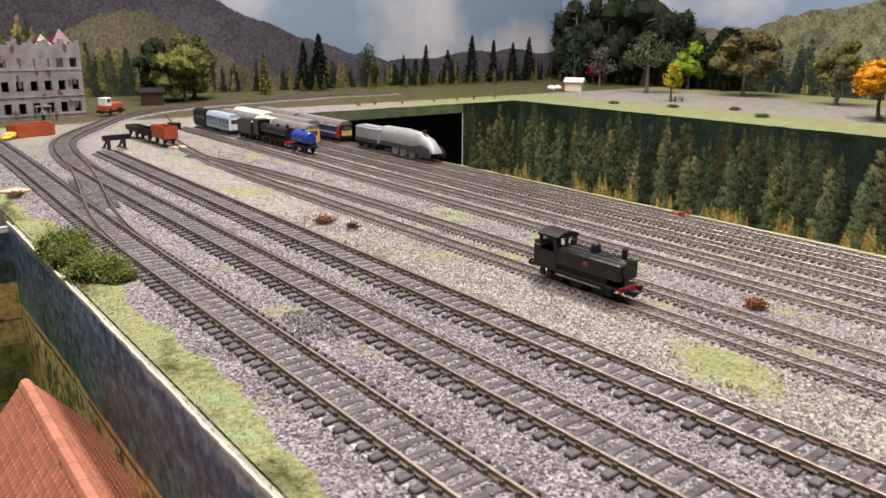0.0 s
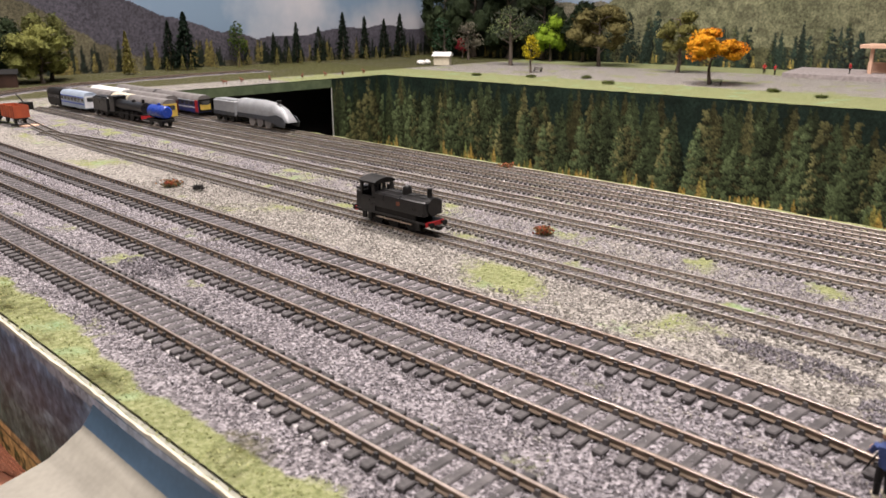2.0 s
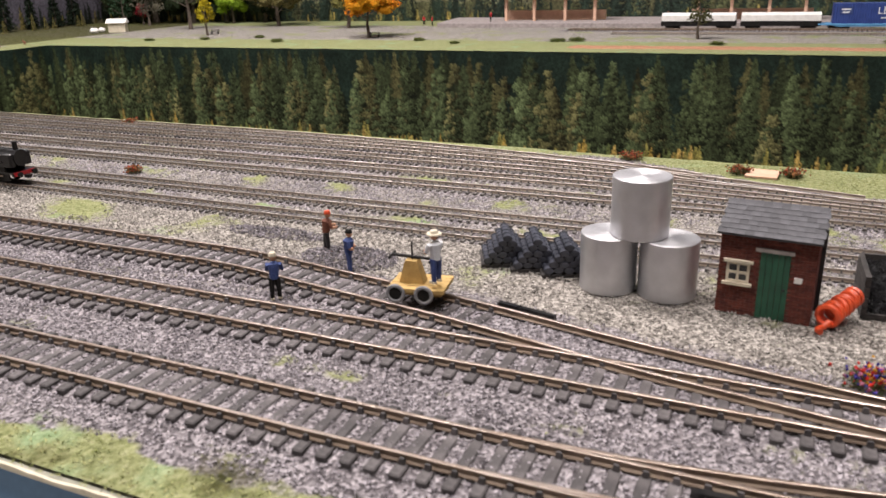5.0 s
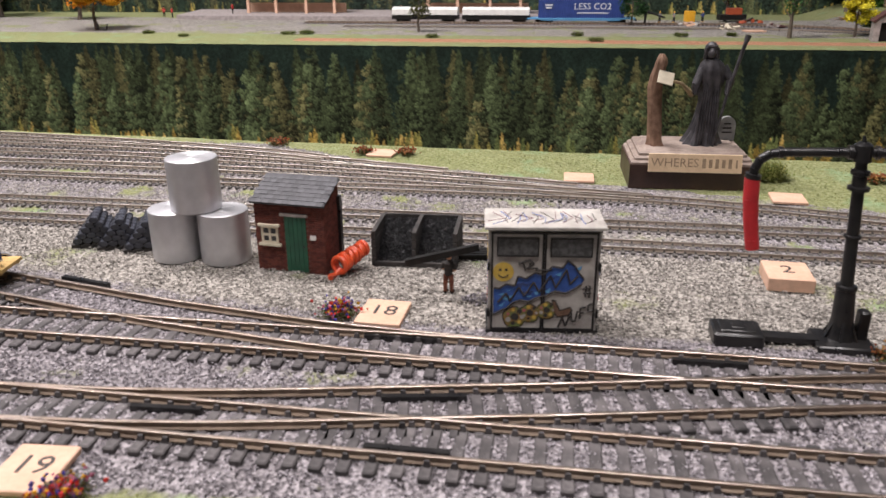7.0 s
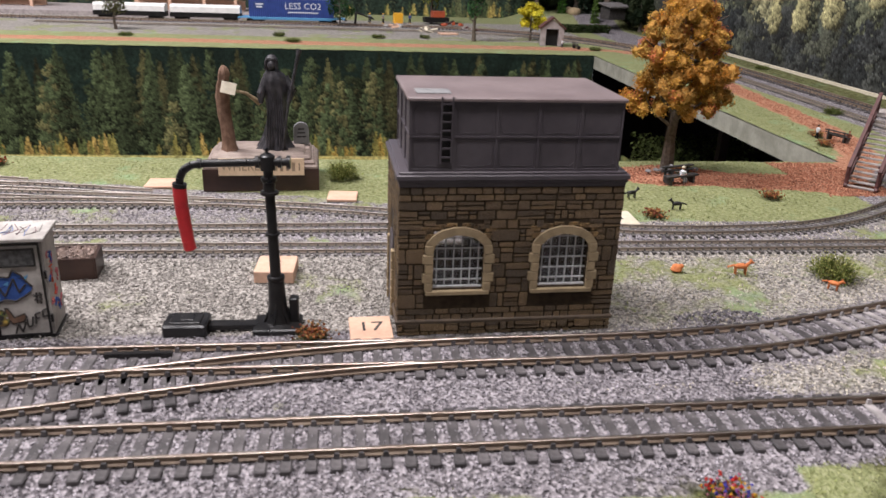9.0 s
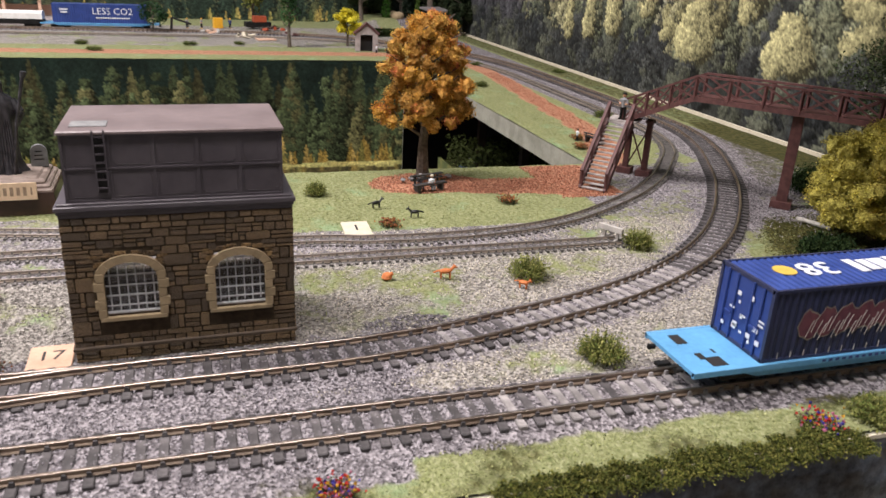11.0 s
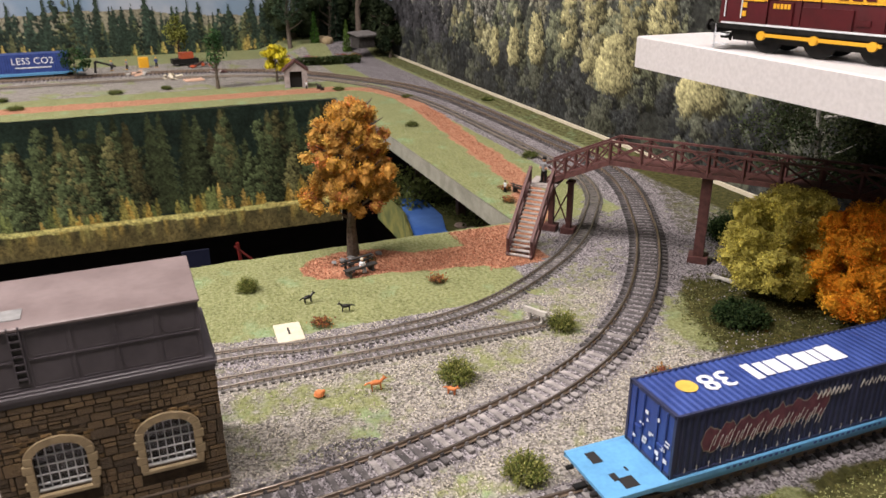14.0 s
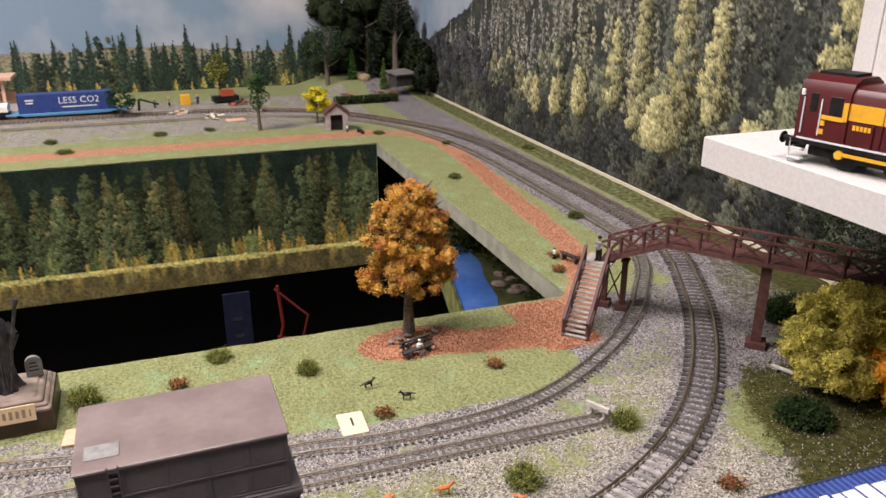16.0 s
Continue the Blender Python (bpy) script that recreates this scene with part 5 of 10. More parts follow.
def water_tower():
    t = thing("water_tower", 203, -512, 0, -88.7, "brown stone water tower with arched windows and grey panelled tank", "water tower")
    W, D, H = 88.0, 53.0, 64.0
    wins = (-20.6, 21.8)
    bm = bmesh.new()
    for x0, x1, z0, z1 in ((-44, 44, 0, 20.5), (-44, 44, 44.5, H), (-44, wins[0] - 10, 20.5, 44.5), (wins[0] + 10, wins[1] - 10, 20.5, 44.5), (wins[1] + 10, 44, 20.5, 44.5)):
        box(bm, (x0 + x1) / 2, 1.5, (z0 + z1) / 2, x1 - x0, 3, z1 - z0)
    box(bm, -42.5, 28, 32, 3, 50, H)
    box(bm, 42.5, 28, 32, 3, 50, H)
    box(bm, 0, D - 1.5, 10, W - 6, 3, 20)
    box(bm, 0, D - 1.5, 54, W - 6, 3, 20)
    for x0, x1 in ((-41, -31), (-10, 11), (32, 41)):
        box(bm, (x0 + x1) / 2, D - 1.5, 32, x1 - x0, 3, 24)
    part("wall", bm, M["joint"], t, "mortared brown stone walls", smooth=False)
    # inside floor coloured near-black for the dark interior
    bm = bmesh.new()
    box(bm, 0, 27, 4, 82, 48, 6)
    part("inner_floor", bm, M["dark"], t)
    holes = [(c - 13.2, c + 13.2, 17.8, 38) for c in wins] + [(c - 12.6, c + 12.6, 38, 43) for c in wins] + [(c - 9, c + 9, 43, 47) for c in wins]
    ashlar(t, 88.6, 62, face_pose(0, 0, 0), holes, M["sandstone"], z0=6.5, seed=4)
    ashlar(t, 88.6, 5.6, face_pose(0, -0.8, 0), [], M["sandstone"], z0=0.3, seed=14)
    ashlar(t, 53, 62, face_pose(-44, 26.5, -90), [(-9.5, 7.5, 0, 34), (-7, 5, 34, 40)], M["sandstone"], z0=6.5, seed=5)
    ashlar(t, 53, 62, face_pose(44, 26.5, 90), [], M["sandstone"], z0=6.5, seed=6)
    bm = bmesh.new()
    cbox(bm, 0, 26.5, 6.2, 90, 55, 1.6, 0.5)
    part("plinth_course", bm, M["dark_stone"], t)
    for c in wins:
        win = new("window")
        win.parent = t
        for i in range(9):
            bm = bmesh.new()
            a0, a1 = math.pi * (0.5 + (i - 4.5) * 0.111), math.pi * (0.5 + (i - 3.5) * 0.111)
            q = [(c + r * math.cos(a) * 1.0, 36.5 + (r - 1.5) * math.sin(a) * (0.78 if r < 12 else 0.82)) for r, a in ((10.0, a0), (13.5, a0), (13.5, a1), (10.0, a1))]
            prism(bm, q, -0.2, 1.3 + 0.15 * (i % 2), UP)
            part("arch_stone", bm, M["quoin"], win)
        for s in (-1, 1):
            for dx, dz, bw, bh in ((11.4, 42.3, 4.4, 2.4), (7.6, 46.2, 4.6, 1.9), (12.4, 45.2, 4.0, 2.2), (3.0, 47.0, 4.2, 1.4)):
                bm = bmesh.new()
                cbox(bm, c + s * dx, 0.1, dz, bw, 0.7, bh, 0.2)
                part("stone", bm, M["sandstone"], win)
            for k in range(5):
                bm = bmesh.new()
                wd = 4.2 if k % 2 else 3.2
                cbox(bm, c + s * (10 + wd / 2), -0.5, 21.5 + k * 3.9, wd, 2.0, 3.6, 0.25)
                part("quoin", bm, M["quoin"], win)
        bm = bmesh.new()
        cbox(bm, c, -0.6, 18.9, 25.5, 2.0, 1.7, 0.3)
        part("sill", bm, M["quoin"], win)
        bm = bmesh.new()
        prism(bm, arch(c, 20, 20, 44.6, 7.5), -2.9, -2.5, UP)
        part("pane", bm, M["clear"], win, "clear glazing")
        bm = bmesh.new()
        box(bm, c, 1.4, 20.4, 20, 1.6, 1.3)
        for k in range(-2, 4):
            box(bm, c + (k - 0.5) * 3.3, 1.6, 32, 0.45, 0.7, 23.5 - abs(k - 0.5) * 1.2)
        for k in range(5):
            box(bm, c, 1.6, 23.6 + k * 4.4, 19.8, 0.6, 0.5)
        part("glazing_grid", bm, M["bars"], win, "pale grey glazing bars")
    door = new("door")
    door.parent = t
    bm = bmesh.new()
    m = face_pose(-44, 26.5, -90)(0, 0)
    m = Matrix.Translation(m.translation / MM) @ m.to_3x3().to_4x4()
    prism(bm, arch(-1, 15, 1, 36, 7), 0.2, 0.7, m)
    part("door_leaf", bm, M["tank"], door, "dark grey arched door")
    for s in (-1, 1):
        for k in range(7):
            bm = bmesh.new()
            cbox(bm, -44.6, 27.5 + s * 9.3, 3 + 4.2 * k, 1.8, 3.2, 3.8, 0.25)
            part("quoin", bm, M["quoin"], door)
    bm = bmesh.new()
    for z, e, h in ((62.9, 0.2, 1.6), (64.4, 0.7, 1.4), (66.0, 1.3, 1.8), (67.4, 0.2, 1.0)):
        cbox(bm, 0, 26.5, z, W + 2 * e, D + 2 * e, h, 0.3)
    part("cornice", bm, M["tank"], t, "dark moulded ledge")
    tank = new("water_tank")
    tank.parent = t
    bm = bmesh.new()
    box(bm, 0, 26, 80.8, 80.5, 49, 27)
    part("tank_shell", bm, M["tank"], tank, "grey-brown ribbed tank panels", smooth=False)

    def rib(*q):
        bm = bmesh.new()
        box(bm, *q)
        part("tank_rib", bm, M["tank"], tank, smooth=False)

    for s in (-1, 1):
        for z, h in ((68.3, 1.0), (81, 0.6), (93.6, 0.9)):
            rib(0, 26 + s * 24.6, z, 81.2, 0.9, h)
        for k in range(6):
            rib(-40.2 + 16.08 * k, 26 + s * 24.5, 81, 0.9, 0.9, 26)
        for k in range(4):
            rib(s * 40.3, 1.8 + 16.2 * k, 81, 0.9, 0.9, 27)
        for z in (68.3, 81, 93.8):
            rib(s * 40.3, 26, z, 0.9, 50, 0.8)

    def moulding(cx, cz, w, h, m):
        """The raised bead round one tank panel, with cut corners."""
        bm = bmesh.new()
        c = 1.5
        q = [(-w + c, -h), (w - c, -h), (w, -h + c), (w, h - c), (w - c, h), (-w + c, h), (-w, h - c), (-w, -h + c)]
        for (x0, z0), (x1, z1) in zip(q, q[1:] + q[:1]):
            rod(bm, (cx + x0, 0, cz + z0), (cx + x1, 0, cz + z1), 0.11, seg=5)
        bm.transform(m)
        part("panel_bead", bm, M["tank"], tank, smooth=False)

    for z in (74.8, 87.3):
        for k in range(5):
            moulding(-32.16 + 16.08 * k, z, 6.7, 5.0, Matrix.Translation((0, 1.48, 0)))
        for k in range(3):
            for s in (-1, 1):
                moulding(9.9 + 16.2 * k, z, 6.7, 5.0, Matrix.Translation((s * 40.25, 0, 0)) @ Matrix.Rotation(radians(90), 4, "Z"))
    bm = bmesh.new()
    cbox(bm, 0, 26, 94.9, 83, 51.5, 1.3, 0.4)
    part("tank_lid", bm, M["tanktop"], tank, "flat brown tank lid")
    bm = bmesh.new()
    box(bm, -31, 13, 95.7, 13, 10, 0.3)
    part("lid_label", bm, M["grave"], tank, "small pale square on the lid")
    lad = new("ladder")
    lad.parent = t
    for s in (-1, 1):
        bm = bmesh.new()
        box(bm, -27 + s * 2.0, 0.5, 83.5, 0.6, 0.9, 24.5)
        part("ladder_rail", bm, M["tank"], lad, smooth=False)
    for k in range(7):
        bm = bmesh.new()
        box(bm, -27, 0.4, 73.5 + 3.3 * k, 3.6, 0.7, 0.6)
        part("ladder_rung", bm, M["tank"], lad, smooth=False)
    # black strip added behind the rungs to darken the gaps between them
    bm = bmesh.new()
    box(bm, -27, 1.3, 83.5, 3.4, 0.4, 24)
    part("rung_gap_dark", bm, M["black"], lad, smooth=False)


water_tower()


def brick_face(bm, w, h, m, holes=(), bl=2.9, bh=1.0):
    """Proud bricks in stretcher courses on a face."""
    k, z = 0, 0.0
    while z < h(0) + 6:
        x = -w / 2 - (bl / 2 if k % 2 else 0)
        while x < w / 2:
            x0, x1 = max(x, -w / 2), min(x + bl - 0.22, w / 2)
            c = (x0 + x1) / 2
            if x1 - x0 > 0.5 and z + bh < h(c) and not any(a < c < b and p < z + bh / 2 < q for a, b, p, q in holes):
                box(bm, c, 0, z + bh / 2 - 0.1, x1 - x0, 0.5, bh - 0.2, m=m)
            x += bl
        z += bh
        k += 1


def brick_hut():
    t = thing("lamp_hut", 250, -207.5, 0, -96, "red brick lineside hut with green door and slate roof", "hut")
    W, D, HF, HB = 31.5, 16.5, 31.0, 37.5
    bm = bmesh.new()
    prism(bm, [(-D / 2, 0), (D / 2, 0), (D / 2, HB), (-D / 2, HF)], -W / 2, W / 2, Matrix.Translation((0, D / 2, 0)) @ Matrix(((0, 0, 1, 0), (1, 0, 0, 0), (0, 1, 0, 0), (0, 0, 0, 1))))
    part("wall", bm, M["mortar"], t, "mortar core of the walls", smooth=False)
    bm = bmesh.new()
    brick_face(bm, W, lambda x: HF, Matrix.Translation((0, -0.1, 0)), ((-13.6, -5.0, 12, 20.6), (-2.3, 7.8, 0, 26)))
    for s in (-1, 1):
        m = Matrix.Translation((s * (W / 2 + 0.1), D / 2, 0)) @ Matrix.Rotation(radians(90), 4, "Z")
        brick_face(bm, D, lambda x, e=s: HF + (HB - HF) * (x + D / 2) / D, m)
    part("brickwork", bm, M["brick"], t, "weathered red bricks", smooth=False)
    roof = new("roof")
    roof.parent = t
    ang = math.atan2(HB - HF, D)
    m = Matrix.Translation((0, -1.8, HF - 0.5)) @ Matrix.Rotation(ang, 4, "X")
    bm = bmesh.new()
    box(bm, 0, 10, 0.3, W + 2.6, 20, 0.8, m=m)
    part("roof_board", bm, M["slate"], roof, smooth=False)
    sl = bmesh.new()
    box(sl, 0, 0, 0, 3.05, 3.9, 0.22)
    sme = to_mesh("slate", sl, M["slate"], False)
    for r in range(7):
        for c in range(11):
            o = new("slate", sme)
            o.parent = roof
            mm = m @ Matrix.Translation((-15.9 + 3.1 * c + (0.9 if r % 2 else 0), 1.6 + 2.8 * r, 0.95 + 0.06 * ((r + c) % 2))) @ Matrix.Rotation(radians(-3), 4, "X") @ Matrix.Rotation(radians(R.uniform(-1.5, 1.5)), 4, "Z")
            mm.translation *= MM
            o.matrix_basis = mm
    d = new("door")
    d.parent = t
    for k in range(5):
        bm = bmesh.new()
        box(bm, -1.2 + 2.0 * k, -0.1, 12.6, 1.85, 0.8, 25)
        part("plank", bm, M["green_door"], d)
    bm = bmesh.new()
    box(bm, 2.4, -0.6, 26.0, 12.6, 1.0, 1.3)
    part("lintel", bm, M["tread"], d, "grey stone lintel")
    bm = bmesh.new()
    ball(bm, (6.4, -0.9, 12), 0.5)
    part("door_knob", bm, M["black"], d)
    wn = new("window")
    wn.parent = t
    bm = bmesh.new()
    box(bm, -9.3, 0.1, 16.3, 7.8, 0.5, 7.6)
    part("pane", bm, M["glassy"], wn)
    bm = bmesh.new()
    for x in (-12.8, -9.3, -5.8):
        box(bm, x, -0.4, 16.3, 0.9, 0.9, 7.6)
    for z in (12.9, 16.3, 19.7):
        box(bm, -9.3, -0.4, z, 7.6, 0.8, 0.9)
    part("window_frame", bm, M["cream"], wn, "cream window frame")
    for z, w in ((11.9, 10.2), (20.7, 10.0)):
        bm = bmesh.new()
        box(bm, -9.3, -0.8, z, w, 1.6, 1.0)
        part("sill", bm, M["cream"], wn)
    bm = bmesh.new()
    box(bm, 10.8, -0.5, 16.4, 2.6, 0.5, 2.0)
    part("notice", bm, M["white_paper"], t, "small white notice")
    # thin black slab at the rear edge of the brick side
    bm = bmesh.new()
    box(bm, 16.6, 15.6, 15.5, 1.8, 2.4, 31)
    part("back_slab", bm, M["black"], t, "thin black slab at the back of the side wall")


brick_hut()

# ---------------------------------------------------------------- drums, pipes, coil, coal staith
def drum(x, y, z):
    t = thing("aluminium_drum", x, y, z, R.uniform(0, 90), "plain turned aluminium drum with a bright top", "drum", "stack of drums")
    bm = bmesh.new()
    lathe(bm, [(10.7, 0), (11.15, 0.4), (11.15, 23.1), (10.85, 23.4)], 56)
    part("drum_body", bm, M["alu"], t)
    bm = bmesh.new()
    for k in range(5):
        torus(bm, (0, 0, 23.4), 1.8 + 2.0 * k, 0.12, seg=40, ring=4)
    part("turning_marks", bm, M["alu"], t)


drum(260.2, -149.5, 0)
drum(260.6, -172.6, 0)
drum(260.8, -160.8, 23.5)


def pipe_stack(x, y):
    t = thing("pipe_stack", x, y, 0, -66, "pyramid of blue-black pipes on a brown pallet", "pipe stack", "row of pipe stacks")
    t.scale = (1.2, 1.1, 0.82)
    bm = bmesh.new()
    for k in range(5):
        box(bm, -8 + 4 * k, 0, 1.6, 3.0, 17, 0.7)
    for k in (-1, 0, 1):
        box(bm, 0, k * 7.5, 0.7, 19, 1.8, 1.4)
    part("pallet", bm, M["timber"], t, smooth=False)
    bm = bmesh.new()
    rod(bm, (0, -8, 0), (0, 8, 0), 1.55, seg=10)
    for q in (-7.8, -4, 0, 4, 7.8):
        rod(bm, (0, q - .45, 0), (0, q + .45, 0), 1.75, seg=10)
    me = to_mesh("pipe", bm, M["pipe"])
    for r in range(5):
        for c in range(5 - r):
            o = new("pipe", me)
            o.parent = t
            o.matrix_basis = Matrix.Translation(((-7.0 + 3.5 * c + 1.75 * r) * MM, R.uniform(-.5, .5) * MM, (3.8 + 3.05 * r) * MM))


for k in range(3):
    pipe_stack(275 - 1.5 * k, -101 - 14.0 * k)


def hose_coil():
    t = thing("hose_coil", 250, -231, 0, 0, "bright orange coiled hose lying by the hut", "hose coil")
    for k in range(9):
        bm = bmesh.new()
        q = Euler((radians(90), 0, radians(58 + 5 * math.sin(k * 1.7)))).to_quaternion() @ Euler((radians(12 * math.sin(k * 2.3)), radians(9 * math.cos(k * 1.3)), 0)).to_quaternion()
        torus(bm, (-1.5 + 1.3 * k, 2 - 1.0 * k, 4.6 + 0.55 * k), 3.5 - 0.1 * k, 1.05, q, 18, 7)
        part("hose_turn", bm, M["orange"], t)
    bm = bmesh.new()
    tube(bm, [(-2, 1, 3), (-3.5, 3, 1.2), (-6, 5, 1.1), (-8, 4, 1.1)], 1.1)
    part("hose_end", bm, M["orange"], t)


hose_coil()


def coal_staith():
    t = thing("coal_staith", 262, -259, 0, -88, "weathered timber coal staith filled with black coal", "coal bunker")
    for x in (-18, 0, 18):
        for k in range(4):
            bm = bmesh.new()
            box(bm, x, 13, 2 + 4 * k, 1.8, 27 - 0.5 * k, 3.6)
            part("side_board", bm, M["timber"], t, smooth=False)
    bm = bmesh.new()
    box(bm, 0, 0.2, 1.0, 36, 1.5, 2.0)
    part("front_board", bm, M["timber"], t, smooth=False)
    for k in range(4):
        bm = bmesh.new()
        box(bm, 0, 26, 2 + 4 * k, 36, 1.5, 3.7)
        part("back_board", bm, M["timber"], t, smooth=False)
    for s in (-1, 1):
        n = 900
        px, py = rng.uniform(-8, 8, n) + 9 * s, rng.uniform(1.2, 25, n)
        v, f = spread([(1, 0, -.3), (-.5, .87, -.35), (-.5, -.87, -.3), (.1, .1, .75), (-.2, -.1, -.75)], [(0, 1, 3), (1, 2, 3), (2, 0, 3), (1, 0, 4), (2, 1, 4), (0, 2, 4)], np.column_stack([px, py, 1 + 0.52 * py + rng.uniform(-.4, .4, n)]), rng.uniform(0.5, 1.3, (n, 3)))
        o = bulk("coal", v, f, M["coal"], t)
        tagged(o, kind="stuff")
    bm = bmesh.new()
    for s in (-1, 1):
        prism(bm, [(s * 9 - 8, 1), (s * 9 + 8, 1), (s * 9 + 8, 25), (s * 9 - 8, 25)], 0, 1.2)
        vs = [v for v in bm.verts if v.co.y > 20 and v.co.z > 1]
        for v in vs:
            v.co.z = 13.6
    part("coal_bed", bm, M["coal"], t)


coal_staith()
# spare girders and skip lying beyond the staith
t = thing("girder_pile", 274, -290, 0, -80, "small pile of dark steel girders on the ground", "girder")
for k in range(4):
    bm = bmesh.new()
    box(bm, 0, 2.6 * k, 1.4, 30, 0.6, 2.6)
    for z in (0.2, 2.7):
        box(bm, 0, 2.6 * k, z, 30, 2.0, 0.4)
    part("girder", bm, M["grime"], t, smooth=False)
t = thing("coal_skip", 272, -325, 0, -84, "dark timber skip heaped with grey coal", "skip")
bm = bmesh.new()
for x, y, sx, sy in ((-9, 0, 1.4, 17), (9, 0, 1.4, 17), (0, -8.2, 18, 1.4), (0, 8.2, 18, 1.4)):
    box(bm, x, y, 5, sx, sy, 10)
box(bm, 0, 0, 1, 18, 16, 1)
part("skip_body", bm, M["plinth"], t, smooth=False)
n = 260
v, f = spread([(1, 0, -.3), (-.5, .87, -.35), (-.5, -.87, -.3), (.1, .1, .75), (-.2, -.1, -.75)], [(0, 1, 3), (1, 2, 3), (2, 0, 3), (1, 0, 4), (2, 1, 4), (0, 2, 4)], np.column_stack([rng.uniform(-8, 8, n), rng.uniform(-7.4, 7.4, n), rng.uniform(8.5, 10.5, n)]), rng.uniform(0.8, 1.5, (n, 3)))
tagged(bulk("coal_heap", v, f, M["rock"], t), kind="stuff")


# ---------------------------------------------------------------- figurines: one plain mesh each
def figurine(x, y, z, rz, h, coat, legs, hat, label, lean=0.0, arm=0.6, tool=None, seated=False):
    bm = bmesh.new()
    k = h / 20.0
    hip = 9.5 if not seated else 4.0
    top = 16.4 if not seated else 11
    if seated:
        for s in (-1, 1):
            rod(bm, (s * 1.2, 0, hip), (s * 1.3, -4.0, hip - 0.2), 1.25, 1.05, 8, mi=1)
            rod(bm, (s * 1.3, -4.0, hip), (s * 1.3, -4.3, 0.2), 1.0, 0.85, 8, mi=1)
    else:
        for s in (-1, 1):
            rod(bm, (s * 1.1, 0, hip), (s * 1.4, 0.4 * s, 5), 1.35, 1.1, 8, mi=1)
            rod(bm, (s * 1.4, 0.4 * s, 5), (s * 1.5, 0.5 * s, 0.4), 1.1, 0.85, 8, mi=1)
            box(bm, s * 1.5, 0.5 * s - 0.6, 0.5, 1.6, 2.9, 0.9, mi=3)
    ly = -lean
    rings = [(2.2, 0, hip - 0.4), (2.5, ly * 0.3, hip + 2.2), (3.1, ly * 0.8, top - 1.2), (1.2, ly, top)]
    for (r0, y0, z0), (r1, y1, z1) in zip(rings, rings[1:]):
        rod(bm, (0, y0, z0), (0, y1, z1), r0 * 0.82, r1 * 0.82, 10, mi=0)
    for s in (-1, 1):
        rod(bm, (s * 2.5, ly * 0.9, top - 1.1), (s * 3.2, ly - 1.6 * arm, top - 4.2), 0.95, 0.85, 8, mi=0)
        rod(bm, (s * 3.2, ly - 1.6 * arm, top - 4.2), (s * 1.9, ly - 4.6 * arm, top - 5.6 + 1.5 * arm), 0.85, 0.6, 8, mi=2)
    ball(bm, (0, ly - 0.3, top + 1.9), 1.55, 1.15, 10, 2)
    lathe(bm, [(1.75, top + 2.4), (1.7, top + 3.0), (1.25, top + 3.9), (0.3, top + 4.1)], 10, 0, ly - 0.2, 3)
    if tool == "brim":
        lathe(bm, [(2.9, top + 2.5), (2.7, top + 2.9)], 12, 0, ly - 0.2, 3)
    if tool == "pole":
        rod(bm, (0, ly - 3.4, top - 4), (1.6, ly - 10.5, 0.4), 0.28, seg=6, mi=1)
    for v in bm.verts:
        v.co *= k
    return single("figurine", bm, [coat, legs, M["skin"], hat], x, y, z, rz, label, "figurine", "model figures")


figurine(259, -18, 0, 40, 19, M["brown_cloth"], M["black"], M["orange"], "model figure in brown coat and orange helmet on the gravel", 1.2, 0.9)
figurine(239, -42, 0, 20, 19, M["navy"], M["navy"], M["grime"], "model figure in navy jacket and jeans by the rail", 0.4, 0.5)
figurine(203, -29, 0, 120, 19, M["navy"], M["grime"], M["cream"], "model figure in blue jacket leaning on a long bar", 1.6, 1.0, "pole")
figurine(237, -278, 0, 75, 17, M["timber"], M["brown_cloth"], M["grime"], "model figure in drab clothes carrying a beam", 0.3, 0.2)
t = single("carried_beam", (lambda b: (box(b, 0, 0, 0, 30, 2.4, 2.6, m=Matrix.Rotation(radians(-14), 4, "Y")), b)[1])(bmesh.new()), M["grime"], 234, -276, 17.5, -85, "grey timber beam resting on a figure's shoulder", "beam")


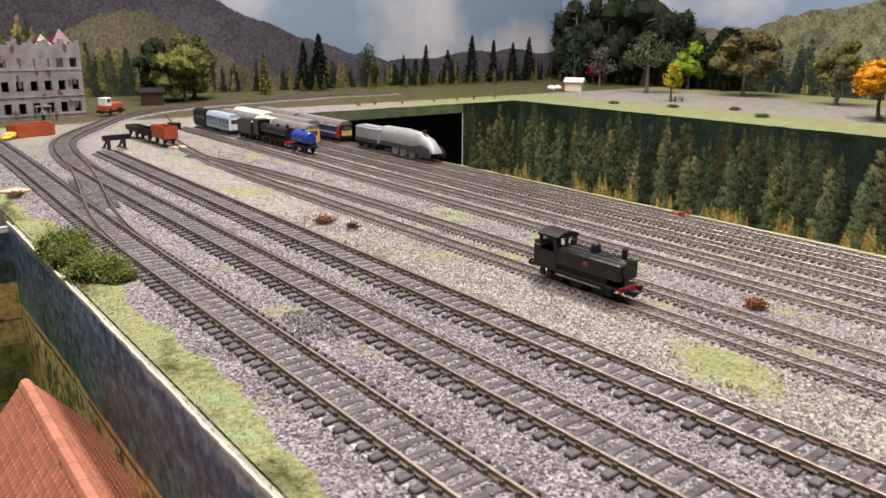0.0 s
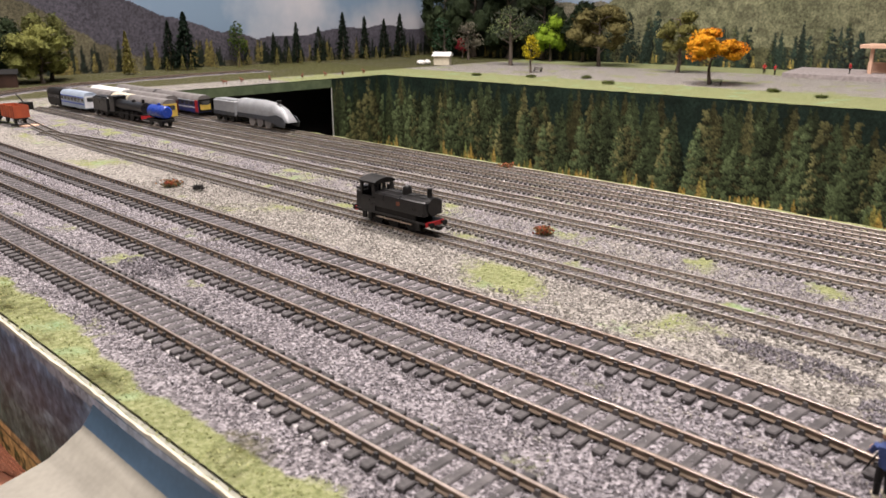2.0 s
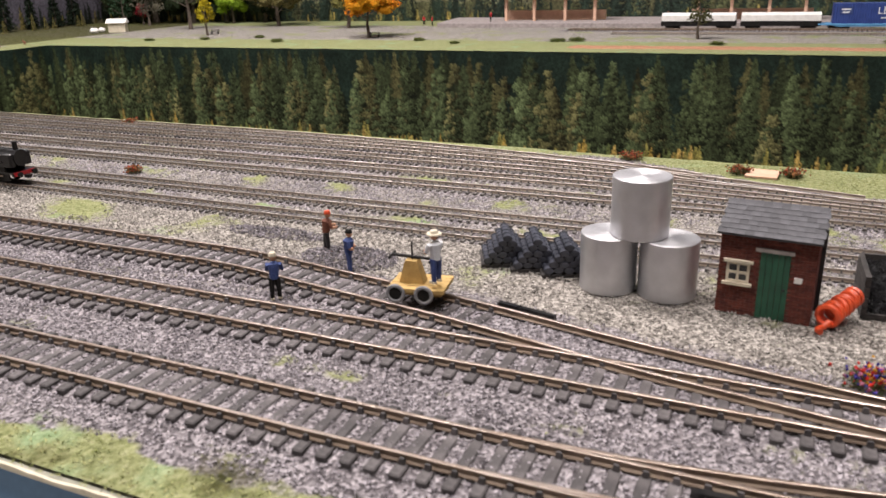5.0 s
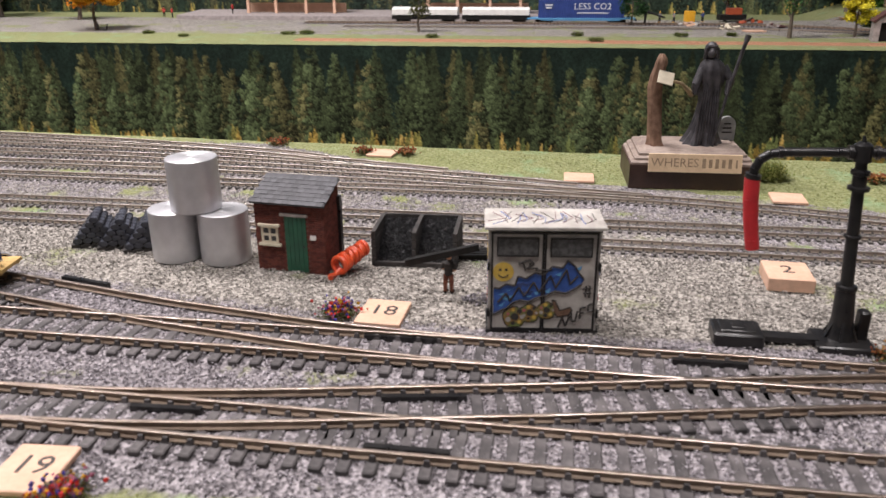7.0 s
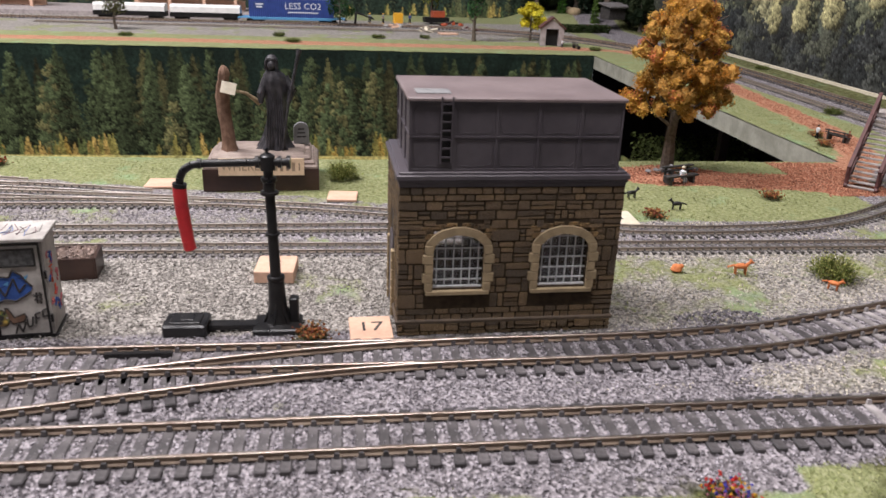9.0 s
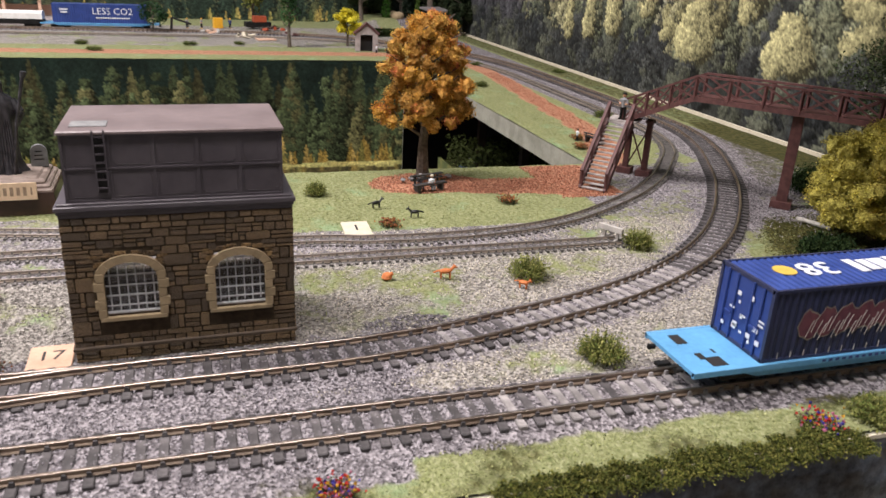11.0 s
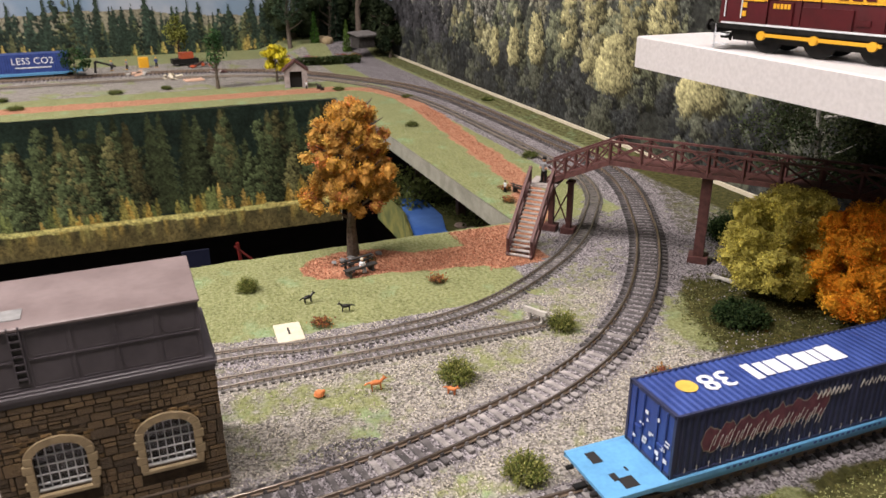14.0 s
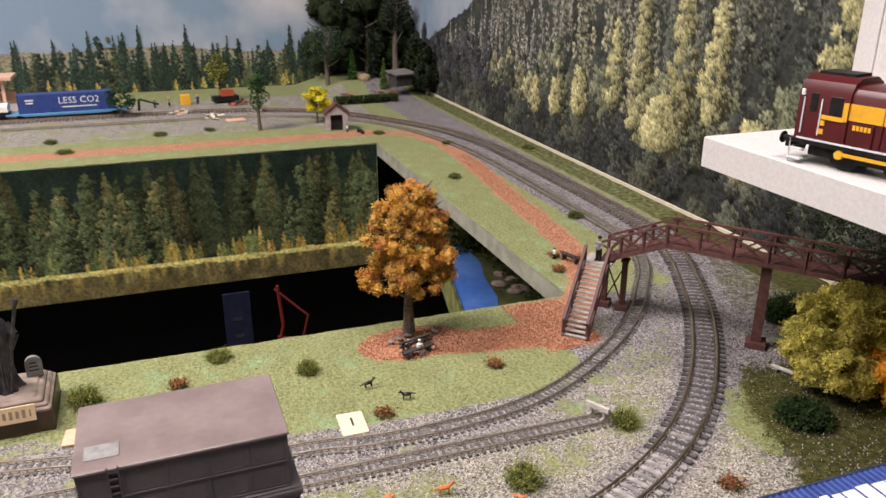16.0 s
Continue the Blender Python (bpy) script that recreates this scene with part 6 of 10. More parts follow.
def pump_trolley():
    t = thing("pump_trolley", 216, -87.5, 4.7, -81, "yellow hand pump trolley with grey wheels on the rails", "rail trolley")
    for k in range(5):
        bm = bmesh.new()
        box(bm, 0, -6.4 + 3.2 * k, 5.2, 22, 3.0, 1.4)
        part("deck_plank", bm, M["trolley_tan"], t, "tan yellow plank", smooth=False)
    for s in (-1, 1):
        bm = bmesh.new()
        box(bm, 0, s * 6.5, 4.0, 20, 1.4, 1.4)
        part("side_beam", bm, M["trolley_tan"], t, smooth=False)
    bm = bmesh.new()
    prism(bm, [(-5, 0), (5, 0), (2.2, 9), (-2.2, 9)], -2.5, 2.5, Matrix.Translation((-3, 0, 6)) @ UP)
    part("pump_stand", bm, M["trolley_tan"], t, smooth=False)
    bm = bmesh.new()
    rod(bm, (-11, 0, 16.4), (5, 0, 15.4), 0.6)
    for x in (-11, 5):
        rod(bm, (x, -3.5, 16.2 if x < 0 else 15.4), (x, 3.5, 16.2 if x < 0 else 15.4), 0.6)
    rod(bm, (-3, 0, 14), (-3, 0, 22), 0.35)
    part("rocker_handle", bm, M["grime"], t, "dark rocking handle")
    for x in (-7.6, 3.4):
        for s in (-1, 1):
            bm = bmesh.new()
            q = Euler((radians(90), 0, 0)).to_quaternion()
            torus(bm, (x, s * 8.4, 4.0), 3.1, 0.75, q, 20, 7)
            w = part("wheel", bm, M["grey_cloth"], t, "pale spoked wheel")
            bm = bmesh.new()
            rod(bm, (x, s * 8.0, 4.2), (x, s * 8.7, 4.2), 3.1, seg=16)
            part("wheel_disc", bm, M["grime"], w)
    return t


pump_trolley()
figurine(213, -95.5, 12.6, 150, 20, M["white_mark"], M["navy"], M["cream"], "model figure in dungarees and straw hat riding the trolley", 0.4, 0.8, "brim")


# ---------------------------------------------------------------- graffiti cabinet
def graffiti_cabinet():
    t = thing("relay_cabinet", 207, -316.5, 0, -84, "white relay cabinet covered in coloured graffiti", "cabinet")
    W, D, H = 39.0, 17.0, 40.0
    bm = bmesh.new()
    box(bm, 0, D / 2, H / 2 + 0.6, W, D, H - 1)
    part("cabinet_body", bm, M["dirty_white"], t, "stained white card body", smooth=False)
    bm = bmesh.new()
    cbox(bm, 0, D / 2 - 0.6, H + 0.7, W + 3, D + 4, 1.2, 0.25)
    lid = part("cabinet_roof", bm, M["dirty_white"], t, "white lid with faint coloured scribbles")
    bm = bmesh.new()
    for k in range(22):
        x = -18 + 1.6 * k
        tube(bm, [(x + R.uniform(-2, 2), R.uniform(0, 4), H + 1.36), (x + R.uniform(0, 5), R.uniform(5, 9), H + 1.36), (x + R.uniform(-2, 4), R.uniform(10, 15), H + 1.36)], 0.14, 4, k % 3)
    part("scribble", bm, [M["pink"], M["spray_blue"], M["grime"]], lid)
    bm = bmesh.new()
    box(bm, 0, D / 2, 0.5, W + 1.4, D + 1.4, 1.2)
    part("base_frame", bm, M["black"], t, smooth=False)
    for s in (-1, 1):
        d = new("door")
        d.parent = t
        bm = bmesh.new()
        box(bm, s * 9.3, -0.25, 20, 17.6, 0.6, 36.5)
        part("door_panel", bm, M["dirty_white"], d, smooth=False)
        bm = bmesh.new()
        for x in (0.4, 18.2):
            box(bm, s * x, -0.6, 20, 0.7, 0.5, 37.5)
        for z in (1.6, 38.4):
            box(bm, s * 9.3, -0.6, z, 18.4, 0.5, 0.7)
        part("door_edging", bm, M["black"], d, smooth=False)
        bm = bmesh.new()
        box(bm, s * 9.3, -0.75, 33.3, 14, 0.4, 6.4)
        part("grille", bm, M["mesh_grey"], d, "dark mesh grille", smooth=False)
        bm = bmesh.new()
        for z in (30, 36.6):
            box(bm, s * 9.3, -0.9, z, 14.6, 0.5, 0.5)
        for x in (-7.1, 7.1):
            box(bm, s * 9.3 + x, -0.9, 33.3, 0.5, 0.5, 6.8)
        part("grille_frame", bm, M["black"], d, smooth=False)
        for z in (8, 26):
            bm = bmesh.new()
            box(bm, s * 19.4, -0.6, z, 0.9, 1.2, 3)
            part("hinge", bm, M["black"], d)
    paint = new("graffiti")
    paint.parent = t

    def daub(name, poly, d, mt):
        bm = bmesh.new()
        prism(bm, poly, d, d + 0.05, UP)
        return part(name, bm, mt, paint, smooth=False)

    def disc(cx, cz, r, d, mt, name="paint_spot", n=20, wob=0.0):
        return daub(name, [(cx + r * (1 + wob * math.sin(5 * a)) * math.cos(a), cz + r * (1 + wob * math.sin(5 * a)) * math.sin(a)) for a in [2 * math.pi * i / n for i in range(n)]], d, mt)

    disc(-14.2, 23.8, 3.7, 0.62, M["yellow"], "yellow_face")
    for x in (-15.3, -13.2):
        disc(x, 24.6, 0.5, 0.68, M["ink"])
    bm = bmesh.new()
    tube(bm, [(-16.0, 22.9, 0), (-15.2, 22.0, 0), (-14.2, 21.7, 0), (-13.2, 22.0, 0), (-12.4, 22.9, 0)], 0.22, 5)
    bm.transform(Matrix.Translation((0, -0.66, 0)) @ Matrix(((1, 0, 0, 0), (0, 0, 1, 0), (0, 1, 0, 0), (0, 0, 0, 1))))
    part("smile", bm, M["ink"], paint)
    rr = random.Random(5)
    lower = [(-17.5, 7.2), (-15, 8.8), (-13, 9.6), (-10.5, 12), (-8, 13), (-5, 12.4), (-2, 14.2), (1, 14.8), (4, 16.6), (8, 15.9), (11, 17.6), (13.5, 19.5)]
    upper = [(14.2, 21.5), (12.5, 23.5), (10.8, 26.4), (8.2, 28.4), (6.6, 25.6), (3, 26), (0, 22.8), (-3, 23.6), (-6.2, 21.4), (-9, 22.2), (-10, 18.5), (-13, 19.2), (-15.5, 17.4), (-17.5, 17.6)]
    daub("blue_flash", lower + upper, 0.6, M["spray_blue"])
    for k in range(16):
        x, z = rr.uniform(-16, 11), 0
        z = 13.5 + (x + 17) * 0.32 + rr.uniform(-3.6, 3.6)
        daub("highlight", [(x, z), (x + rr.uniform(2, 5), z + rr.uniform(0.2, 1.6)), (x + rr.uniform(1, 3), z + rr.uniform(-1.4, 0.2))], 0.66 + 0.004 * k, M["sky_blue"] if k % 3 else M["navy"])
    for x, z, r in ((-10, 6.2, 3.9), (-4.6, 7.8, 3.4), (1.4, 9.0, 3.2)):
        disc(x, z, r + 0.45, 0.72 + 0.002 * x, M["ink"], "letter_outline", 18, 0.05)
        disc(x, z, r, 0.80 + 0.002 * x, M["spray_green"], "letter_fill", 18, 0.05)
        disc(x + 0.2, z + 0.3, r * 0.36, 0.88, M["ink"], "letter_hole")
        for k in range(7):
            disc(x + 0.2 + r * 0.68 * math.cos(0.9 * k), z + 0.3 + r * 0.68 * math.sin(0.9 * k), r * rr.uniform(0.13, 0.24), 0.9 + 0.004 * k, (M["dirty_white"], M["ink"], M["yellow"], M["rose_pen"])[k % 4])
    daub("letter_outline", [(3.2, 13.4), (4.6, 13.2), (6.4, 9.4), (10, 10.8), (10.8, 9.2), (9.6, 7.0), (5.4, 6.2), (3.6, 8.6)], 0.74, M["ink"])
    daub("letter_fill", [(3.6, 12.6), (4.4, 12.6), (6.1, 8.8), (9.8, 10.2), (10.1, 9.2), (9.2, 7.6), (5.6, 6.8), (4.2, 8.8)], 0.84, M["stump"])
    for pts in (((-9, 27), (-5, 28.4), (-3.4, 27), (-6, 25.2), (-2, 25.4)), ((-7.4, 27.4), (-6.4, 24.6)), ((-4.8, 27.2), (-5.2, 25)), ((-3, 24.6), (3, 24.8)), ((5.8, 2.4), (7.2, 6.4), (8.4, 3.0), (9.8, 6.8)), ((10.4, 8.2), (10.5, 4.9), (12, 5.3), (12.6, 9)), ((13.6, 10.2), (13.4, 6)), ((13.6, 10.2), (15.6, 10.7)), ((13.5, 8.2), (15, 8.5)), ((17.9, 12.2), (16.3, 11.5), (16.2, 8.9), (17.9, 9.2)), tuple(lower), tuple(upper), ((-16, 12), (-13, 15.6), (-11.6, 12.6), (-8.6, 18), (-6.6, 14.6), (-3.4, 20), (-1.4, 16.2), (2.4, 22.6), (4.4, 18), (8, 25), (9.4, 19.4), (12, 22.6)), ((14, 17.8), (17, 18)), ((14.2, 16), (17, 16.3)), ((15, 14.6), (15.2, 19)), ((16.4, 14.4), (16.4, 19))):
        bm = bmesh.new()
        tube(bm, [(x, z, 0) for x, z in pts], 0.36, 5)
        bm.transform(Matrix.Translation((0, -0.7, 0)) @ Matrix(((1, 0, 0, 0), (0, 0, 1, 0), (0, 1, 0, 0), (0, 0, 0, 1))))
        part("pen_stroke", bm, M["ink"], paint)
    side = Matrix.Translation((-19.6, 8.5, 0)) @ Matrix.Rotation(radians(-90), 4, "Z")
    for k in range(40):
        u, v = rr.uniform(-6.5, 6.5), rr.uniform(6, 35)
        bm = bmesh.new()
        r = rr.uniform(1.0, 2.6)
        an = rr.uniform(0, 6)
        prism(bm, [(u + r * math.cos(an + q), v + r * math.sin(an + q)) for q in (0, 1.3, 2.9, 4.4)], 0.05 + 0.004 * k, 0.07 + 0.004 * k, side @ UP)
        part("paint_dab", bm, (M["yellow"] if v > 22 else M["orange"]) if k % 4 else M["spray_blue"], paint, smooth=False)
    side = Matrix.Translation((19.6, 8.5, 0)) @ Matrix.Rotation(radians(90), 4, "Z")
    for k in range(30):
        u, v = rr.uniform(-6, 6), rr.uniform(8, 33)
        bm = bmesh.new()
        tube(bm, [(u + rr.uniform(-2, 2), v + rr.uniform(-2, 2), 0) for q in range(3)], 0.32, 4)
        bm.transform(side @ Matrix.Translation((0, -0.1, 0)) @ UP)
        part("paint_line", bm, (M["rose_pen"], M["rose_pen"], M["orange"], M["spray_blue"])[k % 4], paint, smooth=False)


graffiti_cabinet()


# ---------------------------------------------------------------- numbered plywood tiles
def number_tile(x, y, rz, text, sx=17.5, sy=20.5, h=1.6, mt="wood_tile", label="bare plywood tile with a handwritten number", z=0.2):
    t = thing("number_tile", x, y, z, rz, label, "number tile", "numbered tiles")
    bm = bmesh.new()
    cbox(bm, 0, 0, h / 2, sx, sy, h, 0.3)
    part("tile", bm, M[mt], t)
    if text:
        words(text, sy * 0.55, M["ink"], t, Matrix.Translation((0, 0.6, h + 0.06)))
    return t


number_tile(212.5, -256.5, -92, "18")
number_tile(106, -185, -86, "19", 17.5, 20)
number_tile(206.5, -457.5, -88, "17", 17, 20)
number_tile(266, -415.5, -93, "2", 18, 20, 5.5, label="thick plywood block with a handwritten number")
number_tile(343, -610, -92, "1", 17, 25, 0.8, "cream", "cream card tile with a handwritten number")
for x, y, a in ((459, -199, -95), (414, -332, -90), (386, -446, -94), (312, 905, -60), (108, 725, -60)):
    number_tile(x, y, a, "", 18, 18, 1.4, label="small bare plywood tile lying on the scenery")


# ---------------------------------------------------------------- water crane
def water_crane():
    t = thing("water_crane", 214, -420.5, 0, -91, "black railway water crane with a red hose", "water crane")
    bm = bmesh.new()
    cbox(bm, 0, -2, 1.2, 19, 15, 2.4, 0.5)
    box(bm, -20, -2.5, 1.6, 24, 5, 2.0)
    part("base_plate", bm, M["black"], t)
    bm = bmesh.new()
    cbox(bm, -35.5, -3.6, 2.6, 17, 13, 4.8, 0.7)
    cbox(bm, -35.5, -3.6, 5.1, 12, 8.5, 0.8, 0.3)
    cbox(bm, -35, -3.8, 5.6, 5, 3.6, 0.5, 0.2)
    part("drain_box", bm, M["black"], t)
    bm = bmesh.new()
    def leant(bm):
        """The worn column stands a little out of true."""
        for v in bm.verts:
            v.co.y += 0.085 * max(0.0, v.co.z - 4)
            v.co.x -= 0.035 * max(0.0, v.co.z - 4)

    lathe(bm, [(5.4, 2.2), (4.6, 4), (3.7, 9), (3.2, 19.6), (3.5, 19.9), (3.5, 21.2), (2.2, 21.5), (2.05, 38), (2.8, 38.2), (2.8, 39), (2.0, 39.2), (1.95, 54.2), (3.5, 54.5), (3.5, 55.6), (2.3, 55.9), (2.3, 59.4), (3.0, 59.7), (3.0, 61), (1.9, 61.4), (1.9, 63.8), (2.9, 64), (2.9, 69.4), (1.4, 70.4)], 16)
    leant(bm)
    part("column", bm, M["black"], t, "black fluted column")
    for k in range(6):
        bm = bmesh.new()
        a = radians(60 * k + 15)
        prism(bm, [(3.2, 2.2), (6.3, 2.2), (3.0, 9.5)], -0.45, 0.45, Matrix.Rotation(a, 4, "Z") @ UP)
        part("column_fin", bm, M["black"], t, smooth=False)
    bm = bmesh.new()
    cbox(bm, 6.4, 0, 7.5, 3.8, 4.4, 10.4, 0.5)
    part("valve_box", bm, M["black"], t)
    bm = bmesh.new()
    pts = [(8.2, 0, 67.0), (0, 0, 67.0), (-12, 0, 66.6), (-24, 0, 66.2), (-28.5, 0, 65.6), (-31.6, 0, 63.6), (-33.2, 0, 60.6), (-33.6, 0, 57.5)]
    tube(bm, pts, 1.55, 12)
    for x, z, r in ((8.0, 67.0, 2.6), (4.6, 67.0, 2.3), (-3.8, 66.9, 2.3), (-25.5, 66.1, 2.0)):
        rod(bm, (x - 0.7, 0, z), (x + 0.7, 0, z), r, seg=14)
    rod(bm, (-33.5, 0, 58.6), (-33.7, 0, 57.0), 2.7, seg=14)
    rod(bm, (0, 0, 70), (0, 0, 72.4), 0.9, 0.5, 8)
    leant(bm)
    part("swing_arm", bm, M["black"], t, "bent black delivery pipe")
    bm = bmesh.new()
    pts = [(-33.7, 0, 57.3), (-33.7, 0, 50), (-33.2, 0, 43), (-32.4, -0.4, 36), (-31.9, -0.5, 32.6)]
    for (a, b), (r0, r1) in zip(zip(pts, pts[1:]), ((2.65, 2.6), (2.6, 2.5), (2.5, 2.4), (2.4, 2.35))):
        rod(bm, a, b, r0, r1, 16, caps=True)
    leant(bm)
    part("hose", bm, M["red"], t, "red leather hose")


water_crane()


# ---------------------------------------------------------------- hooded statue on its plinth
def plinth_group():
    t = thing("statue_base", 425, -395, 0, -88, "dark wooden plinth with a stepped grey-brown top", "plinth")
    bm = bmesh.new()
    box(bm, 0, 0, 7, 71, 50, 14)
    part("plinth", bm, M["plinth"], t, smooth=False)
    bm = bmesh.new()
    for z, w, d, h in ((15, 69.5, 48.5, 2.2), (17.2, 66, 45, 2.4), (19.6, 61, 41, 2.6), (21.2, 54, 35, 1.6)):
        cbox(bm, 0, 0, z, w, d, h, 1.0)
    part("stepped_top", bm, M["plinth_top"], t)
    sign = new("sign_board")
    sign.parent = t
    tilt = Matrix.Translation((0.5, -26.6, 16)) @ Matrix.Rotation(radians(-9), 4, "X")
    bm = bmesh.new()
    cbox(bm, 0, 0, 0, 52, 1.3, 10.5, 0.2)
    bm.transform(tilt)
    part("board", bm, M["sign_ply"], sign, "bare plywood sign leaning on the plinth")
    m = tilt @ Matrix.Translation((0, -0.75, 0)) @ UP
    words("WHERES", 7.0, M["pencil"], sign, m @ Matrix.Translation((-11.2, 0, 0)))
    bm = bmesh.new()
    for k in range(5):
        box(bm, 5.0 + 3.6 * k, -0.72, 0, 1.9, 0.2, 4.8 if k % 2 else 5.4)
    box(bm, 23.0, -0.72, 0, 1.0, 0.2, 4.6)
    bm.transform(tilt)
    part("writing_bars", bm, M["pencil"], sign, smooth=False)
    stone = thing("gravestone", 437, -419, 21.6, -84, "small grey arched gravestone on the plinth", "gravestone")
    bm = bmesh.new()
    prism(bm, arch(0, 10, 0, 14.5, 5), -1.6, 1.6, UP)
    part("slab", bm, M["grave"], stone)
    bm = bmesh.new()
    for k in range(3):
        box(bm, 0, -1.7, 5 + 2.6 * k, 6 - k, 0.3, 0.7)
    part("writing_bars", bm, M["grime"], stone)
    # slim brown carving: a stooped post with a rounded top
    bm = bmesh.new()
    rings = [(5.0, 0, -1.5, 0), (4.2, 0.3, -1.0, 3), (3.9, 0.8, -0.2, 12), (3.9, 0.9, 0.8, 24), (4.1, 0.4, 1.2, 34), (3.8, -0.6, 0.6, 41), (3.1, -1.2, 0.0, 45), (3.3, -1.6, -0.6, 48), (2.6, -1.6, -0.8, 51), (1.2, -1.2, -0.6, 53)]
    rows = []
    for r0, x0, y0, z0 in rings:
        rows.append([bm.verts.new((x0 + r0 * (1 + 0.15 * math.sin(5 * a + z0 * .2) + 0.06 * math.sin(11 * a)) * math.cos(a), y0 + r0 * (1 + 0.15 * math.sin(5 * a + z0 * .2)) * math.sin(a), z0)) for a in [2 * math.pi * i / 28 for i in range(28)]])
    for p, q in zip(rows, rows[1:]):
        for i in range(28):
            bm.faces.new((p[i], p[(i + 1) % 28], q[(i + 1) % 28], q[i]))
    bm.faces.new(rows[-1])
    bm.faces.new(rows[0][::-1])
    single("carved_statue", bm, M["stump"], 417, -374, 21.8, 0, "slim brown resin statue on the plinth", "statue")
    t2 = thing("letter_scroll", 411.5, -377.5, 62, -84, "cream paper notice on the brown statue with a wooden pointer", "notice")
    bm = bmesh.new()
    cbox(bm, 0, 0, 0, 9, 1.0, 7.4, 0.2, m=Matrix.Rotation(radians(14), 4, "Y") @ Matrix.Rotation(radians(-28), 4, "X"))
    part("paper", bm, M["cream"], t2, smooth=False)
    bm = bmesh.new()
    rod(bm, (3, 0, -1.5), (10, 3, -3.6), 0.8, 0.9, 8)
    rod(bm, (10, 3, -3.6), (15, 7, -8), 0.9, 1.5, 8)
    rod(bm, (15, 7, -8), (18, 9.5, -11), 1.5, 1.9, 8)
    part("pointer", bm, M["quoin"], t2)
    # robed statue: folded skirt, bowed hood with a hollow front, wide sleeves, long staff
    bm = bmesh.new()
    turn = [2 * math.pi * i / 48 for i in range(48)]

    def ring(r, rx, cx, cy, z, wob_):
        return [bm.verts.new((cx + rx * r * (1 + wob_ * math.cos(9 * a + z * .10) + 0.6 * wob_ * math.cos(5 * a - z * .07)) * math.cos(a), cy + r * (1 + wob_ * math.cos(9 * a + z * .10)) * math.sin(a), z)) for a in turn]

    rows = [ring(*q) for q in ((9.6, 1.12, -1.6, 0, 0, .15), (8.4, 1.08, -1.4, 0, 2.5, .17), (7.0, 1.0, -0.8, 0, 8, .16), (6.0, 1.0, 0.2, 0, 16, .15), (5.6, 1.0, 0.8, 0, 25, .13), (6.0, 1.02, 0.9, 0, 32, .11), (6.6, 1.1, 0.8, -0.3, 38, .09), (6.6, 1.16, 0.6, -0.6, 43, .06), (5.2, 1.2, 0.2, -0.9, 47, .05), (3.4, 1.1, -0.6, -1.6, 49.6, .03))]
    for p, q in zip(rows, rows[1:]):
        for i in range(48):
            bm.faces.new((p[i], p[(i + 1) % 48], q[(i + 1) % 48], q[i]))
    bm.faces.new(rows[-1])
    bm.faces.new(rows[0][::-1])
    ball(bm, (-1.2, -1.2, 54.2), 4.3, 1.2, 16, sx=0.95)
    ball(bm, (-1.6, -3.9, 53.0), 2.5, 1.25, 12)
    for e in (-1, 1):
        rod(bm, (-1.4 + e * 3.1, -4.0, 56.0), (-1.4 + e * 3.3, -3.0, 50.0), 0.9, 1.3, 8)
    rod(bm, (-4.3, -4.2, 56.6), (1.4, -4.2, 56.6), 1.0, 1.0, 8)
    rod(bm, (-5, -1.5, 44), (-8.4, -3.5, 35), 2.7, 2.7, 12)
    rod(bm, (-8.4, -3.5, 35), (-8.6, -5, 29.5), 2.7, 1.3, 12)
    rod(bm, (6.4, -1, 45), (10.8, -3.5, 38), 2.7, 2.6, 12)
    rod(bm, (10.8, -3.5, 38), (8.2, -8.0, 30), 2.6, 1.3, 12)
    rod(bm, (3.4, -9.2, 0.4), (8.6, -9.2, 32), 0.8, 0.9, 10)
    rod(bm, (8.6, -9.2, 32), (15.4, -9.0, 61), 0.9, 1.15, 10)
    rod(bm, (15.2, -9.0, 60), (16.2, -8.8, 63.5), 1.5, 1.7, 10)
    for k in range(8):
        rod(bm, (-6.5 + 1.7 * k, -7.6 - 0.5 * math.sin(k), 1), (-3.6 + 1.1 * k, -5.4, 36), 0.9, 0.5, 6)
    single("hooded_statue", bm, M["statue"], 425, -404, 21.9, -86, "dark resin statue of a robed hooded shape with a staff", "statue")


plinth_group()


# ---------------------------------------------------------------- container wagons
def corrugated(bm, w, d, z0, z1, n):
    """A box whose long walls and roof are ribbed; w along x."""
    xs = [-w / 2 + w * i / (4 * n) for i in range(4 * n + 1)]
    dep = [0.0 if (i // 2) % 2 == 0 else 0.5 for i in range(4 * n + 1)]
    rows = []
    for x, e in zip(xs, dep):
        rows.append([bm.verts.new(p) for p in ((x, -d / 2 + e, z0), (x, -d / 2 + e, z1 - e), (x, d / 2 - e, z1 - e), (x, d / 2 - e, z0))])
    for a, b in zip(rows, rows[1:]):
        for k in range(3):
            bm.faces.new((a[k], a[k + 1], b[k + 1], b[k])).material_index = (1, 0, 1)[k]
    bm.faces.new(rows[0])
    bm.faces.new(rows[-1][::-1])


